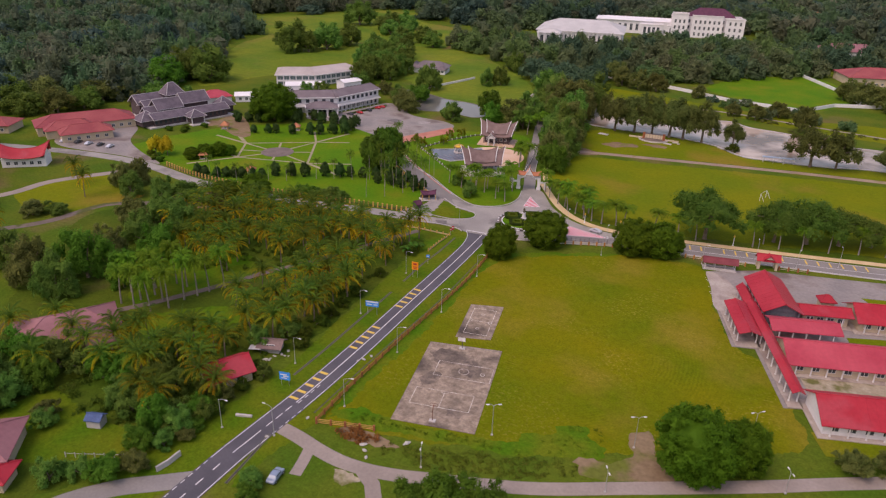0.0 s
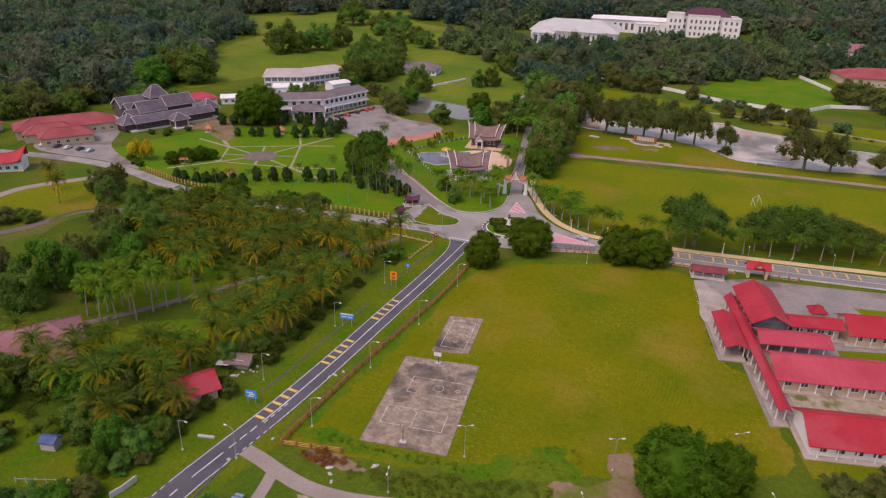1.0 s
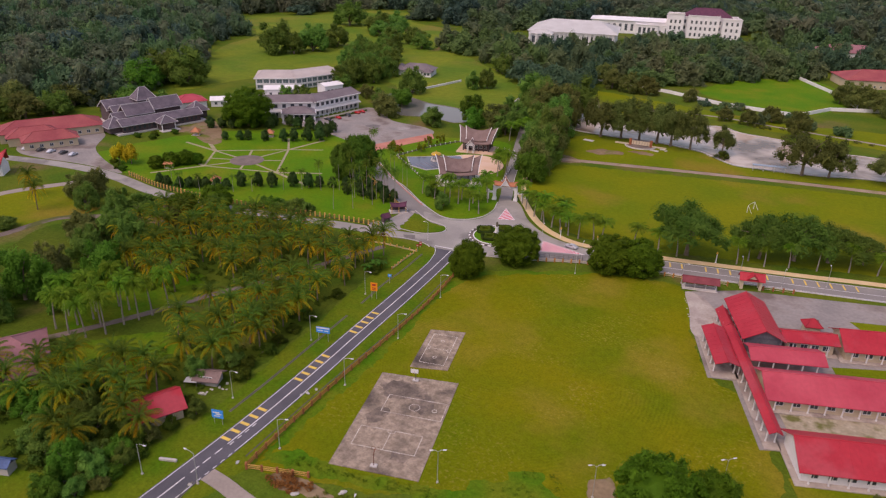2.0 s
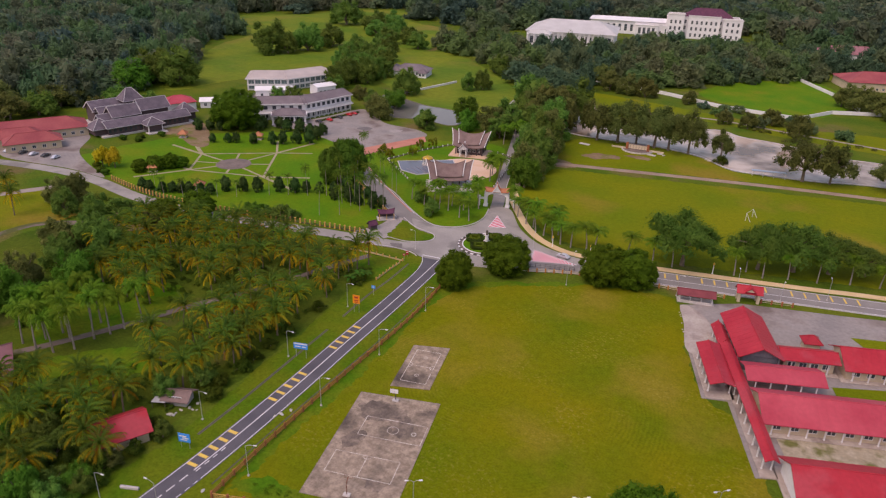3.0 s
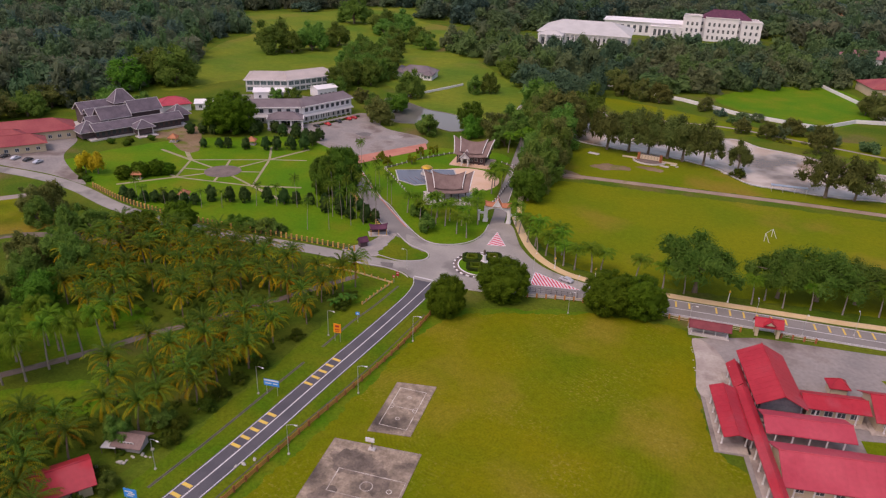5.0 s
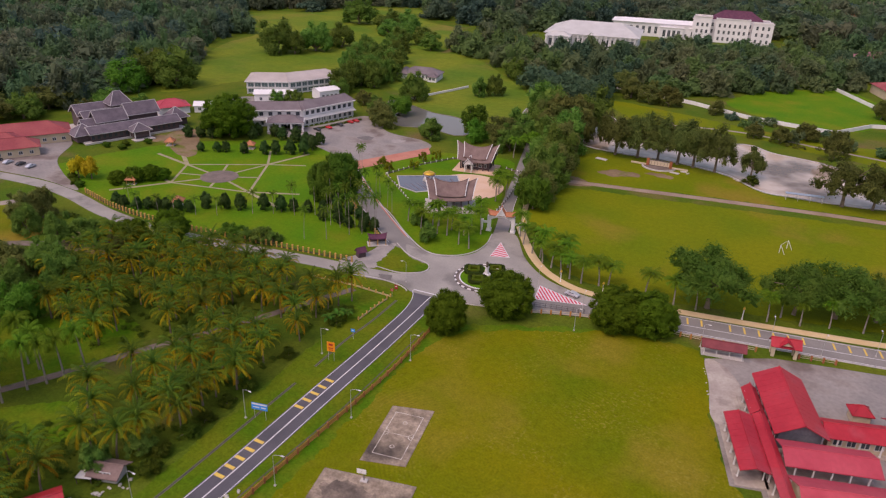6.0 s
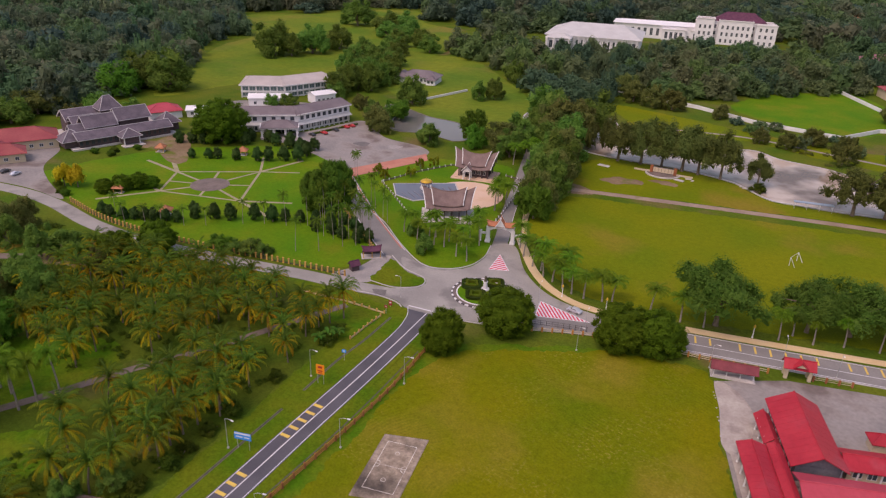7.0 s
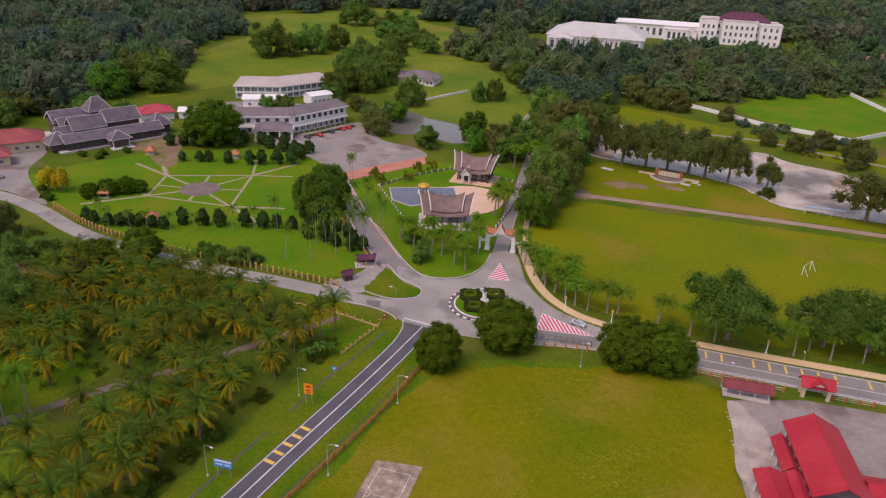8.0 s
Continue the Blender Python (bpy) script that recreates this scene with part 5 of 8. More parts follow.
add_walls(shed, I4, 3.0, 2.4, 2.0, M["grey_wall"])
add_gable(shed, I4, 3.0, 2.4, 2.0, 2.7, M["tarp"], 0.3)
structure("wall_yard", ribbon(bmesh.new(), V2((-93.5, 68), (-93, 70.5), (-93, 73.5)), 0.15, 0.0, 1.3), M["grey_wall"], "low pale yard wall beside the drive", "wall")
house(-117, 51.5, 30, 6, 5, 2.8, 3.8, "roof_red", "small red-roofed porch building")
house(46, 612, 20, 50, 30, 6.0, 11.0, "roof_brick", "far hall with a wine-red roof")
house(28, 738, 15, 50, 24, 7.0, 12.0, "roof_rose", "far pale building with a mauve roof", wall="white_wall")
house(-5, 1060, 30, 40, 24, 8.0, 13.0, "roof_terracotta", "far house with an orange roof")
house(-350, 200, 30, 22, 14, 4.0, 6.5, "roof_brick", "far low house with a red roof")

hut = thing("bus_shelter", pose(-120, 225, 0, 0, 0, 40), "small shelter with a dark purple saddle roof", "shelter")
add_slab(hut, I4, 6.5, 4, 0.05, 0.3, M["concrete_pale"])
add_posts(hut, I4, [(sx * 2.6, sy * 1.5) for sx in (-1, 0, 1) for sy in (-1, 1)], 2.3, 0.12, M["pillar_ochre"], z0=0.3)
part("back_wall", one_box((-2.8, 1.3, 0.3), (2.8, 1.5, 1.6)), M["timber_dark"], hut)
saddle(hut, I4, 5.0, 2.8, 2.4, 3.2, 0.35, M["purple_roof"], M["purple_roof"], 0.5, sweep=0.4)
hut2 = thing("bus_shelter", pose(-119, 214.5, 0, 0, 0, 62), "small kiosk with a dark brown roof", "shelter")
add_walls(hut2, I4, 2.4, 2.0, 2.0, M["timber_dark"])
add_gable(hut2, I4, 2.4, 2.0, 2.0, 2.9, M["purple_roof"], 0.4)

# ---- gateway over the road ----
gw = thing("road_gateway", pose(-91, 257, 0, 0, 0, 18), "white arched gateway with tiered terracotta roofs across the road", "gateway")
for sx in (-1, 1):
    part("pier", one_box((sx * 4.1 - 0.6, -0.9, 0), (sx * 4.1 + 0.6, 0.9, 5.6), 0.06), M["white_wall"], gw)
    part("pier_base", one_box((sx * 4.1 - 0.85, -1.1, 0), (sx * 4.1 + 0.85, 1.1, 0.7), 0.06), M["white_wall"], gw)
    part("side_pier", one_box((sx * 6.6 - 0.35, -0.5, 0), (sx * 6.6 + 0.35, 0.5, 3.6), 0.06), M["white_wall"], gw)
    part("side_lintel", one_box((min(sx * 4.7, sx * 6.25), -0.4, 2.7), (max(sx * 4.7, sx * 6.25), 0.4, 3.3), 0.04), M["white_wall"], gw)
    part("side_cap", one_box((sx * 6.6 - 0.5, -0.65, 3.6), (sx * 6.6 + 0.5, 0.65, 3.85), 0.04), M["trim_white"], gw)
bm = bmesh.new()
prev = None
for k in range(17):
    a = math.pi * k / 16
    xi, zi = -3.5 * math.cos(a), 3.9 + 1.3 * math.sin(a)
    row = [bm.verts.new((xi, y, z)) for y in (-0.7, 0.7) for z in (zi, 5.9)]
    if prev:
        bm.faces.new((prev[0], row[0], row[1], prev[1]))
        bm.faces.new((prev[2], prev[3], row[3], row[2]))
        bm.faces.new((prev[0], prev[2], row[2], row[0]))
        bm.faces.new((prev[1], row[1], row[3], prev[3]))
    prev = row
bmesh.ops.recalc_face_normals(bm, faces=bm.faces[:])
part("arch", bm, M["white_wall"], gw)
saddle(gw, pose(0, 0, 0), 8.2, 2.0, 5.9, 6.9, 0.5, M["roof_terracotta"], M["roof_terracotta"], 0.4, sweep=0.5)
add_gable(gw, pose(0, -0.5, 0, 0, 0, 90), 3.0, 3.0, 6.3, 8.8, M["roof_terracotta"], 0.3, M["trim_white"], M["trim_white"])
part("finial", tube(bmesh.new(), [(0, -0.5, 8.8), (0, -0.5, 9.4), (0, -0.5, 10.4)], [0.3, 0.18, 0.03], 6), M["roof_terracotta"], gw)

# ---- pond-side terrace and walls ----
ter = thing("pond_terrace", pose(-63, 362, 0, 0, 0, 3), "half-round terrace with a cream screen wall between brown pillars", "terrace")
half_disc = [(7.2 * math.cos(a), -0.9 * 7.2 * math.sin(a)) for a in np.linspace(0, math.pi, 19)]
bm = bmesh.new()
ribbon(bm, [Vector((x, y)) for x, y in half_disc], 0.3, 0.0, 0.55)
part("kerb", bm, M["concrete_pale"], ter)
part("platform", sheet([Vector((x * 0.97, y * 0.97)) for x, y in half_disc], 0.12), M["brown_paving"], ter)
screen = part("screen_wall", one_box((-4.3, 0.2, 0), (4.3, 0.5, 2.5), 0.03), M["cream_wall"], ter)
part("cap", one_box((-4.7, 0.1, 2.5), (4.7, 0.6, 2.66), 0.03), M["roof_slate"], screen)
part("dark_band", one_box((-4.3, 0.14, 0.0), (4.3, 0.195, 0.5), 0.01), M["brown_paving"], screen)
for k in range(6):
    part("panel_groove", one_box((-3.6 + k * 1.4, 0.17, 0.7), (-3.45 + k * 1.4, 0.196, 2.2)), M["brown_paving"], screen)
for s in (-1, 1):
    part("pillar", one_box((s * 5 - 0.6, -0.2, 0), (s * 5 + 0.6, 0.9, 3.2), 0.06), M["post_red"], ter)
    part("low_wall", one_box((s * 9 - 3.4, 0.1, 0), (s * 9 + 3.4, 0.6, 0.75), 0.04), M["cream_wall"], ter)
shelter = thing("waterside_shelter", pose(-3.5, 352, 0, 0, 0, 12), "long low blue-grey shelter roof on thin posts", "shelter")
part("roof", one_box((-7, -1.1, 2.55), (7, 1.1, 2.75), 0.05), M["car_blue"], shelter)
for x in (-6.6, -2.2, 2.2, 6.6):
    for y in (-0.9, 0.9):
        part("post", tube(bmesh.new(), [(x, y, 0), (x, y, 2.6)], 0.07, 6), M["trim_white"], shelter)
for x, y, w, a in ((-52, 361, 1.3, 20), (-50, 359.5, 0.9, 70), (-55, 357, 2.0, -10), (-31, 364, 0.9, 30), (-29.5, 362.5, 1.1, 0), (-88, 358, 2.6, -8)):
    slab = thing("stone_slab", pose(x, y, 0, 0, 0, a), "pale stone slab lying on the pond bank", "stone", "stones on the bank")
    part("slab", one_box((-w, -0.45 * w, 0), (w, 0.45 * w, 0.35), 0.1), M["concrete_pale"], slab)
for nm, ln, h in (("wall_river", V2((-132, 516), (-76, 499), (-41, 481), (2, 474), (19, 503), (60, 520)), 2.1), ("wall_field_side", V2((-3, 606), (20, 560), (34, 520)), 2.1), ("wall_bungalow_drive", V2((-221, 402), (-216, 421), (-211, 442), (-208, 456)), 1.3)):
    structure(nm, ribbon(bmesh.new(), ln, 0.25, 0.0, h), M["white_wall"], "long white boundary wall", "wall")
structure("pavement_river_path", ribbon(bmesh.new(), spline(V2((-80, 440), (-40, 448), (0, 440), (50, 430)), 4), 1.2, 0.04), M["lane"], "pale path behind the pond", "path")


# ---- plants ----
rng = np.random.default_rng(11)


def ball_tris():
    """The twenty triangles of a unit icosahedron."""
    bm = bmesh.new()
    bmesh.ops.create_icosphere(bm, subdivisions=1, radius=1.0)
    out = np.array([[tuple(v.co) for v in f.verts] for f in bm.faces])
    bm.free()
    return out


BALL = ball_tris()


def leaf_mesh(name, c, nrm, size, mat, aspect=0.5, hearts=None, r=None, tint=None, clump=None):
    """Leaves: one small pointed triangle at each centre c, facing nrm; hearts holds whole triangles."""
    r = r or rng
    n = len(c)
    nrm = nrm / np.maximum(np.linalg.norm(nrm, axis=1, keepdims=True), 1e-6)
    ref = r.normal(size=(n, 3))
    a = np.cross(nrm, ref)
    a /= np.maximum(np.linalg.norm(a, axis=1, keepdims=True), 1e-6)
    b = np.cross(nrm, a)
    s = np.asarray(size).reshape(-1, 1) * (0.7 + 0.6 * r.random((n, 1)))
    a, b = a * s, b * s * aspect
    v = np.stack([c - a - b, c - a * 0.6 + b, c + a - nrm * s * 0.2], 1).reshape(-1, 3)
    if hearts is not None:
        v = np.concatenate([v, hearts.reshape(-1, 3)])
        n += len(hearts)
    me = bpy.data.meshes.new(name)
    me.vertices.add(3 * n)
    me.vertices.foreach_set("co", v.ravel())
    me.loops.add(3 * n)
    me.loops.foreach_set("vertex_index", np.arange(3 * n))
    me.polygons.add(n)
    me.polygons.foreach_set("loop_start", np.arange(0, 3 * n, 3))
    me.materials.append(mat)
    me.update(calc_edges=True)
    me.attributes.new("clump", "FLOAT", "FACE").data.foreach_set("value", np.asarray(np.full(n, 0.5) if clump is None else clump, dtype=np.float32))
    if tint is not None:
        me.attributes.new("tint", "FLOAT", "FACE").data.foreach_set("value", np.asarray(tint, dtype=np.float32))
    return me


def crown_points(r, rx, rz, n_clump, n_leaf, flat=0.0, clump=0.36, low=-0.4, solid=False, heart=0.6):
    """A crown of radius rx and half height rz round the origin, made of rounded clumps: leaf centres, normals and tones,
    the clumps' centres, and their closed hearts with their tones."""
    u = r.uniform(low, 1, n_clump)
    ph = 2 * np.pi * (np.arange(n_clump) * 0.381966 + r.uniform(-0.12, 0.12, n_clump))
    rad = np.sqrt(np.maximum(1 - u * u, 0))
    dist = r.uniform(0.72, 0.92, n_clump) if solid else r.uniform(0.5, 0.95, n_clump) * (0.86 + 0.2 * np.sin(ph * r.integers(2, 4) + r.uniform(0, 6)))
    cc = np.stack([rad * np.cos(ph), rad * np.sin(ph), u * (1 - flat)], 1) * dist[:, None]
    cr = clump * r.uniform(0.65, 1.3, n_clump)
    tone = r.random(n_clump)
    k = r.choice(n_clump, n_leaf, p=cr ** 2 / np.sum(cr ** 2))
    d = r.normal(size=(n_leaf, 3))
    d[:, 2] = np.where(d[:, 2] < -0.4, -d[:, 2], d[:, 2])
    d /= np.linalg.norm(d, axis=1, keepdims=True)
    p = cc[k] + d * (cr[k] * r.uniform(0.6, 1.12, n_leaf))[:, None]
    nn = 0.6 * d + 0.6 * p + np.array([0, 0, 0.3]) + 0.32 * r.normal(size=p.shape)
    hr = np.quantile(np.hypot(p[:, 0], p[:, 1]), 0.93)
    lo_, hi_ = np.quantile(p[:, 2], (0.01, 0.99))
    fix = lambda q: np.stack([q[..., 0] / hr * rx, q[..., 1] / hr * rx, ((q[..., 2] - lo_) / (hi_ - lo_) * 2 - 1) * rz], -1)
    hearts = cc[:, None, None, :] + (BALL[None] * heart + r.normal(0, 0.22, (n_clump, 20, 3, 3))) * cr[:, None, None, None]
    return fix(p), nn, tone[k], fix(cc), fix(hearts).reshape(-1, 3, 3), np.repeat(tone, 20)


def trunk_mesh(r, h_fork, top, tips, rad, mat):
    bm = bmesh.new()
    lean = r.normal(0, 0.03, 2) * h_fork
    f = Vector((lean[0], lean[1], h_fork))
    tube(bm, [(0, 0, -0.2), (0, 0, 0.15 * h_fork), Vector((lean[0] * 0.5, lean[1] * 0.5, 0.6 * h_fork)), f], [rad * 1.4, rad * 1.05, rad * 0.9, rad * 0.8], 8, False)
    for tip in tips:
        t = Vector(tip)
        mid = f.lerp(t, 0.5) + Vector((0, 0, 0.12 * (t - f).length))
        tube(bm, [f - Vector((0, 0, 0.3)), mid, t], [rad * 0.6, rad * 0.38, rad * 0.14], 5, False)
    me = bpy.data.meshes.new("trunk")
    bm.to_mesh(me)
    bm.free()
    me.materials.append(mat)
    return me


class Kind:
    """A kind of plant: a few prototypes of unit-like size, copied to their places."""
    def __init__(self, protos, h, r):
        self.protos, self.h, self.r = protos, h, r

    def put(self, x, y, h, rad, label="", z=0.0, which=None):
        i = int(rng.integers(0, len(self.protos))) if which is None else which % len(self.protos)
        s = rad / self.r
        m = pose(x, y, z, 0, 0, float(rng.uniform(0, 360))) @ Matrix.Diagonal((s, s, h / self.h, 1))
        ob = copy_thing(self.protos[i], m)
        if label:
            ob["label"] = label
        return ob


def tree_kind(mat, seeds, h=12.0, rad=6.0, trunk=0.28, n_clump=26, n_leaf=1500, leaf=0.75, flat=0.0, low=-0.4, label="", category="tree", group="trees", clump=0.36, solid=False, name="tree", bark="bark", heart=0.6):
    out = []
    for sd in seeds:
        r = np.random.default_rng(sd)
        rz = h * (1 - trunk) / 2
        cz = h - rz
        p, nn, tone, cc, hearts, htone = crown_points(r, rad, rz, n_clump, n_leaf, flat, clump, low, solid, heart)
        lift = np.array([0, 0, cz])
        p, hearts = p + lift, hearts + lift
        p[:, 2] = np.maximum(p[:, 2], 0.12)
        hearts[..., 2] = np.maximum(hearts[..., 2], 0.1)
        ob = thing(name, pose(0, 0, 0), label, category, group)
        tips = [tuple(c + np.array([0, 0, cz])) for c in cc[: 4 if solid else 6 if trunk < 0.26 else 14]]
        child("trunk", trunk_mesh(r, max(0.8, h * trunk), h, tips, 0.035 * h if not solid else 0.03 * h, M[bark]), ob)
        crown = leaf_mesh("crown", p, nn, leaf, mat, 0.5, hearts, r, None, np.concatenate([tone, htone]))
        if solid:
            bm = bmesh.new()
            bm.from_mesh(crown)
            ball = bmesh.ops.create_icosphere(bm, subdivisions=3, radius=1.0)["verts"]
            for v in ball:
                k = 0.76 + 0.1 * noise.noise(v.co * 2.3 + Vector((sd, 0, 0)))
                v.co = Vector((v.co.x * rad * k, v.co.y * rad * k, max(0.1, cz + v.co.z * rz * k)))
            bm.to_mesh(crown)
            bm.free()
        child("crown", crown, ob)
        out.append(ob)
    return Kind(out, h, rad)


def inside(x, y, poly):
    hit = False
    j = len(poly) - 1
    for i in range(len(poly)):
        xi, yi = poly[i]
        xj, yj = poly[j]
        if (yi > y) != (yj > y) and x < (xj - xi) * (y - yi) / (yj - yi) + xi:
            hit = not hit
        j = i
    return hit


def scatter(poly, gap, jitter=0.4, keep=1.0, avoid=(), seed=1):
    r = np.random.default_rng(seed)
    xs, ys = [p[0] for p in poly], [p[1] for p in poly]
    out = []
    row = 0
    y = min(ys)
    while y < max(ys):
        x = min(xs) + (gap / 2 if row % 2 else 0)
        while x < max(xs):
            px, py = x + r.uniform(-1, 1) * gap * jitter, y + r.uniform(-1, 1) * gap * jitter
            if r.random() < keep and inside(px, py, poly) and not any(inside(px, py, a) for a in avoid):
                out.append((px, py))
            x += gap
        y += gap * 0.87
        row += 1
    return out


broad = tree_kind(F["broad"], (1, 2, 3, 31), 13, 7, 0.12, 60, 4800, 0.3, low=-0.6, label="broad dark green tree with an uneven crown", clump=0.25)
olive = tree_kind(F["olive"], (4, 5, 32), 13, 7, 0.14, 58, 4600, 0.3, low=-0.55, label="broad olive green tree with an uneven crown", clump=0.25)
bright = tree_kind(F["bright"], (6, 7, 33), 12, 6, 0.12, 52, 4800, 0.26, low=-0.6, label="bright green leafy tree", clump=0.26)
umbrella = tree_kind(F["rain"], (8, 9, 54), 15, 9.5, 0.43, 62, 9000, 0.27, flat=0.3, low=-0.12, label="spreading rain tree with a wide open crown", clump=0.2, heart=0.42)
pond_tree = tree_kind(F["russet"], (34, 35, 55), 15, 8.5, 0.34, 58, 6500, 0.31, flat=0.2, low=-0.3, label="dark olive tree with bare trunk by the pond", clump=0.22, heart=0.45)
dome = tree_kind(F["dense"], (10, 11, 12), 12, 7, 0.03, 200, 14000, 0.22, low=-0.95, label="dense round clipped tree on the field's edge", clump=0.15, solid=True)
airy = tree_kind(F["airy"], (38, 39), 5, 2.4, 0.25, 14, 500, 0.13, low=-0.3, label="thin young tree with sparse yellow-green leaves", group="young trees", clump=0.3)
shrub = tree_kind(F["scrub"], (13, 14), 3, 2, 0.08, 18, 700, 0.17, low=-0.5, label="leafy green shrub beside the path", category="shrub", group="shrubs", name="shrub")
dark_bush = tree_kind(F["broad"], (51, 52), 4.5, 3, 0.08, 26, 1500, 0.2, low=-0.5, label="dark leafy garden bush", category="bush", group="garden bushes", clump=0.28, name="bush")
cone = tree_kind(F["conifer"], (15, 16), 4.5, 1.7, 0.05, 24, 900, 0.2, low=-0.85, label="dark clipped conical shrub in the garden", category="topiary", group="clipped garden shrubs", clump=0.3, solid=True, name="topiary")
hedge_bush = tree_kind(F["hedge"], (17,), 2.2, 1.8, 0.06, 16, 600, 0.16, low=-0.5, label="low green hedge bush", category="shrub", group="hedge bushes", name="hedge_bush", solid=True)
yellow_tree = tree_kind(F["yellow"], (18,), 8, 4, 0.3, 30, 1600, 0.34, label="small tree covered in yellow blossom", group="yellow trees")
tall_dome = tree_kind(F["creeper"], (19, 20), 16, 6, 0.03, 130, 10000, 0.26, low=-0.95, label="tall leafy tree smothered in creepers", clump=0.19, solid=True)
for x, y, h, r_ in [(-99, 128, 3, 2.4), (-99.5, 133, 2.4, 2.0), (-100, 146, 2.8, 2.2), (-101, 160, 2.6, 2), (-97.5, 116, 2.6, 2), (-100.5, 178, 2.6, 2.2), (-102, 184, 2.4, 2)]:
    shrub.put(x, y, h, r_)

# single trees, by where they stand: x, y, height, crown radius
ROUND = [(-75.3, 190.5, 11.2, 5.1), (-66, 207.5, 11.2, 7.3), (-38.5, 216, 11.4, 6.8), (-30, 219, 11.0, 6.6), (-3, 118, 13.8, 7.6), (5, 123.5, 10.8, 4.9)]
for k, (x, y, h, r_) in enumerate(ROUND):
    dome.put(x, y, h, r_, which=k)
PARK = [(-19.5, 240.5, 16.8, 11.4), (2, 250, 14.0, 9.2), (12, 254, 15.5, 11.5), (22, 258, 12.5, 9.5), (32, 262, 9.5, 7)]
for k, (x, y, h, r_) in enumerate(PARK):
    umbrella.put(x, y, h, r_, which=k + 1)
GARDEN = [(-158.5, 246, 14.5, 5.6), (-154, 252, 17.5, 6.6), (-159.5, 254, 15.5, 5.6)]
for k, (x, y, h, r_) in enumerate(GARDEN):
    tall_dome.put(x, y, h, r_)
for x, y, h, r_ in [(-181.5, 181, 9.0, 5.6), (-176.5, 191.5, 10.0, 5.6)]:
    dome.put(x, y, h, r_, "rounded dark tree beside the side road")
for x, y, h, r_ in [(-152, 205.8, 5.2, 4.0), (-157, 203.6, 4.4, 3.2), (-148.5, 207.5, 4.0, 3.0)]:
    dark_bush.put(x, y, h, r_, "rounded bush on the garden's lower lawn")
for x, y, h, r_ in [(-161, 203.4, 4.8, 3.0), (-165, 204, 4.0, 2.8)]:
    bright.put(x, y, h, r_, "bright leafy bush on the garden's lower lawn")
dome.put(-248.5, 289, 19.0, 12.2, "great rounded dark tree before the offices", which=1)
for x, y, h, r_ in [(-231, 221, 6.0, 3.7), (-227.5, 226, 6.0, 3.6), (-234, 216, 5.2, 3.5), (-224.5, 229, 4.6, 3.0)]:
    dome.put(x, y, h, r_, "dark rounded tree in the garden")
POND = [(-85, 369, 19, 9.5), (-75, 370.5, 21, 10), (-66, 371.5, 20.5, 9.5), (-57, 371, 21, 10.5), (-50, 370.2, 20.5, 9.5), (-40.5, 369, 21, 8.6), (10, 354, 18.5, 11), (20.6, 356.5, 17, 8), (44, 361, 16, 9)]
for k, (x, y, h, r_) in enumerate(POND):
    pond_tree.put(x, y, h, r_, which=k)
pond_tree.put(-25.7, 369.5, 13.5, 6.2, "small dark tree standing in the pond's edge")
shrub.put(-24.4, 361, 4.2, 3.4, "dark bush overhanging the water")
for x, y, h, r_ in ((3.9, 424, 14, 6.5), (-21, 437, 9, 5), (-10, 452, 9, 5.5), (-34, 441, 8, 4.5)):
    olive.put(x, y, h, r_, "olive tree on the pond's far bank")
for x, y, h, r_ in [(-113, 494, 13, 8), (-100, 487, 13, 7.5), (-88, 486, 12, 7), (-122, 505, 14, 8), (-60, 482, 8, 5)]:
    olive.put(x, y, h, r_)
GATE = [(-90, 283, 13.0, 6.6), (-93, 293, 15.5, 6.6), (-94, 305, 19, 8), (-97, 326, 21, 8.8), (-100, 336, 20.0, 9.0), (-103, 318, 14.0, 6.0), (-106, 358, 21, 9.5), (-112, 375, 23.1, 11.6), (-108, 401, 22.6, 11.7), (-128, 384, 19, 9), (-135, 352, 14.0, 8), (-155, 362, 14.0, 7.2), (-136, 408, 21, 10), (-105, 346, 15.9, 7.5), (-130, 362, 16, 8), (-128, 345, 13, 7), (-95, 316, 16, 7.5), (-124, 392, 20, 10), (-111, 352, 17, 7.5), (-117, 372, 19, 9), (-131, 404, 20, 10), (-104, 330, 18, 7), (-112, 392, 19, 9)]
for k, (x, y, h, r_) in enumerate(GATE):
    (bright if k in (0, 11) else olive if k % 3 == 1 else broad).put(x, y, h, r_)
CAR = [(-212, 358, 11.5, 5.4), (-206, 352, 11.3, 6.0), (-199, 345, 12.4, 7.0), (-217, 405, 16.8, 8.3), (-168, 341, 10.5, 6.1), (-205, 371, 9.9, 6.7), (-206, 356, 9, 6)]
for k, (x, y, h, r_) in enumerate(CAR):
    (olive if k in (1, 2, 7) else bright if k == 5 else broad).put(x, y, h, r_)
LEFT = [(-174, 116, 17.5, 8.0), (-229, 176, 11.5, 6.5), (-187, 156, 13.0, 6.4), (-193, 150, 11.9, 6.9), (-173, 152, 15.4, 5.5), (-232, 139, 6.2, 5.5), (-227, 144, 5.2, 5.0), (-184, 106, 17.0, 7.7), (-171, 104, 15.1, 6.5), (-160, 117, 13.5, 4.7), (-200, 109, 15.9, 8.3), (-179, 128, 12.7, 6.2), (-202, 170, 12.6, 5.3), (-226, 180, 12, 6), (-218, 170, 12, 6), (-166, 136, 13, 6), (-182, 142, 12, 6), (-176, 172, 9, 5), (-195, 176, 10, 6)]
for k, (x, y, h, r_) in enumerate(LEFT):
    (bright if k in (0, 9, 15) else olive if k % 2 else broad).put(x, y, h * 0.88, r_ * 0.85)
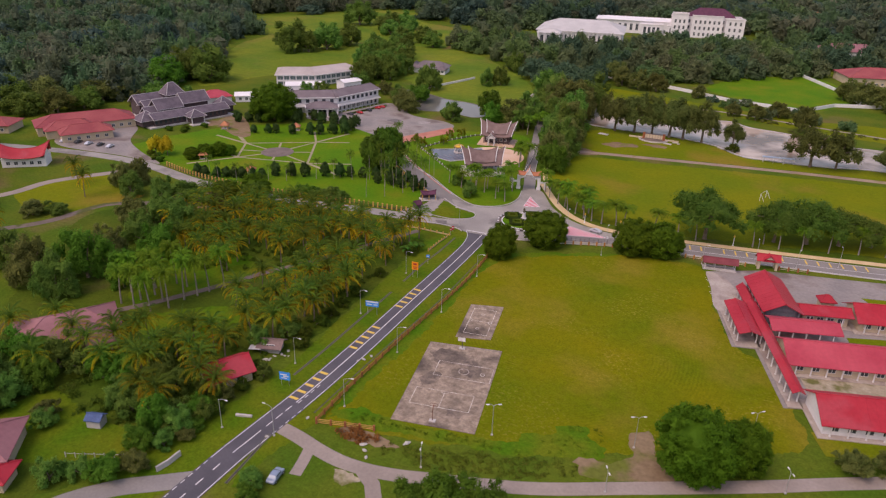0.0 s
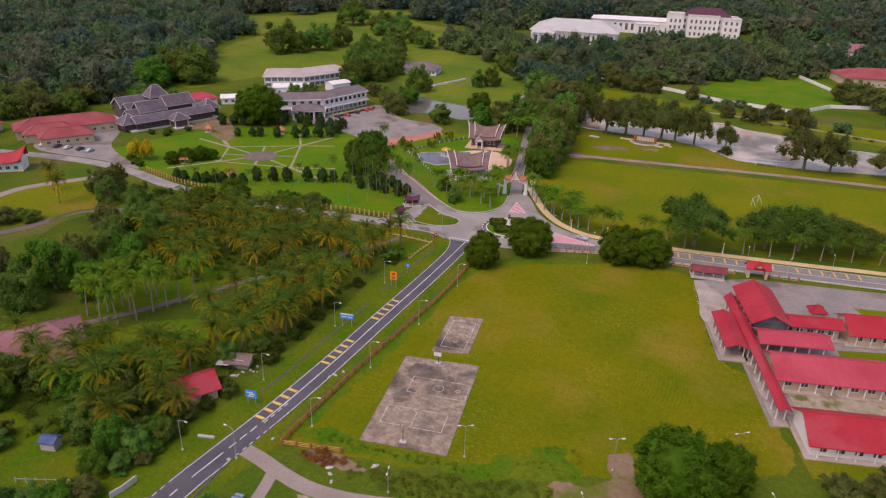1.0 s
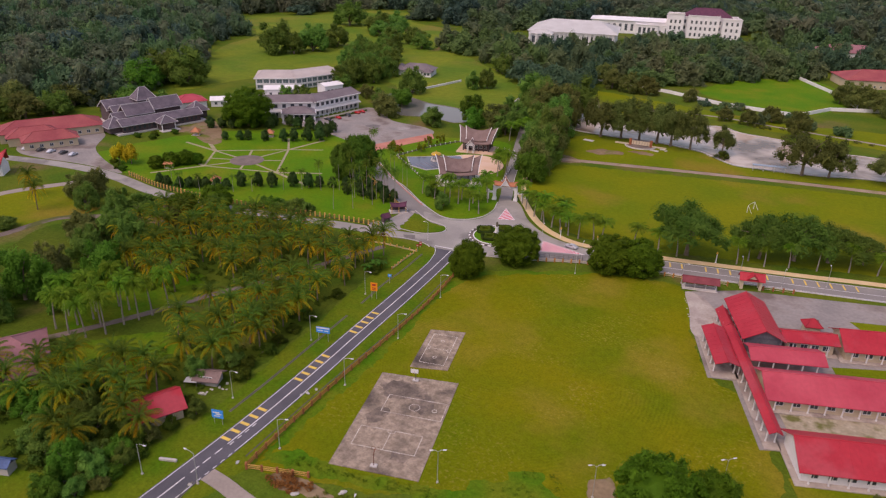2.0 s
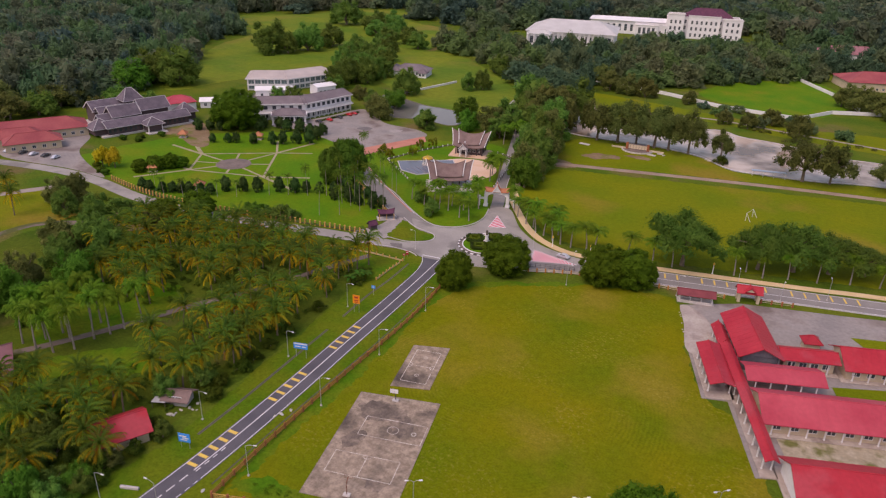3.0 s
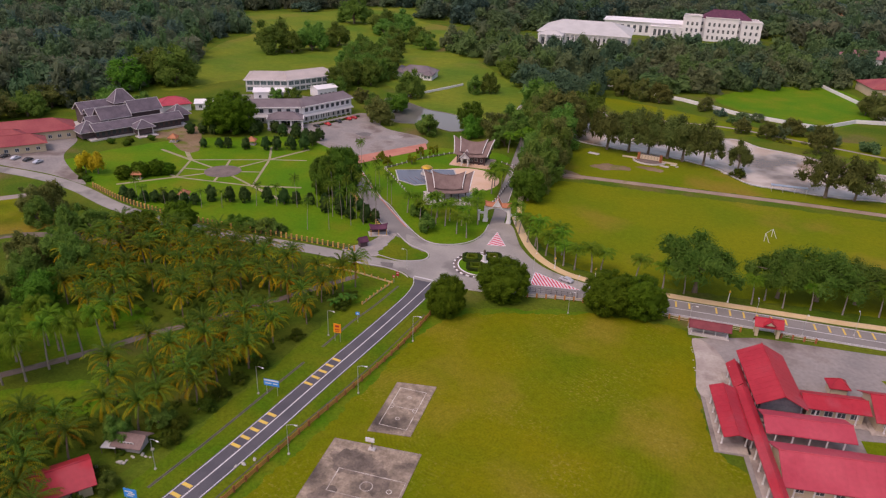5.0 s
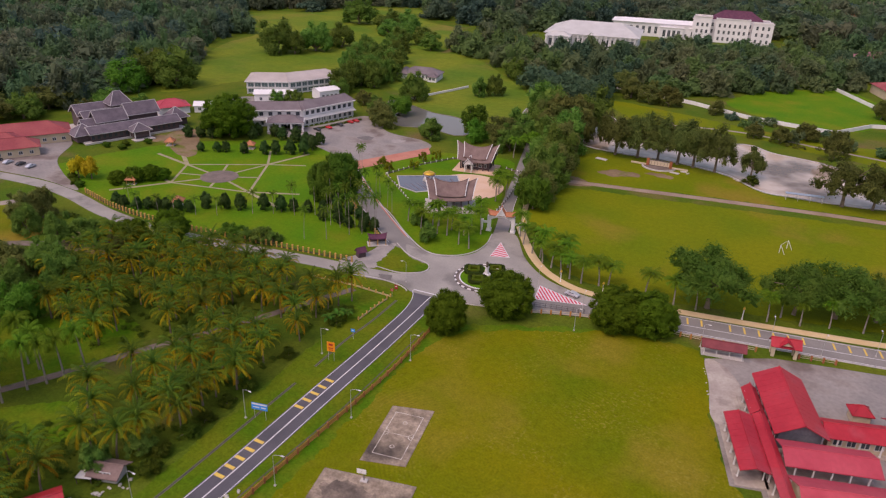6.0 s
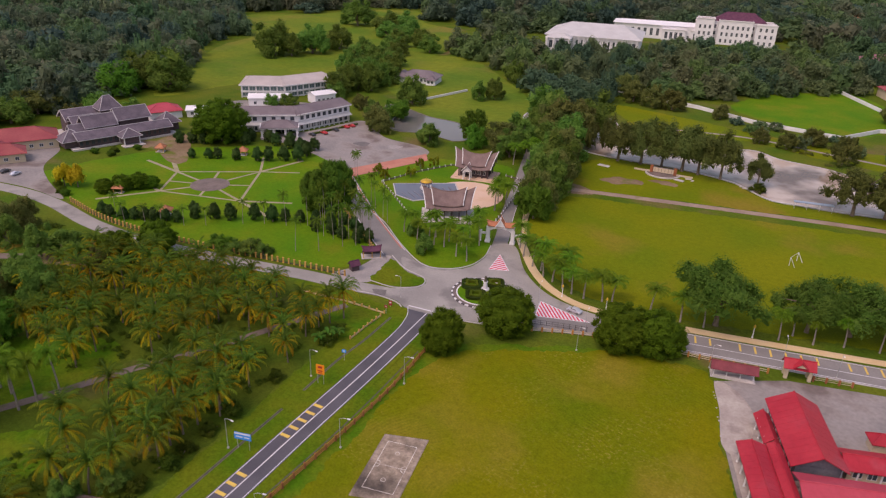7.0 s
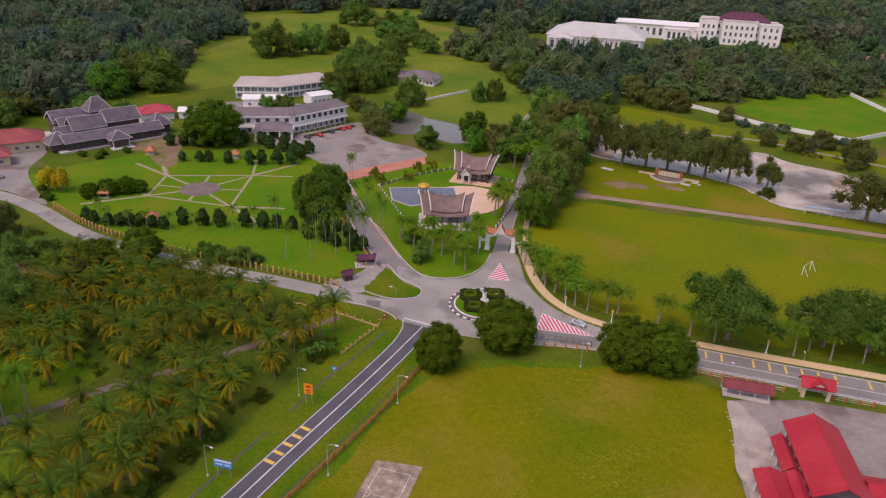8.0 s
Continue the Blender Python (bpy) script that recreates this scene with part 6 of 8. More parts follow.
SOUTHW = [(-110, 88, 6.3, 3.4), (-103, 77, 8.0, 3.1), (-97, 84, 4.5, 2.4), (-96.5, 102, 3.6, 2.2), (-102, 72, 5.7, 3.2), (-99, 79, 6.0, 3.0), (-124, 66.5, 4.4, 2.6), (-137, 75, 7.6, 4.0), (-138, 68, 8, 4.4), (-140, 82, 9, 5.0), (-148, 77, 10, 5.6), (-144, 70, 9, 5), (-112, 78.5, 6.5, 3.6), (-105, 78, 6, 3.4), (-75.5, 74, 3.6, 2.6), (-98, 74, 4.0, 2.4), (-73, 70, 4.0, 2.4), (-106, 112, 6, 3), (-103, 119, 5.5, 3), (-124, 86, 7, 4), (-117, 80, 6, 3.5)]
for k, (x, y, h, r_) in enumerate(SOUTHW):
    (bright if k % 3 == 1 else broad).put(x, y, h, r_)
for x, y, h, r_ in [(25, 133, 5, 3.2), (31, 137, 5, 3.0), (-40, 85, 8.2, 5.2), (-46, 83, 6.2, 3.6), (-33, 87.5, 7.5, 3.4), (38, 141, 5, 3.2)]:
    (bright if x < 0 else olive).put(x, y, h, r_)
for x, y, h, r_ in [(-384.7, 476.4, 25, 15.5), (-371.8, 481, 17, 9), (-367.8, 501, 22, 12.5), (-365, 531, 19, 12), (-437.8, 657, 25, 17), (-380.6, 657, 18, 14), (-388, 634, 18, 13), (-372, 612, 14, 11), (-350, 600, 13, 9), (-335, 575, 14, 9), (-318, 585, 15, 10), (-300, 565, 14, 9), (-360, 622, 12, 9), (-326, 548, 13, 9), (-312, 536, 13, 8), (-420, 690, 13, 9)]:
    broad.put(x, y, h, r_)
for x, y, h, r_ in [(24, 530, 12, 6.5), (33, 524, 15, 8), (42, 514, 14, 8), (52, 504, 13, 8), (60, 512, 15, 9), (30, 540, 12, 7), (58, 470, 9, 6), (66, 478, 10, 7)]:
    olive.put(x, y, h, r_, "olive tree beside the long white wall")
HQBACK = [(-266, 410, 17, 8), (-256, 420, 17, 8), (-262, 432, 15, 7), (-268, 358, 7.5, 5.3), (-263, 395, 14.3, 7.0), (-191, 438, 12, 5), (-184, 446, 13, 5.5), (-196, 500, 14, 8), (-276, 353, 7.0, 4.6), (-363, 323, 17.9, 13.7), (-354, 350, 22.9, 15.1), (-368, 342, 21.3, 14.2), (-258, 388, 10, 6)]
for x, y in scatter([(-270, 412), (-248, 426), (-270, 470), (-302, 518), (-328, 500), (-304, 448)], 12, 0.4, 0.85, (), 61):
    broad.put(x, y, float(rng.uniform(11, 18)), float(rng.uniform(5.5, 9)))
for x, y, h, r_ in [(-172, 345, 8, 4.5), (-147.5, 349, 11, 5.5), (-212, 366, 7, 4.5), (-222, 372, 7, 5), (-234, 378, 8, 5)]:
    (bright if x > -175 else olive).put(x, y, h, r_)
for k, (x, y, h, r_) in enumerate(HQBACK):
    (bright if k == 9 else broad).put(x, y, h, r_)
WEST = [(-368, 228, 14.6, 11.2), (-355, 239, 13.7, 9.3), (-351, 252, 12.4, 9.4), (-375, 248, 15.7, 10.9), (-392, 236, 18.6, 12.9), (-358, 270, 12.5, 9.8), (-339, 290, 10.2, 7.2), (-330, 272, 9, 6), (-318, 296, 9, 5)]
for k, (x, y, h, r_) in enumerate(WEST):
    (olive if k % 2 else broad).put(x, y, h, r_)
for x, y in ((-247, 214), (-252, 212)):
    yellow_tree.put(x, y, 8.5, 3.4)
for x, y in ((-163, 292), (-157, 288), (-152, 307), (-150, 296), (-148, 312)):
    airy.put(x, y, 5.0, 2.4)
for x, y, s in ((-107.7, 236.4, 0.95), (-117.5, 246.5, 0.8)):
    broad.put(x, y, 6.5 * s, 3.4 * s, "rounded dark shrub tree on the lawn")

# clipped shrubs of the garden
for x, y in [(-240, 263), (-234, 267), (-231, 269), (-223, 272), (-215, 276), (-211, 279), (-206, 283), (-201, 286), (-202, 293)]:
    cone.put(x, y, 4.4 + (x + 240) * 0.07, 1.8 + (x + 240) * 0.022)
for x, y in [(-188, 217), (-182, 220), (-177, 222.5), (-170, 227), (-164, 229)]:
    cone.put(x, y, 6.2, 2.2)
for x, y in [(-143, 241), (-137, 239), (-132, 235.5), (-145, 237), (-151, 236), (-156, 234), (-161, 232), (-130, 231), (-136, 231), (-141, 232), (-147, 231), (-127, 233.5), (-150, 243), (-154, 247), (-160, 258), (-156, 252)]:
    cone.put(x, y, 4.8, 1.9)
for x, y in [(-212, 201.5), (-207, 203), (-204, 205), (-201, 206.5), (-198, 208), (-194, 209.5), (-217, 202), (-190, 211)]:
    cone.put(x, y, 4.6, 1.9)
for x, y in [(-262, 276), (-257, 279), (-252, 281), (-238, 297), (-224, 298), (-216, 298), (-244, 288), (-236, 291), (-230, 300), (-220, 303), (-210, 298), (-205, 302)]:
    cone.put(x, y, 6.0, 2.5)
for x, y in [(-268, 258), (-273, 250), (-278, 244), (-270, 246), (-247, 207), (-253, 210), (-243, 206)]:
    hedge_bush.put(x, y, 2.6, 2.0, "rounded dark green bush near the museum")


# ---- palms ----
def frond(r, az, el0, length, droop, width, seg=12):
    """Leaflets along an arching midrib: centres and corner quads."""
    d = np.array([math.cos(az), math.sin(az), 0.0])
    side = np.array([-math.sin(az), math.cos(az), 0.0])
    quads, rib = [], []
    p = np.zeros(3)
    el = el0
    step = length / seg
    for k in range(seg + 1):
        rib.append(p.copy())
        tdir = d * math.cos(el) + np.array([0, 0, math.sin(el)])
        u = k / seg
        w = width * (0.35 + 1.3 * u * (1.15 - u)) * r.uniform(0.9, 1.1)
        if k > 0:
            for s in (-1, 1):
                tip = p + side * s * w * 0.75 + tdir * w * 0.6 + np.array([0, 0, -w * (0.3 + 0.6 * u)])
                hw = tdir * step * 0.4
                quads.append((p - hw, p + hw, tip + hw * 0.3, tip - hw * 0.2))
        p = p + tdir * step
        el -= droop / seg * (0.35 + 1.3 * u)
    return quads, rib


def palm_kind(seeds, h, rad, n_green, n_dry, mat, trunk_r, name, label, group, up=1.2, droop=1.9, bark="palm_bark", shaft=False, width=0.95, low=-0.1):
    out = []
    for sd in seeds:
        r = np.random.default_rng(sd)
        ob = thing(name, pose(0, 0, 0), label, "palm tree", group)
        lean = r.normal(0, 0.05, 2) * h
        top = Vector((lean[0], lean[1], h))
        bm = bmesh.new()
        tube(bm, [(0, 0, -0.2), (lean[0] * 0.1, lean[1] * 0.1, 0.3 * h), (lean[0] * 0.45, lean[1] * 0.45, 0.65 * h), top], [trunk_r * 1.5, trunk_r * 1.05, trunk_r * 0.9, trunk_r * 0.75], 7)
        part("trunk", bm, M[bark], ob)
        if shaft:
            part("crownshaft", tube(bmesh.new(), [top - Vector((0, 0, 0.1)), top + Vector((0, 0, 1.0))], [trunk_r, trunk_r * 0.5], 7), F["royal"], ob)
        for nm, n, m_, lo, hi, ln in (("crown", n_green, mat, low, up, 1.0), ("dry_fronds", n_dry, F["palm_dry"], -0.8, 0.35, 0.9)):
            if not n:
                continue
            vs, fs, tone = [], [], []
            for k in range(n):
                age = min(1.0, max(0.0, 0.95 * (1 - (k + 0.5) / n) ** 1.8 + r.uniform(-0.12, 0.22)))
                az = 2 * math.pi * (k * 0.381966) + r.uniform(-0.3, 0.3)
                el = lo + (hi - lo) * ((k + 0.5) / n) ** 0.9 + r.uniform(-0.1, 0.1)
                q, rib = frond(r, az, el, rad * ln * r.uniform(0.9, 1.15), droop * r.uniform(0.8, 1.15) * (0.7 if nm != "crown" else 1), width * rad / 4.5)
                base = np.array(top) + np.array([0, 0, 0.35])
                tone += [age] * (len(q) + len(rib) - 1)
                for a4 in q:
                    i = len(vs)
                    vs.extend(tuple(base + v) for v in a4)
                    fs.append((i, i + 1, i + 2, i + 3))
                for a_, b_ in zip(rib, rib[1:]):
                    i = len(vs)
                    up_ = np.array([0, 0, 0.05])
                    vs.extend(tuple(v) for v in (base + a_ - up_, base + b_ - up_, base + b_ + up_, base + a_ + up_))
                    fs.append((i, i + 1, i + 2, i + 3))
            leafy = mesh_from(nm, vs, fs, m_)
            leafy.attributes.new("clump", "FLOAT", "FACE").data.foreach_set("value", np.array(tone, dtype=np.float32))
            leafy.attributes.new("tint", "FLOAT", "FACE").data.foreach_set("value", np.array(tone, dtype=np.float32))
            child(nm, leafy, ob, "yellow dried fronds" if nm != "crown" else "")
        if name == "coconut_palm":
            bm = bmesh.new()
            for k in range(7):
                a = k * 0.9
                bmesh.ops.create_icosphere(bm, subdivisions=1, radius=0.17, matrix=Matrix.Translation(top + Vector((0.38 * math.cos(a), 0.38 * math.sin(a), -0.15 - 0.12 * (k % 2)))))
            tagged(part("coconut_bunch", bm, F["scrub"], ob, "bunch of green coconuts"), kind="stuff")
        out.append(ob)
    return Kind(out, h, rad)


coco = palm_kind((21, 22, 23, 24), 6.0, 4.6, 27, 11, F["palm"], 0.16, "coconut_palm", "coconut palm with yellowing lower fronds in the orchard", "orchard coconut palms", up=1.54, droop=2.0, width=0.62, low=0.42, bark="bark")
coco_g = palm_kind((25, 26, 56), 6.0, 4.6, 30, 6, F["palm"], 0.16, "coconut_palm", "green coconut palm in the orchard", "orchard coconut palms", up=1.54, droop=2.0, width=0.62, low=0.3, bark="bark")
royal = palm_kind((27, 28, 36), 10, 3.0, 32, 0, F["royal"], 0.16, "royal_palm", "tall royal palm with a pale grey trunk", "royal palms", up=1.4, droop=1.9, shaft=True, width=1.45, low=-0.35)
areca = palm_kind((29, 30, 37), 6.5, 1.9, 16, 0, F["areca"], 0.075, "areca_palm", "slender palm with a small green crown", "slender palms", up=1.3, droop=1.6, shaft=True, width=1.3, low=-0.5)

orchard = [(-100, 122), (-102, 150), (-103, 172), (-102, 182), (-108, 189), (-124, 190.5), (-145, 191), (-168, 188), (-184, 187), (-188, 166), (-178, 150), (-160, 139), (-146, 137), (-134, 144), (-122, 158), (-118, 150), (-126, 132), (-110, 124)]
orchard_low = [(-103, 90), (-112, 82), (-140, 94), (-140, 104), (-128, 112), (-122, 128), (-110, 122), (-101, 118)]
track_zone = [(-153, 108), (-141, 130), (-133.5, 144), (-124, 161), (-114, 185), (-112, 186), (-122, 161), (-130.5, 143), (-135, 128), (-146, 108)]
far_house = [(12, 584), (12, 640), (80, 640), (80, 584)]
mauve_house = [(-2, 712), (-2, 760), (60, 760), (60, 712)]
house_zone = [(-111, 86), (-112, 105), (-95, 105), (-95, 86)]
spots = scatter(orchard, 7.2, 0.3, 0.97, (track_zone,), 5) + scatter(orchard_low, 9.2, 0.36, 0.85, (house_zone,), 6)
for k, (x, y) in enumerate(spots):
    s = float(rng.uniform(0.8, 1.15))
    (coco if rng.random() < 0.35 + 0.4 * min(1.0, max(0.0, (x + 165) / 45)) and y > 128 else coco_g).put(x, y, 3.6 + 2.5 * s, 4.9 * s)
for x, y in [(-128, 84), (-143, 88), (-160, 84), (-112, 80), (-107, 81), (-140, 77), (-150, 76), (-132, 92), (-118, 89), (-124, 96), (-131, 100), (-113, 97), (-136, 86), (-120, 104), (-146, 80), (-155, 92)]:
    coco_g.put(x, y, float(rng.uniform(5, 7)), 4.9)
for x, y, h_ in [(-101.0, 91.0, 6.0), (-105.5, 91.5, 6.5), (-108.5, 95, 7.0), (-109, 103, 7.0), (-105.5, 116, 7), (-106, 121, 7.5), (-101.5, 128, 7), (-104, 136, 7.5), (-102, 144, 7)]:
    coco_g.put(x, y, h_ - 1.2, 5.2)
for x, y, h_, r_ in [(-99, 90, 3.2, 2.4), (-97.5, 96, 2.6, 2), (-96.8, 86.5, 3, 2.4), (-96.8, 117.5, 2.4, 1.8), (-101, 102.5, 3, 2.4), (-99, 121, 2.5, 2), (-100, 139, 2.4, 2)]:
    shrub.put(x, y, h_, r_)
for x, y in scatter([(-150, 58), (-104, 60), (-98, 84), (-118, 92), (-150, 86)], 9, 0.4, 0.6, ([(-137, 46), (-90, 46), (-97, 76), (-136, 78)], [(-114, 82), (-94, 82), (-94, 104), (-112, 104)]), 77):
    broad.put(x, y, float(rng.uniform(4.5, 8)), float(rng.uniform(2.6, 4.2)))
for k, (x, y, h_, r_) in enumerate([(-103.5, 91, 4.5, 2.8), (-98.6, 91.5, 3.2, 2.3), (-99.2, 85, 4.2, 2.8), (-102, 82, 5.0, 3.0), (-100.5, 78.5, 4.2, 2.7), (-95.5, 77.5, 2.6, 1.8), (-106.5, 80.5, 5.5, 3.2), (-122.4, 94.7, 5.5, 3.4), (-120.3, 100, 5, 3.2), (-123.2, 88.9, 6, 3.6), (-128.8, 85.7, 6.5, 3.8), (-133, 83, 6, 3.6), (-139.2, 76, 6, 4), (-97.5, 66.5, 4, 2.8), (-100.5, 62.5, 4.5, 3.0), (-105, 60.5, 4.2, 2.8), (-109, 57, 5, 3.2), (-126, 68.5, 4.2, 2.6), (-96.4, 81, 2.6, 2.0), (-110, 84, 4.8, 3.0)]):
    (dark_bush, olive, bright, dark_bush)[k % 4].put(x, y, h_, r_, "garden bush between the houses and the road")
coco_g.put(-104.5, 190, 7.5, 4.8)
coco.put(-106, 186, 7.2, 4.6)
ROYAL = [(-153, 110), (-148, 110), (-150, 114), (-143, 111), (-140, 114.5), (-140, 120), (-138.5, 123.5), (-137.5, 127), (-135.5, 131), (-145, 126), (-149, 118), (-145, 117), (-152, 121), (-156, 116), (-149, 126)]
for x, y in ROYAL:
    royal.put(x, y, float(rng.uniform(9, 11.5)), 3.5)
for x, y in [(-122, 246.9), (-115, 244), (-118, 248), (-108.1, 243.1), (-104.6, 243.6), (-98, 239.6), (-93.6, 238.4), (-95.6, 251), (-100.6, 254), (-110.8, 249), (-101, 262), (-105.5, 248.5), (-100, 247), (-113, 248.5)]:
    royal.put(x, y, float(rng.uniform(5.5, 8.0)), 3.3, "small feathery palm on the pavilion lawn")
for x, y in [(-149, 250), (-144, 248.5), (-148, 257), (-141, 245), (-134, 240), (-128, 236), (-146, 239), (-151, 241), (-141, 236), (-134, 232), (-129, 229), (-142, 229), (-125, 231), (-154, 257), (-160, 263), (-138, 229), (-132, 226), (-152, 233), (-147, 234), (-157, 243), (-137, 243), (-158, 229), (-165, 226), (-171, 222), (-180, 214), (-186, 210), (-136, 219), (-142, 215), (-205, 201.5), (-197, 203.5), (-211, 203), (-192, 206)]:
    areca.put(x, y, float(rng.uniform(8.5, 12.5) if x > -160 else rng.uniform(5.5, 7.5)), 2.0)
for x, y in [(-135, 253.5), (-131, 250.3), (-146, 262), (-142, 259), (-166, 281), (-170, 285)]:
    areca.put(x, y, float(rng.uniform(8, 10.5)), 1.9)
for x, y in [(-83.5, 256.5), (-80, 251.2), (-74.8, 246.2), (-71.5, 245), (-69.5, 242), (-65.8, 240), (-61.8, 237.6), (-58.4, 236), (-54.5, 235.2), (-61.6, 243.2), (-64.8, 246), (-47.1, 238), (-49.5, 236.5), (-36.5, 239), (-28, 237)]:
    royal.put(x, y, float(rng.uniform(6.2, 8.6)), 3.8)
for x, y in [(-105, 282), (-107.5, 290), (-103.5, 288), (-119, 342), (-122, 336), (-118, 350)]:
    royal.put(x, y, 8.0, 3.8, "feathery palm beside the gate road")
for x, y in [(-4, 241.5), (4, 244), (11, 247), (19, 249), (28, 253), (-1, 246), (36, 255), (-22, 237.5), (46, 258)]:
    royal.put(x, y, float(rng.uniform(6, 8)), 3.4, "palm with a feathery crown beside the east road")
for x, y in [(-232, 160), (-246, 168), (-222, 120), (-240, 120)]:
    coco.put(x, y, 7.5, 4.2)

def banana_plant(x, y, h, seed):
    """A short thick stem with broad arching paddle leaves."""
    r = np.random.default_rng(seed)
    ob = thing("banana_plant", pose(x, y, 0), "banana plant with broad green leaves by the verge", "banana plant", "banana plants")
    part("stem", tube(bmesh.new(), [(0, 0, -0.1), (0, 0, h * 0.55)], [0.16, 0.09], 7), F["airy"], ob)
    for k in range(9):
        az, el = k * 2.4 + r.uniform(-0.2, 0.2), r.uniform(0.7, 1.35)
        ln, w = h * r.uniform(0.55, 0.75), h * 0.12
        bm = bmesh.new()
        p, rows = np.array([0, 0, h * 0.5]), []
        for s in range(7):
            u = s / 6
            d = np.array([math.cos(az) * math.cos(el), math.sin(az) * math.cos(el), math.sin(el)])
            side = np.array([-math.sin(az), math.cos(az), 0]) * w * (0.15 + 3.2 * u * (1.08 - u))
            rows.append([bm.verts.new(tuple(q)) for q in (p - side + (0, 0, 0.12 * w), p - (0, 0, 0.3 * w), p + side + (0, 0, 0.12 * w))])
            p, el = p + d * ln / 6, el - 0.32
        for a, b in zip(rows, rows[1:]):
            bm.faces.new((a[0], a[1], b[1], b[0]))
            bm.faces.new((a[1], a[2], b[2], b[1]))
        part("leaf", bm, F["banana"], ob)


for k, (x, y, h) in enumerate([(-101, 179, 4.2), (-99.8, 181.2, 3.8), (-102.2, 176.8, 3.6), (-105.5, 144.3, 2.6), (-107.5, 141, 2.4), (-103, 146.5, 2.2)]):
    banana_plant(x, y, h, 70 + k)

# ---- scrub, hedges and undergrowth ----
def stuff_leaves(name, pts, hts, rads, per, leaf, mat, label, category, seed):
    """Many low clumps joined into one mesh: what nobody could count."""
    r = np.random.default_rng(seed)
    P, N, C = [], [], []
    for (x, y), h, rd in zip(pts, hts, rads):
        p, nn, tn, *_ = crown_points(r, rd, h * 0.6, 7, per, 0, 0.5, -0.3)
        P.append(p + np.array([x, y, h * 0.45]))
        N.append(nn)
        C.append(tn)
    P, N = np.concatenate(P), np.concatenate(N)
    P[:, 2] = np.maximum(P[:, 2], 0.06)
    ob = new(name, leaf_mesh(name, P, N, leaf, mat, 0.55, r=r, clump=np.concatenate(C)))
    return tagged(ob, label, category, "", "stuff")


def clumps(name, poly, gap, h, rd, per, leaf, mat, label, seed, category="undergrowth", avoid=(), keep=0.8):
    pts = scatter(poly, gap, 0.45, keep, avoid, seed)
    r = np.random.default_rng(seed)
    stuff_leaves(name, pts, r.uniform(0.5, 1.2, len(pts)) * h, r.uniform(0.7, 1.3, len(pts)) * rd, per, leaf, mat, label, category, seed)


clumps("undergrowth", orchard, 4.0, 1.1, 1.4, 60, 0.3, F["scrub"], "low green undergrowth below the coconut palms", 31, avoid=(track_zone,))
clumps("undergrowth", orchard_low, 4.5, 1.6, 1.6, 80, 0.32, F["scrub"], "bushy undergrowth near the cottage", 32, avoid=(house_zone,), keep=0.6)
clumps("scrub", [(-60, 93.5), (-48, 94), (-34, 99), (-22, 106), (-25, 109.5), (-37, 104.5), (-53, 99), (-60, 97)], 1.5, 0.42, 1.0, 40, 0.17, F["weeds"], "tangled olive weeds along the ditch", 33, keep=0.8)
clumps("rusty_scrub", [(-71, 94), (-64, 93.5), (-60, 96.5), (-68, 97.5)], 1.1, 1.1, 0.9, 60, 0.22, F["redshrub"], "rust-brown dead scrub by the fence", 34)
clumps("scrub", [(-218, 176), (-180, 176), (-176, 188), (-200, 192), (-222, 188)], 6, 2.2, 2.2, 80, 0.4, F["scrub"], "bushes along the side road", 35, keep=0.5)
clumps("scrub", [(-150, 60), (-108, 60), (-97, 76), (-97, 88), (-118, 92), (-150, 88)], 4.5, 2.2, 2.0, 110, 0.3, F["scrub"], "garden bushes between houses", 36, keep=0.6, avoid=([(-134, 60), (-136, 72), (-132, 76), (-119, 72), (-106, 74), (-99, 70), (-112, 60)],))
clumps("scrub", [(-34, 430), (0, 416), (22, 405), (60, 406), (60, 424), (20, 432), (-20, 442)], 6, 1.6, 2.0, 60, 0.45, F["olive"], "low reeds and bushes behind the pond", 37, keep=0.25)

clumps("grass_tufts", [(-37, 105.5), (-27, 110.5), (-20.5, 113.5), (-19.5, 118), (-24, 122.5), (-29, 121.5), (-31, 117), (-34, 110)], 1.8, 0.25, 0.8, 22, 0.14, F["tuft"], "lush uncut grass tufts beside the field", 38, keep=0.5)
clumps("grass_tufts", [(-74, 99), (-60, 101), (-45, 103.6), (-38, 106), (-44, 106.5), (-58, 103.5), (-71, 101.5)], 1.2, 0.4, 0.7, 20, 0.16, F["tuft"], "uncut grass along the ditch", 39, keep=0.7)

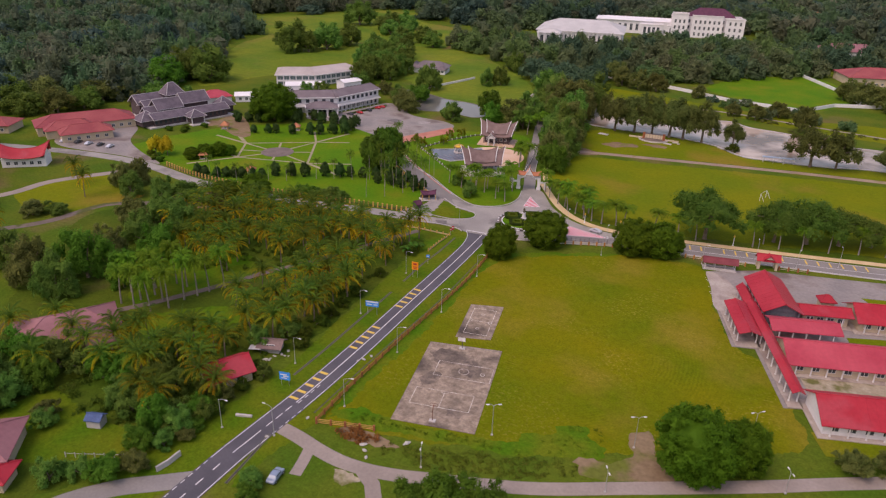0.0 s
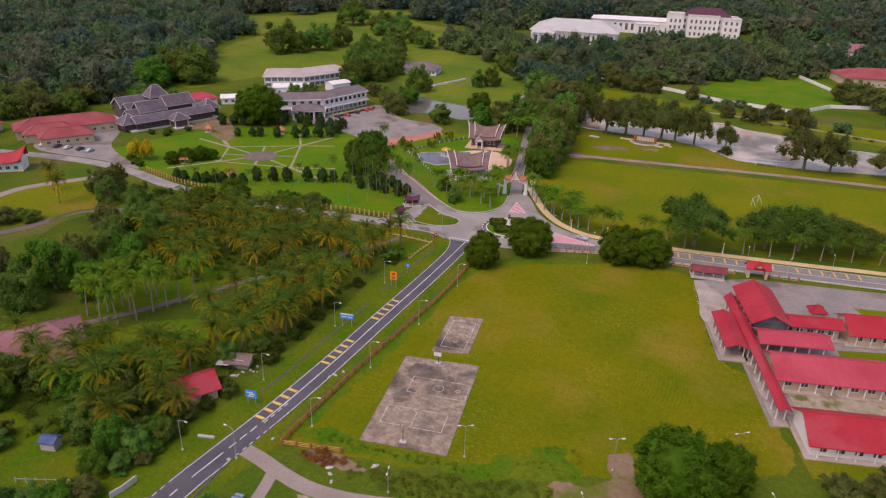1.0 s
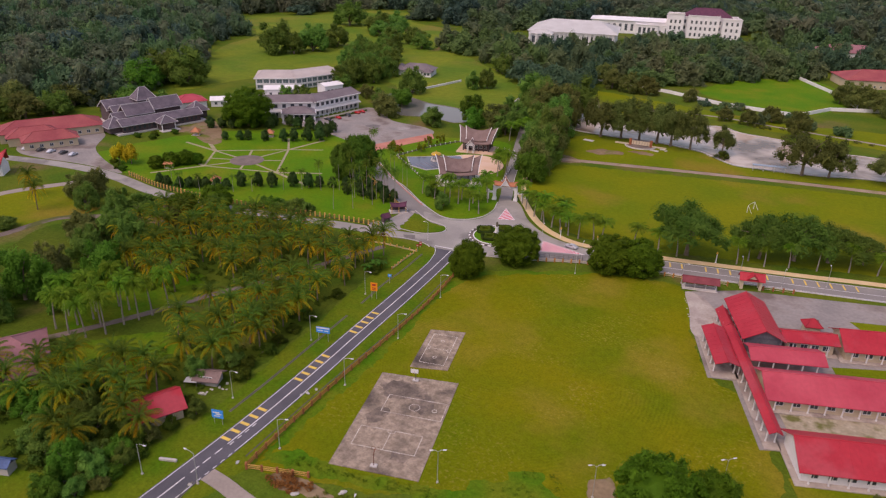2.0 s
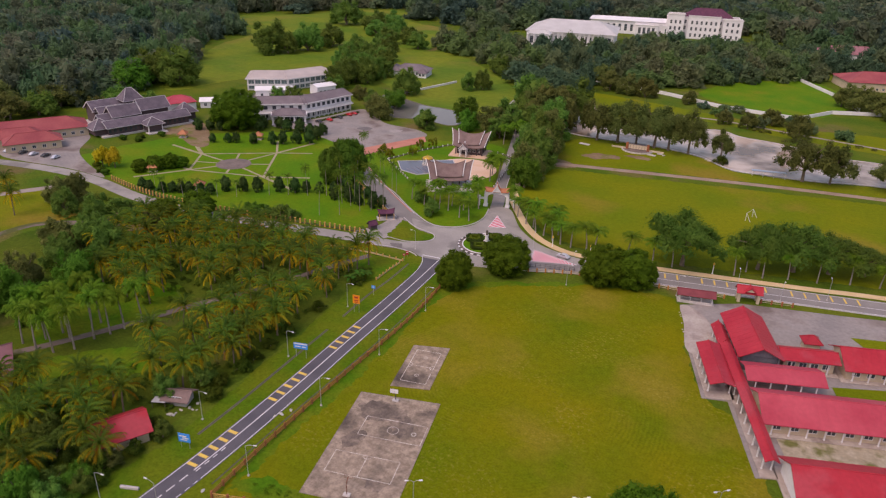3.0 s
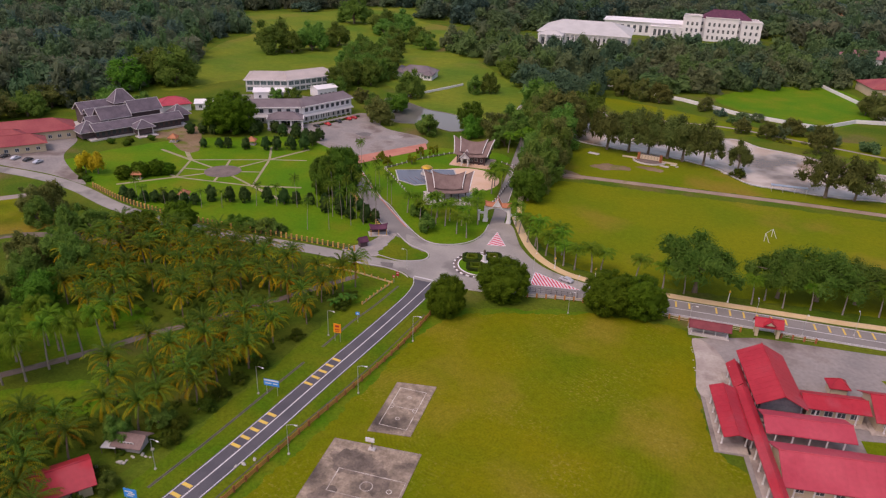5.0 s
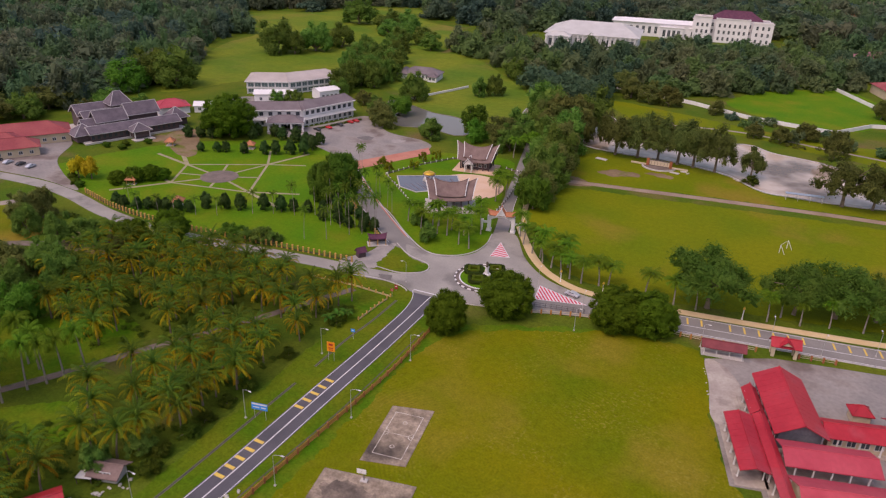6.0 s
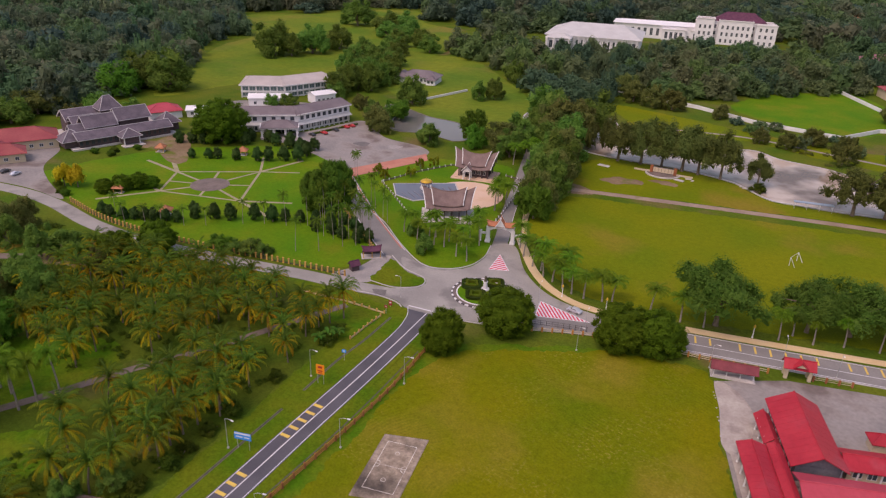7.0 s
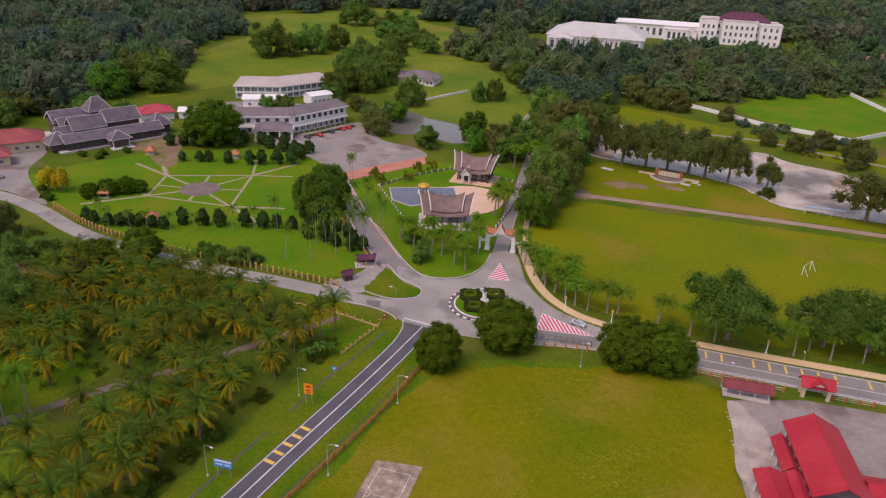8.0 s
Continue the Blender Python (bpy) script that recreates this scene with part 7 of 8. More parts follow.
# ---- woods ----
def wood(name, poly, gap, h, leaf, per, mat, label, seed, avoid=(), keep=0.95, lumps=18, big=0.62):
    """A stand of many crowns, each of its own height, girth and tint."""
    pts = scatter(poly, gap, 0.45, keep, avoid, seed)
    r = np.random.default_rng(seed)
    protos = [crown_points(r, 1.0, 1.0, lumps, per, 0.0, 0.36 if lumps > 15 else 0.44, -0.35) for k in range(5)]
    P, N, Q, T, TQ, C, CQ = [], [], [], [], [], [], []
    for k, (x, y) in enumerate(pts):
        p, nn, tn, _, hq_, htn = protos[k % 5]
        hh = h * r.choice((0.6, 0.85, 1.0, 1.0, 1.25)) * r.uniform(0.85, 1.15)
        rd = gap * big * r.uniform(0.75, 1.3)
        a = r.uniform(0, 6.28)
        c, s_ = math.cos(a), math.sin(a)
        turn = np.array([[c, s_, 0], [-s_, c, 0], [0, 0, 1]])
        size, at = np.array([rd, rd, hh * 0.47]), np.array([x, y, hh * 0.55])
        P.append(p @ turn * size + at)
        N.append(nn @ turn)
        Q.append(hq_ @ turn * size + at)
        tone = min(1.0, max(0.0, 0.5 + 0.9 * noise.noise(Vector((x * 0.018, y * 0.018, seed))) + r.normal(0, 0.22)))
        T.append(np.full(len(p), tone))
        TQ.append(np.full(len(hq_), tone))
        C.append(tn)
        CQ.append(htn)
    P, N, Q = np.concatenate(P), np.concatenate(N), np.concatenate(Q)
    P[:, 2] = np.maximum(P[:, 2], 0.1)
    ob = new(name, leaf_mesh(name, P, N, leaf, mat, 0.55, Q, r, np.concatenate(T + TQ), np.concatenate(C + CQ)))
    return tagged(ob, label, "woodland", "", "stuff")


hall_zone = [(-262, 640), (-150, 650), (-150, 750), (-60, 765), (-50, 830), (-262, 830)]
hall_front = [(-272, 612), (-150, 636), (-150, 690), (-272, 680)]
lawn_zone = [(-255, 425), (-312, 515), (-278, 560), (-190, 494), (-158, 444), (-146, 400), (-185, 372), (-215, 385)]
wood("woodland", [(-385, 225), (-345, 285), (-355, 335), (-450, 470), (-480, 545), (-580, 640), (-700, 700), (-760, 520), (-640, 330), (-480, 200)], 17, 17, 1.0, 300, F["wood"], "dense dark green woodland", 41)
wood("woodland", [(-580, 650), (-535, 715), (-515, 785), (-455, 815), (-395, 735), (-335, 705), (-300, 640), (-285, 640), (-255, 840), (-50, 840), (-20, 740), (120, 760), (160, 1100), (-400, 1150), (-800, 900), (-760, 640)], 25, 21, 1.5, 260, F["wood"], "distant dense woodland with haze blue in its leaves", 42, (hall_zone, hall_front, mauve_house), lumps=20)
wood("woodland", [(-128, 440), (-118, 530), (-82, 512), (-52, 555), (-6, 602), (20, 614), (70, 570), (130, 640), (120, 760), (-20, 740), (-60, 668), (-160, 650), (-260, 635), (-300, 600), (-285, 568), (-262, 562), (-180, 490), (-150, 440)], 16, 15.5, 0.85, 360, F["belt"], "belt of mixed green trees behind the pond", 43, (hall_front, far_house, mauve_house, lawn_zone), 0.88)
wood("woodland", [(-148, 652), (-58, 670), (-24, 742), (-48, 764), (-62, 752), (-146, 736)], 14, 11, 0.9, 260, F["belt"], "trees before the far white halls", 49, keep=0.8)
wood("woodland", [(160, 1100), (-400, 1150), (-800, 900), (-1300, 900), (-1100, 1500), (300, 2000), (500, 1400)], 42, 24, 3.2, 110, F["wood"], "far forest with haze blue in its leaves", 44, lumps=9)
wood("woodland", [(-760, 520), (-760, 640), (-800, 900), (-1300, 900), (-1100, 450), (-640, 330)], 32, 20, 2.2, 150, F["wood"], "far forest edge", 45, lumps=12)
wood("woodland", [(-385, 225), (-480, 200), (-470, 130), (-330, 120), (-260, 100), (-250, 130), (-300, 165), (-345, 190)], 11, 11, 0.65, 260, F["belt"], "dense trees beside the side road", 46, keep=0.8, lumps=20)
wood("woodland", [(45, 515), (80, 420), (160, 420), (160, 640), (120, 640), (75, 545)], 14, 15, 0.85, 280, F["belt"], "dark trees behind the white wall", 47, (far_house,))
wood("woodland", [(-20, 440), (20, 436), (60, 430), (60, 470), (10, 470), (-30, 478), (-75, 490), (-80, 478)], 11, 5, 0.5, 150, F["belt"], "low trees in front of the white wall", 48, keep=0.3, lumps=12, big=0.4)


# the prototypes themselves stand nowhere
for kd in (broad, dark_bush, olive, bright, airy, umbrella, pond_tree, dome, shrub, cone, hedge_bush, yellow_tree, tall_dome, coco, coco_g, royal, areca):
    for ob in kd.protos:
        for o in [*ob.children_recursive, ob]:
            bpy.data.objects.remove(o)


# ---- road markings ----
def mark(parent, line, half, z, mat, name="marking"):
    return part(name, ribbon(bmesh.new(), line, half, z), mat, parent)


def cut(line, a, b):
    """The stretch of a plan line between a and b metres from its start."""
    out, run = [], 0.0
    for p, q in zip(line, line[1:]):
        d = (q - p).length
        for s in (a, b):
            if run <= s <= run + d and d > 0:
                out.append((s, p + (q - p) * ((s - run) / d)))
        if a < run + d < b:
            out.append((run + d, q))
        run += d
    out.sort(key=lambda o: o[0])
    res = []
    for s, p in out:
        if not res or (p - res[-1]).length > 0.02:
            res.append(p)
    return res


def length_of(line):
    return sum((b - a).length for a, b in zip(line, line[1:]))


def dist_at_y(line, y):
    run = 0.0
    for p, q in zip(line, line[1:]):
        if p.y <= y <= q.y:
            return run + (q - p).length * (y - p.y) / (q.y - p.y)
        run += (q - p).length
    return run


LM = length_of(main_line)
west_edge, east_edge = shifted(main_line, 2.75), shifted(main_line, -2.75)
mark(road_main, cut(west_edge, dist_at_y(main_line, 76), LM - 17), 0.085, 0.072, M["white_line"], "edge_line")
mark(road_main, spline(V2((-89.25, 188.2), (-89.9, 194.5), (-91.4, 200.4), (-93.7, 204.4)), 1.0), 0.085, 0.072, M["white_line"], "edge_line")
mark(road_main, cut(east_edge, dist_at_y(main_line, 97), LM - 1), 0.085, 0.072, M["white_line"], "edge_line")
mark(road_main, cut(east_edge, 100, dist_at_y(main_line, 86)), 0.085, 0.072, M["white_line"], "edge_line")
for k in range(5):
    s = dist_at_y(main_line, 87.2) + k * 2.0
    mark(road_main, cut(east_edge, s, s + 1.1), 0.085, 0.072, M["white_line"], "edge_dash")
for k in range(7):
    s = dist_at_y(main_line, 62) + k * 2.0
    mark(road_main, cut(west_edge, s, s + 1.1), 0.085, 0.072, M["white_line"], "edge_dash")
mark(road_main, cut(main_line, dist_at_y(main_line, 98), LM - 1.5), 0.12, 0.072, M["white_line"], "centre_line")
mark(road_main, cut(main_line, dist_at_y(main_line, 79), dist_at_y(main_line, 87)), 0.11, 0.072, M["white_line"], "centre_line")
for a in (60, 64.5, 69, 73.5, 88.5, 91.5, 94.5):
    s = dist_at_y(main_line, a)
    mark(road_main, cut(main_line, s, s + 2.0), 0.11, 0.072, M["white_line"], "centre_dash")
for k in range(4):
    s = dist_at_y(main_line, 98) + k * 2.2
    mark(road_main, cut(shifted(main_line, -0.55), s, s + 1.2), 0.1, 0.072, M["white_line"], "centre_dash")
for g0 in (98.7, 122.3, 146.0):
    for k in range(5):
        s = dist_at_y(main_line, g0 + k * 2.75)
        a, b = cut(shifted(main_line, 2.6), s, s + 0.8), cut(shifted(main_line, 0.4), s, s + 0.8)
        bm = bmesh.new()
        bm.faces.new([bm.verts.new((p.x, p.y, 0.072)) for p in (a[0], b[0], b[-1], a[-1])])
        part("rumble_bar", bm, M["yellow_line"], road_main)
mark(road_main, V2((-93.8, 204.9), (-84.6, 205.8)), 0.2, 0.078, M["white_line"], "give_way_line")
# chevron areas
def chevrons(pts, n, parent):
    """A triangle painted in red with white bars across it."""
    a, b, c = V2(*pts)
    bm = sheet([a, b, c], 0.078)
    part("red_triangle", bm, M["red_line"], parent)
    across = (b - a).normalized().lerp((c - a).normalized(), 0.5).normalized()
    tilt = Vector((across.x * 0.8 - across.y * 0.6, across.x * 0.6 + across.y * 0.8))
    ends = [tilt.dot(p - a) for p in (a, b, c)]
    lo, hi = min(ends), max(ends)
    for k in range(n):
        s0, s1 = lo + (hi - lo) * (k + 0.1) / n, lo + (hi - lo) * (k + 0.55) / n
        poly = [a, b, c]
        for lim, sg in ((s0, 1), (s1, -1)):
            out = []
            for p, q in zip(poly, poly[1:] + poly[:1]):
                dp, dq = sg * (tilt.dot(p - a) - lim), sg * (tilt.dot(q - a) - lim)
                if dp >= 0:
                    out.append(p)
                if dp * dq < 0:
                    out.append(p.lerp(q, dp / (dp - dq)))
            poly = out
            if len(poly) < 3:
                break
        if len(poly) >= 3:
            bm = bmesh.new()
            bm.faces.new([bm.verts.new((p.x, p.y, 0.084)) for p in poly])
            part("white_bar", bm, M["white_line"], parent)
    for p, q in ((a, b), (b, c), (c, a)):
        mark(parent, [p, q], 0.1, 0.088, M["white_line"], "border_line")


tri = thing("chevron_marking", pose(0, 0, 0), "red and white striped traffic island marking", "road marking", "chevron markings")
chevrons([(-86.8, 248.4), (-85.2, 237.0), (-79.6, 239.4)], 9, tri)
tri2 = thing("chevron_marking", pose(0, 0, 0), "red and white striped traffic island marking", "road marking", "chevron markings")
chevrons([(-48.5, 223.2), (-64.1, 227.0), (-62.3, 218.6)], 15, tri2)
east_n, east_s = shifted(east_line, 4.1), shifted(east_line, -4.1)
mark(road_east, cut(east_s, 22, 330), 0.1, 0.06, M["white_line"], "edge_line")
mark(road_east, cut(east_n, 22, 330), 0.1, 0.06, M["white_line"], "edge_line")
mark(road_east, cut(shifted(east_line, -0.6), 30, 330), 0.1, 0.06, M["white_line"], "centre_line")
for k in range(20):
    s = 34 + k * 3.6
    if k % 7 == 5:
        continue
    a, b = cut(shifted(east_line, 3.7), s, s + 0.5), cut(shifted(east_line, 0.3), s, s + 0.5)
    bm = bmesh.new()
    bm.faces.new([bm.verts.new((p.x, p.y, 0.06)) for p in (a[0], b[0], b[-1], a[-1])])
    part("rumble_bar", bm, M["yellow_line"], road_east)
for ln, off, a, b, mt, par, z in ((nw_line, 3.7, 8, 90, "white_line", road_nw, 0.07), (nw_line, -3.6, 20, 96, "white_line", road_nw, 0.07), (north_line, -2.4, 30, 80, "white_line", road_north, 0.075)):
    mark(par, cut(shifted(ln, off), a, min(b, length_of(ln) - 1)), 0.09, z, M[mt], "edge_line")
red_edge = cut(shifted(nw_line, -3.3), 22, 92)
mark(road_nw, red_edge, 0.35, 0.066, M["red_paving"], "red_edge_strip")
# ---- sports courts ----
def court_lines(parent, m, L, W, z, mid=True, circles=()):
    w = 0.065
    segs = [((-L / 2, -W / 2), (L / 2, -W / 2)), ((-L / 2, W / 2), (L / 2, W / 2)), ((-L / 2, -W / 2), (-L / 2, W / 2)), ((L / 2, -W / 2), (L / 2, W / 2))]
    if mid:
        segs.append(((0, -W / 2), (0, W / 2)))
    for a, b in segs:
        p, q = m @ Vector((*a, 0)), m @ Vector((*b, 0))
        mark(parent, [p.to_2d(), q.to_2d()], w, z, M["faded_line"], "court_line")
    for cx, cy, r_, a0, a1 in circles:
        pts = []
        for k in range(13):
            a = math.radians(a0 + (a1 - a0) * k / 12)
            pts.append((m @ Vector((cx + r_ * math.cos(a), cy + r_ * math.sin(a), 0))).to_2d())
        mark(parent, pts, 0.06, z, M["faded_line"], "court_arc")


slab_small = structure("pavement_small_court", sheet(V2((-69.6, 157.3), (-61, 160.4), (-57.2, 142.8), (-65.8, 139.8)), 0.12, 0.12), M["concrete"], "small weathered concrete takraw court", "sports court")
court_lines(slab_small, pose(-63.4, 150.0, 0, 0, 0, 102.2), 13.4, 6.1, 0.124, True, ((3.8, 0, 0.45, 0, 360), (-3.8, 0, 0.45, 0, 360), (0, 3.05, 0.9, -90, -270 + 180), (0, 3.05, 0.9, 180, 360), (0, -3.05, 0.9, 0, 180)))
slab_big = structure("pavement_large_court", sheet(V2((-70.2, 134.6), (-52.6, 139.4), (-45.2, 107.4), (-63.0, 103.2)), 0.12, 0.12), M["concrete"], "large stained concrete sports court", "sports court")
court_lines(slab_big, pose(-56.6, 114.6, 0, 0, 0, 13), 13.4, 6.1, 0.134, True, ((0, 3.05, 0.9, 180, 360),))
court_lines(slab_big, pose(-57.0, 126.6, 0, 0, 0, 13), 13.4, 6.1, 0.134, False, ((0, 0, 1.2, 0, 360), (4.5, 0, 0.5, 0, 360)))
for pts in ([(-67.4, 130), (-66.2, 132.8), (-62.1, 134.2), (-57, 133), (-53.6, 130), (-54.4, 125.4), (-57.4, 126.4), (-59.5, 128.6), (-63.3, 126.6)], [(-64.6, 119.4), (-63.9, 123), (-61.6, 124), (-61, 120.6), (-62.6, 117.6)], [(-53.5, 112), (-51, 113), (-50.3, 110.6), (-52.6, 109.8)]):
    line = [p + Vector((noise.noise((p.x * 0.7, p.y * 0.7, 2)), noise.noise((p.y * 0.7, p.x * 0.7, 9)))) * 1.3 for p in spline(V2(*pts), 0.35, True)]
    part("stain", sheet(line, 0.127), M["concrete_stained"], slab_big, "dark mould stain on the concrete")


def hoop(x, y, yaw, label, board):
    ob = thing("basketball_post", pose(x, y, 0, 0, 0, yaw), label, "basketball post", "court posts")
    part("foot", one_box((-0.7, -0.5, 0), (0.7, 0.5, 0.35), 0.05), M["concrete_pale"], ob)
    part("pole", tube(bmesh.new(), [(0, 0, 0.3), (0, 0, 2.7), (0, 0.5, 3.3), (0, 1.2, 3.45)], 0.09, 7), M["rust"] if not board else M["iron"], ob)
    if board:
        part("backboard", one_box((-0.9, 1.15, 2.9), (0.9, 1.2, 3.95)), M["trim_white"], ob)
    else:
        part("backboard_frame", tube(bmesh.new(), [(-0.8, 1.2, 3.1), (0.8, 1.2, 3.1), (0.8, 1.2, 3.8), (-0.8, 1.2, 3.8), (-0.8, 1.2, 3.1)], 0.04, 5), M["rust"], ob)
    part("rim", tube(bmesh.new(), [(0.23 * math.cos(a), 1.45 + 0.23 * math.sin(a), 3.05) for a in np.linspace(0, 2 * math.pi, 13)], 0.02, 5, False), M["rust"], ob)


hoop(-54.9, 106.9, 15, "rusty basketball post without a board on the court's edge", False)
hoop(-61.8, 135.6, 195, "basketball post with a white board beside the court", True)

# ---- fences ----
def rail_fence(name, line, gap, post_h, rails, label, post_mat, rail_mat, post_w=0.16, cap=False, group=""):
    ob = thing(name, pose(0, 0, 0), label, "fence", group)
    pts = along(line, gap)
    pm_ = bpy.data.meshes.new("post")
    bm = bmesh.new()
    box(bm, (-post_w, -post_w, 0), (post_w, post_w, post_h))
    if cap:
        box(bm, (-post_w * 1.35, -post_w * 1.35, post_h), (post_w * 1.35, post_w * 1.35, post_h + 0.12))
        box(bm, (-post_w * 1.3, -post_w * 1.3, 0), (post_w * 1.3, post_w * 1.3, 0.3))
    bm.to_mesh(pm_)
    bm.free()
    pm_.materials.append(post_mat)
    for x, y, a in pts:
        child("post", pm_, ob, "", pose(x, y, 0, 0, 0, a))
    for (x0, y0, _), (x1, y1, _) in zip(pts, pts[1:]):
        a = math.degrees(math.atan2(y1 - y0, x1 - x0))
        d = math.hypot(x1 - x0, y1 - y0)
        for z, hh in rails:
            key = (name, round(d, 1), hh)
            if key not in win_cache:
                me = bpy.data.meshes.new("rail")
                bb = box(bmesh.new(), (post_w, -0.04, -hh / 2), (round(d, 1) - post_w, 0.04, hh / 2))
                bb.to_mesh(me)
                bb.free()
                me.materials.append(rail_mat)
                win_cache[key] = me
            child("rail", win_cache[key], ob, "", pose(x0, y0, z, 0, 0, a))
    return ob


fence_line = spline(V2((-76, 94.6), (-76.6, 104), (-76.9, 115), (-77.1, 131), (-76.7, 157), (-76.9, 171), (-78.4, 189)), 3)
rail_fence("field_fence", fence_line, 3.1, 1.5, ((0.4, 0.26), (0.8, 0.26), (1.2, 0.26)), "weathered orange timber fence along the playing field", M["post_red"], M["timber_fence"], 0.16)
rail_fence("field_fence", V2((-75.8, 94.4), (-69, 96.7), (-63, 98.6)), 3.1, 1.4, ((0.35, 0.14), (0.75, 0.14), (1.15, 0.14)), "yellowish timber fence end by the scrub", M["post_red"], M["pillar_ochre"], 0.2)
rail_fence("school_fence", spline(V2((-60, 211), (-46, 216.6), (-32, 219.6), (-17, 221.5), (-2, 224.2)), 3), 2.6, 1.4, ((0.5, 0.13), (1.0, 0.13)), "low fence with orange pillars and pale rails", M["timber_fence"], M["cream_wall"], 0.22)
rail_fence("school_fence", V2((5.2, 226.2), (14, 228.4)), 2.8, 1.4, ((0.5, 0.08), (1.0, 0.08)), "low fence with orange pillars and pale rails by the school gate", M["post_red"], M["cream_wall"], 0.22)
gf = spline(V2((-119, 209.8), (-134, 207.6), (-149, 204.8), (-165, 201.8), (-190, 199), (-213, 199), (-236, 203.2)), 3)
rail_fence("road_railing", V2((-63.5, 213.6), (-54, 216.6), (-46.5, 218.6)), 1.5, 1.5, ((0.25, 0.05), (0.85, 0.05), (1.45, 0.05)), "thin dark iron railing at the road's edge", M["iron"], M["iron"], 0.05)
rail_fence("garden_fence", gf, 1.9, 1.7, ((0.3, 0.25), (0.8, 0.06), (1.3, 0.06)), "ochre pillars with dark iron rails round the garden", M["pillar_ochre"], M["iron"], 0.2, True)
rail_fence("garden_fence", spline(V2((-122.5, 229.2), (-132, 237), (-147, 248.5), (-158, 258), (-174, 274)), 3), 1.9, 1.7, ((0.3, 0.25), (0.8, 0.06), (1.3, 0.06)), "ochre pillars with dark iron rails along the car park road", M["pillar_ochre"], M["iron"], 0.2, True)
rail_fence("orchard_fence", V2((-97.0, 182.7), (-97.1, 190.9), (-96.9, 197.4)), 1.9, 1.0, ((0.25, 0.5),), "low sand-coloured wall with ochre posts at the orchard's corner", M["pillar_ochre"], M["footway"], 0.16)
rail_fence("orchard_fence", V2((-96.9, 197.7), (-102, 197.6), (-108.5, 197.6), (-124.4, 195.4)), 2.4, 1.0, ((0.25, 0.5),), "low sand-coloured wall with ochre posts beside the side road", M["pillar_ochre"], M["footway"], 0.16)
lawn("lawn_orchard_corner", [(-97.5, 183), (-97.5, 197), (-108, 197), (-124, 195), (-123, 192), (-110, 190), (-103, 184)], 0.0365, M["grass_lush"], "green grass inside the corner wall", True, 2)
lawn("lawn_side_road", [(-128, 200), (-112, 202.6), (-104, 203), (-95.5, 200), (-96, 198.2), (-108, 198.2), (-124, 196)], 0.041, M["grass_verge"], "green verge between the side road and a low wall", True, 2)
rail_fence("pavilion_wall", V2((-156, 284), (-144, 274), (-128.5, 260.5)), 3.0, 0.75, ((0.3, 0.55),), "low grey wall with white square piers", M["white_wall"], M["brown_paving"], 0.15, True)
rail_fence("pavilion_wall", V2((-156, 285), (-151, 303), (-143, 320), (-138, 322)), 3.0, 0.75, ((0.3, 0.55),), "low grey wall with white square piers", M["white_wall"], M["brown_paving"], 0.15, True)
rail_fence("pavilion_wall", V2((-118, 320), (-110.5, 318), (-104, 296), (-101, 280), (-100, 272)), 3.0, 0.75, ((0.3, 0.55),), "low grey wall with white square piers", M["white_wall"], M["brown_paving"], 0.15, True)
rail_fence("yard_fence", V2((-112, 62.5), (-106, 65.5), (-100.5, 68.4)), 1.9, 1.2, ((0.9, 0.05),), "pale yard posts beside the house", M["grey_wall"], M["steel"], 0.07)

# ---- ditches: dark concrete channels with raised lips ----
for nm, ln in (("trim_ditch_west", spline(V2((-91.0, 106), (-91.2, 118.5), (-91.8, 132.3), (-92.3, 142.8), (-92.7, 152.6)), 3)), ("trim_ditch_corner", spline(V2((-93.1, 160), (-94, 173.5), (-93.8, 184), (-94.4, 197)), 3)), ("trim_ditch_east", spline(V2((-78.4, 97), (-78.7, 123.5), (-78.3, 148), (-78.6, 165), (-79.8, 187)), 3)), ("trim_ditch_yard", spline(V2((-80, 72), (-81, 80), (-82, 87)), 3))):
    ch = structure(nm, ribbon(bmesh.new(), ln, 0.14, 0.045), M["iron"], "dark open roadside drain", "ditch")
    for s in (-0.26, 0.26) if nm != "trim_ditch_east" else ():
        part("lip", ribbon(bmesh.new(), shifted(ln, s), 0.05, 0.0, 0.09), M["drain"], ch)

# ---- lamps and signs ----
def lamp(x, y, yaw, h=8.0, arm=1.6, label="grey street lamp on a steel pole", heads=1):
    ob = thing("street_lamp", pose(x, y, 0, 0, 0, yaw), label, "street lamp", "street lamps")
    part("foot", one_box((-0.2, -0.2, 0), (0.2, 0.2, 0.3), 0.03), M["concrete_pale"], ob)
    part("pole", tube(bmesh.new(), [(0, 0, 0.2), (0, 0, h * 0.6), (0, 0, h)], [0.075, 0.055, 0.04], 8), M["steel"], ob)
    for k in range(heads):
        s = 1 if k == 0 else -1
        part("arm", tube(bmesh.new(), [(0, 0, h - 0.1), (s * arm * 0.5, 0, h + 0.25), (s * arm, 0, h + 0.3)], 0.035, 6), M["steel"], ob)
        hd = part("lamp_head", one_box((min(s * arm, s * (arm + 0.7)), -0.12, h + 0.22), (max(s * arm, s * (arm + 0.7)), 0.12, h + 0.36), 0.05), M["trim_white"], ob)
        part("lens", one_box((min(s * (arm + 0.1), s * (arm + 0.62)), -0.09, h + 0.19), (max(s * (arm + 0.1), s * (arm + 0.62)), 0.09, h + 0.215)), M["lamp_glass"], hd)
    return ob


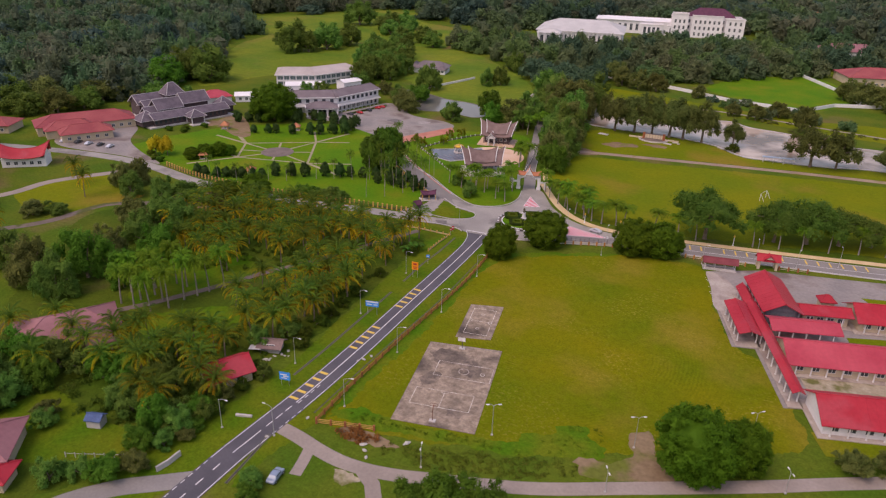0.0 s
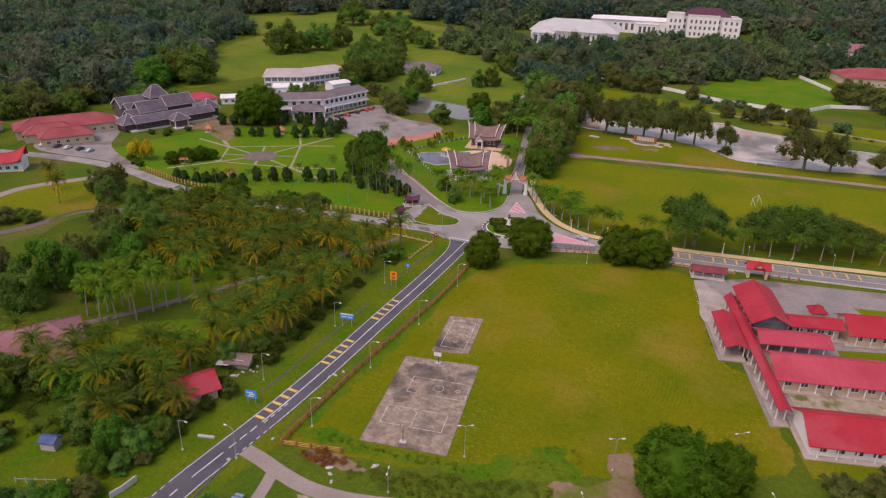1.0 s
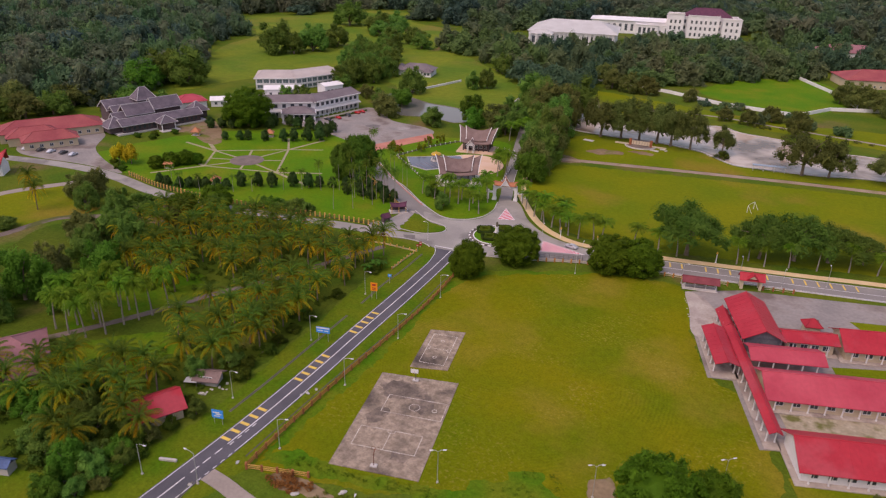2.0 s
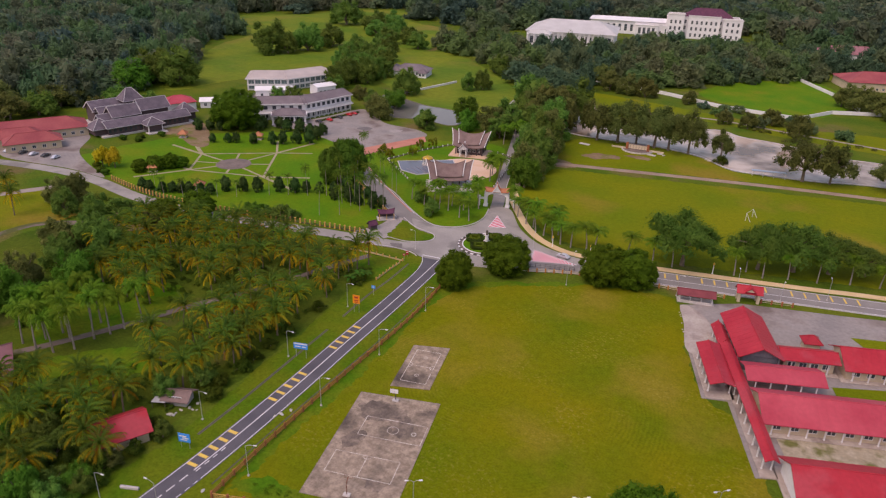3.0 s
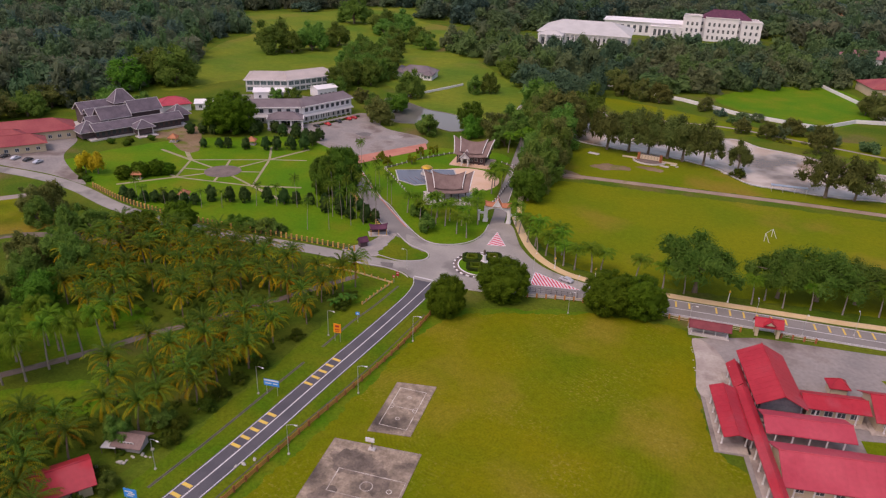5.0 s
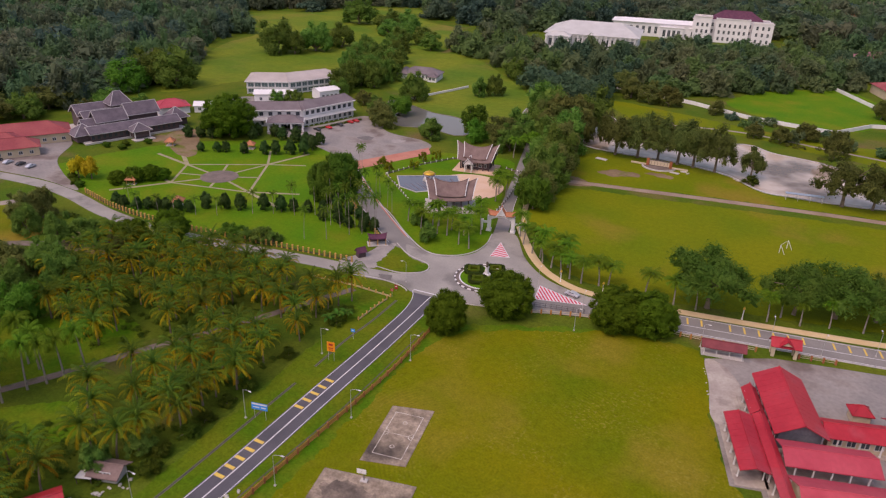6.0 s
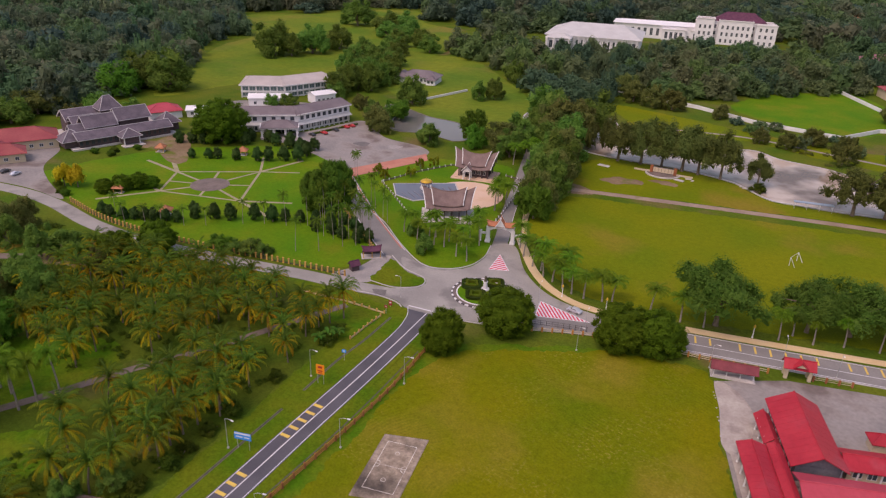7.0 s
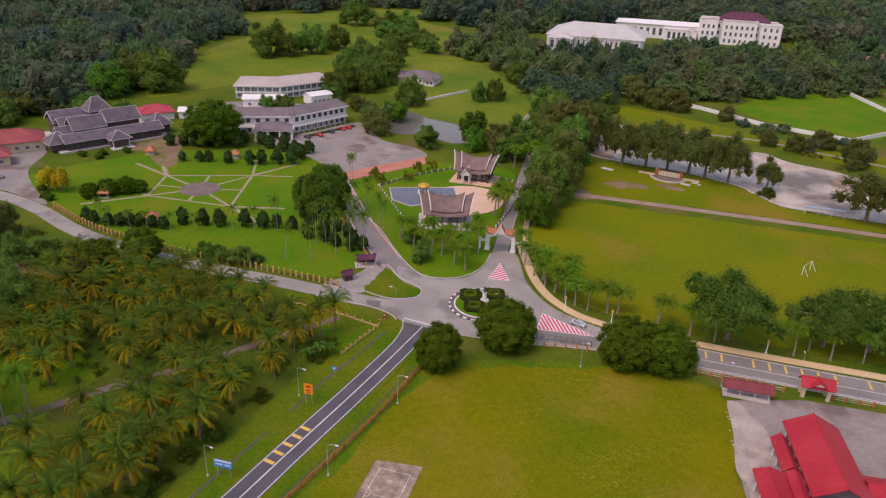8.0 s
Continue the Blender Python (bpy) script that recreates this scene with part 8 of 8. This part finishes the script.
for x, y, yaw in ((-74, 102, 20), (-75, 126.1, 15), (-74.8, 149.3, 15), (-75.6, 174, 10), (-93.7, 110, 0), (-95.1, 165.1, 0), (-92, 83.8, 5), (-81, 87, 180), (-93.4, 137.7, 0)):
    lamp(x, y, yaw, 7.2)
for x, y, yaw in ((-42, 109, 30), (-15, 119.5, 30), (6, 133, 40)):
    lamp(x, y, yaw, 7.5, 0.9, "tall thin floodlight mast at the field's edge", 2)
for x, y, yaw in ((-16.8, 104.3, 120), (13.3, 120.6, 120), (-50.2, 93.4, 110)):
    lamp(x, y, yaw, 5.0, 0.6, "short grey lamp post beside the lane", 2)
for x, y, yaw in ((-47, 208.5, 0), (-48, 217.5, 90), (-17, 218.5, 0), (-64, 225, 90), (-2, 231, 100), (22, 238, 100), (-98, 207.5, 200), (10, 230.5, 280)):
    lamp(x, y, yaw, 6.5, 0.9, "slim grey pole with a small lamp", 1)
for x, y, yaw in ((-84.5, 262, 0), (-60, 232.7, 0), (-47, 232.2, 0), (-10, 239, 0)):
    ob = thing("post_lamp", pose(x, y, 0.1), "ornamental white post lamp with a gold top", "lamp", "post lamps")
    part("pole", tube(bmesh.new(), [(0, 0, 0), (0, 0, 0.5), (0, 0, 3.0)], [0.3, 0.14, 0.1], 8), M["trim_white"], ob)
    part("globe", tube(bmesh.new(), [(0, 0, 3.0), (0, 0, 3.2), (0, 0, 3.5), (0, 0, 3.9)], [0.12, 0.35, 0.3, 0.04], 10), M["gold"], ob)


def sign(x, y, yaw, w, h, z, mat, label, bars, legs=2, name="road_sign", bar_mat="trim_white"):
    ob = thing(name, pose(x, y, 0, 0, 0, yaw), label, "sign", "road signs")
    for s in ((-1, 1) if legs == 2 else (0,)):
        part("leg", tube(bmesh.new(), [(s * w * 0.35, 0.06, 0), (s * w * 0.35, 0.06, z + h)], 0.05, 6), M["steel"], ob)
    panel = part("panel", one_box((-w / 2, -0.04, z), (w / 2, 0.0, z + h), 0.01), M[mat], ob)
    for bx, bz, bw, bh in bars:
        part("bar", one_box((bx * w - bw * w / 2, -0.055, z + bz * h), (bx * w + bw * w / 2, -0.041, z + (bz + bh) * h)), M[bar_mat], panel)
    return ob


sign(-90, 101.8, 15, 2.6, 2.1, 1.6, "sign_blue", "blue direction sign on two steel legs", ((-0.1, 0.62, 0.6, 0.12), (0.1, 0.42, 0.5, 0.12), (-0.05, 0.2, 0.5, 0.1)))
sign(-90.5, 139, 15, 3.6, 1.7, 2.4, "sign_blue", "blue and white board sign on steel legs", ((0, 0.72, 0.94, 0.2), (-0.2, 0.3, 0.4, 0.14), (0.25, 0.3, 0.3, 0.14)))
sign(-91.4, 164.0, 15, 2.0, 2.6, 2.6, "sign_orange", "orange warning sign on two steel legs", ((0, 0.62, 0.5, 0.2), (0, 0.3, 0.6, 0.1), (0, 0.12, 0.5, 0.08)), bar_mat="roof_red")
sign(-92.6, 174.3, 15, 1.1, 0.9, 2.2, "sign_blue", "small blue round-about sign", ((0, 0.35, 0.4, 0.3),), 1)
sign(-97.5, 201.5, 20, 0.9, 1.4, 0.6, "roof_red", "small red and white notice at the corner", ((0, 0.5, 0.6, 0.2),), 1)
sign(-96.6, 198, 20, 0.8, 0.8, 1.8, "roof_red", "small red round traffic sign", ((0, 0.4, 0.6, 0.2),), 1)
board = thing("notice_board", pose(-90.6, 88.8, 0, 0, 0, 20), "low grey concrete kerb block lying in the verge", "concrete block")
part("block", one_box((-1.8, -0.25, 0), (1.8, 0.25, 0.55), 0.06), M["concrete_pale"], board)
for x, y, L in ((-100, 78, 5.0), (-102.5, 75, 3.0)):
    gg = thing("guard_rail", pose(x, y, 0, 0, 0, 40), "grey steel guard rail beside the drive", "guard rail")
    part("beam", one_box((-L / 2, -0.05, 0.45), (L / 2, 0.05, 0.8), 0.03), M["steel"], gg)
    for s in (-0.8, 0, 0.8):
        part("post", one_box((s * L / 2 - 0.06, 0.05, 0), (s * L / 2 + 0.06, 0.17, 0.75)), M["steel"], gg)

# ---- roundabout garden ----
st = bmesh.new()
tube(st, [(0, 0, 0.3), (0, 0, 0.7), (0, 0, 0.71), (0, 0, 2.6), (0, 0, 2.61), (0, 0, 2.9)], [1.3, 1.2, 0.75, 0.5, 0.7, 0.7], 8)
tube(st, [(0, 0, 2.9), (0, 0, 3.6), (0, 0, 4.2), (0, 0, 4.6)], [0.45, 0.35, 0.42, 0.12], 8)
for f in st.faces:
    f.material_index = 1 if f.calc_center_median().z > 2.91 else 0
stat = part("statue", st, [M["trim_white"], M["statue_dark"]], None, "", pose(-80.2, 224.4, 0))
tagged(stat, "dark statue on a white stone pedestal in the roundabout", "statue")
def hedge_band(parent, m, half, corner, w, h, mat, seed):
    """A closed clipped hedge on a rounded square: a solid body under a coat of leaves."""
    ring = []
    for q in range(4):
        for k in range(6):
            a = math.pi / 2 * (q + k / 5)
            ca, sa = math.cos(a), math.sin(a)
            ox, oy = ((1, 1), (-1, 1), (-1, -1), (1, -1))[q]
            ring.append(Vector((ox * (half - corner) + corner * ca, oy * (half - corner) + corner * sa)))
    bm = bmesh.new()
    loop = ring + ring[:1]
    ribbon(bm, loop, w * 0.42, 0.0, h * 0.92)
    part("hedge_body", bm, mat, parent, "", m)
    r = np.random.default_rng(seed)
    n = int(260 * half * (w + 2 * h) / 2)
    j = r.integers(0, len(ring), n)
    f = r.random(n)[:, None]
    pts = np.array([tuple(p) for p in loop])
    base = pts[j] * (1 - f) + pts[j + 1] * f
    d = pts[j + 1] - pts[j]
    nrm = np.stack([-d[:, 1], d[:, 0]], 1)
    nrm /= np.maximum(np.linalg.norm(nrm, axis=1, keepdims=True), 1e-6)
    u = r.uniform(-1, 1, n)
    off = np.clip(u * 1.9, -1, 1)
    z = np.where(np.abs(u) > 0.53, r.uniform(0.05, 1.0, n), 1.0) * h + r.normal(0, 0.04, n)
    p = np.stack([base[:, 0] + nrm[:, 0] * off * w / 2, base[:, 1] + nrm[:, 1] * off * w / 2, np.maximum(z, 0.05)], 1)
    side = np.where(np.abs(u) > 0.53, np.sign(u), 0.0)
    nn = np.stack([nrm[:, 0] * side, nrm[:, 1] * side, np.where(side == 0, 1.0, 0.25)], 1) + r.normal(0, 0.3, (n, 3))
    child("hedge_leaves", leaf_mesh("hedge_leaves", p, nn, 0.16, mat, 0.6, r=r, clump=r.random(n)), parent, "", m)


for k, (cx, cy, size) in enumerate(((-84.6, 224.6, 2.5), (-79.2, 228.6, 2.4), (-80.8, 219.6, 2.4), (-75.2, 222.6, 2.3))):
    hb = thing("box_hedge", pose(cx, cy, 0.3, 0, 0, 27), "clipped double-ringed box hedge on the roundabout lawn", "hedge", "roundabout hedges")
    hedge_band(hb, I4, size, 1.3, 1.0, 0.8, F["box_dark"], 300 + k)
    hedge_band(hb, I4, size - 1.05, 0.5, 0.8, 0.95, F["box_light"], 320 + k)

# low planting before the offices
r_bed = np.random.default_rng(91)
pb = np.stack([r_bed.uniform(-15, 15, 1500), r_bed.uniform(-0.8, 0.8, 1500), r_bed.uniform(0.1, 0.9, 1500)], 1)
bed = new("planter_bed", leaf_mesh("planter_bed", pb, np.stack([r_bed.normal(0, 0.6, 1500), r_bed.normal(0, 0.6, 1500), np.ones(1500)], 1), 0.3, F["scrub"], 0.6, r=r_bed))
bed.matrix_basis = pose(-231.5, 322.5, 0) @ wing_r @ pose(15, -9.2, 0)
tagged(bed, "bed of low green shrubs before the offices", "flower bed", "", "stuff")

# ---- garden paths and follies ----
hub = [(-231, 247), (-204, 266), (-187, 237), (-219, 228)]
GC = (-209, 243.5)
paths = thing("pavement_garden_paths", pose(0, 0, 0), "pale concrete paths of the formal garden", "path", "", "structure")
for a, b in [(0, 1), (1, 2), (2, 3), (3, 0)]:
    mark(paths, V2(hub[a], hub[b]), 0.5, 0.034, M["concrete_path"], "path")
for k, hp in enumerate(hub):
    mark(paths, V2(GC, hp), 0.55, 0.038, M["concrete_path"], "path")
    d = (Vector(hp) - Vector(GC)).normalized()
    mark(paths, V2(hp, Vector(hp) + d * 22), 0.75, 0.036, M["concrete_path"], "path")
for a, b in [(0, 1), (1, 2), (2, 3), (3, 0)]:
    mid = (Vector(hub[a]) + Vector(hub[b])) / 2
    mark(paths, V2(GC, mid), 0.5, 0.042, M["concrete_path"], "path")
mark(paths, V2(hub[1], (-216, 281)), 0.5, 0.044, M["concrete_path"], "path")
mark(paths, V2(hub[1], (-190, 274)), 0.5, 0.046, M["concrete_path"], "path")
mark(paths, V2(hub[0], (-252, 262)), 0.9, 0.048, M["concrete_path"], "path")
mark(paths, V2(hub[3], (-240, 232)), 0.7, 0.046, M["concrete_path"], "path")
mark(paths, V2(hub[2], (-170, 246)), 0.7, 0.046, M["concrete_path"], "path")
structure("pavement_garden_circle", sheet(ring_pts(*GC, 7.4, 40), 0.1, 0.1), M["brown_paving"], "round dark paved circle in the middle of the garden", "plaza")
for x, y in ((-230, 219), (-198, 213), (-258, 262), (-226, 279)):
    fo = thing("garden_hut", pose(x, y, 0, 0, 0, 30), "small garden hut with a terracotta pyramid roof", "garden hut", "garden huts")
    add_posts(fo, I4, [(sx * 1.5, sy * 1.5) for sx in (-1, 1) for sy in (-1, 1)], 2.2, 0.12, M["pillar_ochre"])
    add_slab(fo, I4, 3.6, 3.6, 0, 0.2, M["concrete_pale"])
    add_hip(fo, I4, 3.4, 3.4, 2.2, 3.6, M["roof_terracotta"], 0.4, 0.1)

# ---- old hut and scrap beside the cottage ----
hut = house(-102.5, 112.2, 20, 4.6, 3.4, 2.0, 2.9, "roof_brown", "small old hut with a rusty brown roof", False, "grey_wall", name="hut")
lean_to = thing("scrap_sheet", pose(-105, 109.2, 0, 0, 0, 24), "grey metal sheets leaning on short posts", "scrap")
part("sheet_metal", one_box((-1.5, -1.1, 1.5), (1.5, 1.1, 1.56), 0.01), M["roof_pale_grey"], lean_to)
for x in (-1.4, 1.4):
    for y in (-1.0, 1.0):
        part("post", one_box((x - 0.05, y - 0.05, 0), (x + 0.05, y + 0.05, 1.5)), M["timber_dark"], lean_to)
scrap_r = random.Random(12)
for k in range(16):
    bm = bmesh.new()
    w = scrap_r.uniform(0.25, 0.6)
    bmesh.ops.create_cube(bm, size=1.0, matrix=Matrix.Diagonal((w * 1.4, w, w * 0.5, 1)))
    for v in bm.verts:
        v.co += Vector((scrap_r.uniform(-0.1, 0.1), scrap_r.uniform(-0.1, 0.1), scrap_r.uniform(-0.04, 0.04)))
    bmesh.ops.bevel(bm, geom=bm.edges[:], offset=0.04, segments=1, affect="EDGES")
    u = scrap_r.random()
    tagged(part("scrap", bm, M["white_plastic"], None, "", pose(-103 + 5.5 * u + scrap_r.uniform(-1.2, 1.2), 103.5 + 9.5 * u + scrap_r.uniform(-1, 1), w * 0.25, 0, 0, scrap_r.uniform(0, 360))), "pale broken scrap lying in the weeds", "scrap", "scrap heap")

# ---- football goal ----
for gx, gy, yaw in ((-5.3, 295, 72),):
    ob = thing("football_goal", pose(gx, gy, 0, 0, 0, yaw), "slender white football goal frame on the parade lawn", "football goal")
    for s in (-1, 1):
        part("post", tube(bmesh.new(), [(s * 2.9, 0, 0), (s * 2.9, 0, 3.0)], 0.09, 6), M["trim_white"], ob)
        part("stay", tube(bmesh.new(), [(s * 2.9, 0, 3.0), (s * 2.9, -1.8, 0)], 0.07, 6), M["trim_white"], ob)
    part("crossbar", tube(bmesh.new(), [(-2.9, 0, 3.0), (2.9, 0, 3.0)], 0.05, 6), M["trim_white"], ob)

# ---- cars ----
def car(x, y, yaw, paint, label):
    ob = thing("car", pose(x, y, 0.07, 0, 0, yaw), label, "car", "cars")
    bm = bmesh.new()
    prof = [(-2.1, 0.35), (-2.15, 0.75), (-1.9, 0.92), (-1.45, 1.0), (-0.9, 1.42), (0.45, 1.45), (1.1, 1.0), (1.95, 0.85), (2.15, 0.6), (2.1, 0.35)]
    L_ = [bm.verts.new((px, -0.85 if pz < 1.1 else -0.68, pz)) for px, pz in prof]
    R_ = [bm.verts.new((px, 0.85 if pz < 1.1 else 0.68, pz)) for px, pz in prof]
    n = len(prof)
    for i in range(n):
        bm.faces.new((L_[i], L_[(i + 1) % n], R_[(i + 1) % n], R_[i]))
    bm.faces.new(L_[::-1])
    bm.faces.new(R_)
    bmesh.ops.recalc_face_normals(bm, faces=bm.faces[:])
    bmesh.ops.bevel(bm, geom=bm.edges[:], offset=0.05, segments=1, affect="EDGES")
    body = part("body", bm, M[paint], ob)
    for y_ in (-0.79, 0.79):
        part("side_window", one_box((-0.85, y_ - 0.02, 1.05), (0.7, y_ + 0.02, 1.32)), M["glass"], body)
    part("windscreen", sheet(V2((0.55, -0.62), (1.08, -0.75), (1.08, 0.75), (0.55, 0.62)), 0), M["glass"], body, "", Matrix.Identity(4))
    ws = body.children[-1]
    for v in ws.data.vertices:
        v.co.z = 1.42 if v.co.x < 0.8 else 1.05
    for wx in (-1.3, 1.3):
        for wy in (-0.8, 0.8):
            w = part("wheel", tube(bmesh.new(), [(wx, wy - 0.1, 0.31), (wx, wy + 0.1, 0.31)], 0.31, 12), M["rubber"], ob)
            part("rim", tube(bmesh.new(), [(wx, wy - 0.11, 0.31), (wx, wy + 0.11, 0.31)], 0.19, 10), M["steel"], w)
    return ob


for x, y, yaw, p, lb in ((-221, 320, 165, "car_dark", "dark parked car before the offices"), (-218.5, 326, 165, "car_red", "red parked car before the offices"), (-217.5, 333.5, 165, "car_dark", "dark parked car before the offices"), (-216.5, 341, 170, "car_red", "red parked car before the offices"), (-215.5, 344.5, 170, "car_red", "red parked van before the offices"), (-72.8, 77.6, 100, "car_blue", "silver-blue car parked in a yard"), (-303, 204, 100, "car_silver", "silver car parked on the forecourt"), (-296, 206, 100, "car_dark", "dark car parked on the forecourt"), (-290, 207, 100, "car_silver", "silver car parked on the forecourt"), (-284, 208.5, 100, "car_dark", "dark car parked on the forecourt"), (-278, 209, 100, "car_silver", "pale car parked on the forecourt"), (-54, 226.3, 170, "car_silver", "silver car on the east road")):
    car(x, y, yaw, p, lb)

# ---- litter and small stones ----
r_ = random.Random(4)
for k in range(16):
    x, y = -14.6 + k * 0.42, 212.5 - k * 1.55
    if r_.random() < 0.35:
        continue
    s = r_.uniform(0.14, 0.26)
    y += r_.uniform(-0.6, 0.6)
    bm = bmesh.new()
    bmesh.ops.create_icosphere(bm, subdivisions=1, radius=s, matrix=Matrix.Diagonal((1, 1, 0.6, 1)))
    for v in bm.verts:
        v.co *= r_.uniform(0.8, 1.15)
    tagged(part("edge_stone", bm, M["concrete_pale"], None, "", pose(x - 0.5, y, 0.1, 0, 0, r_.uniform(0, 360))), "white painted stone at the field's edge", "stone", "edge stones")
for x, y, s in ((-80.5, 119.5, 0.7), (-79.6, 121.5, 0.6), (-81.3, 118.2, 0.5), (-63.5, 93.6, 0.9), (-62.4, 92.2, 0.7), (-61, 90.6, 0.6), (-82, 86, 0.6), (-78.5, 94.8, 0.6), (-56, 98.2, 1.0)):
    bm = bmesh.new()
    bmesh.ops.create_icosphere(bm, subdivisions=2, radius=s * 0.65, matrix=Matrix.Diagonal((1.4, 0.8, 0.35, 1)))
    for v in bm.verts:
        v.co *= r_.uniform(0.75, 1.2)
    tagged(part("rubble", bm, M["white_plastic"], None, "", pose(x, y, 0.15, 0, 0, r_.uniform(0, 360))), "pale lump of rubble in the grass", "rubble", "rubble")
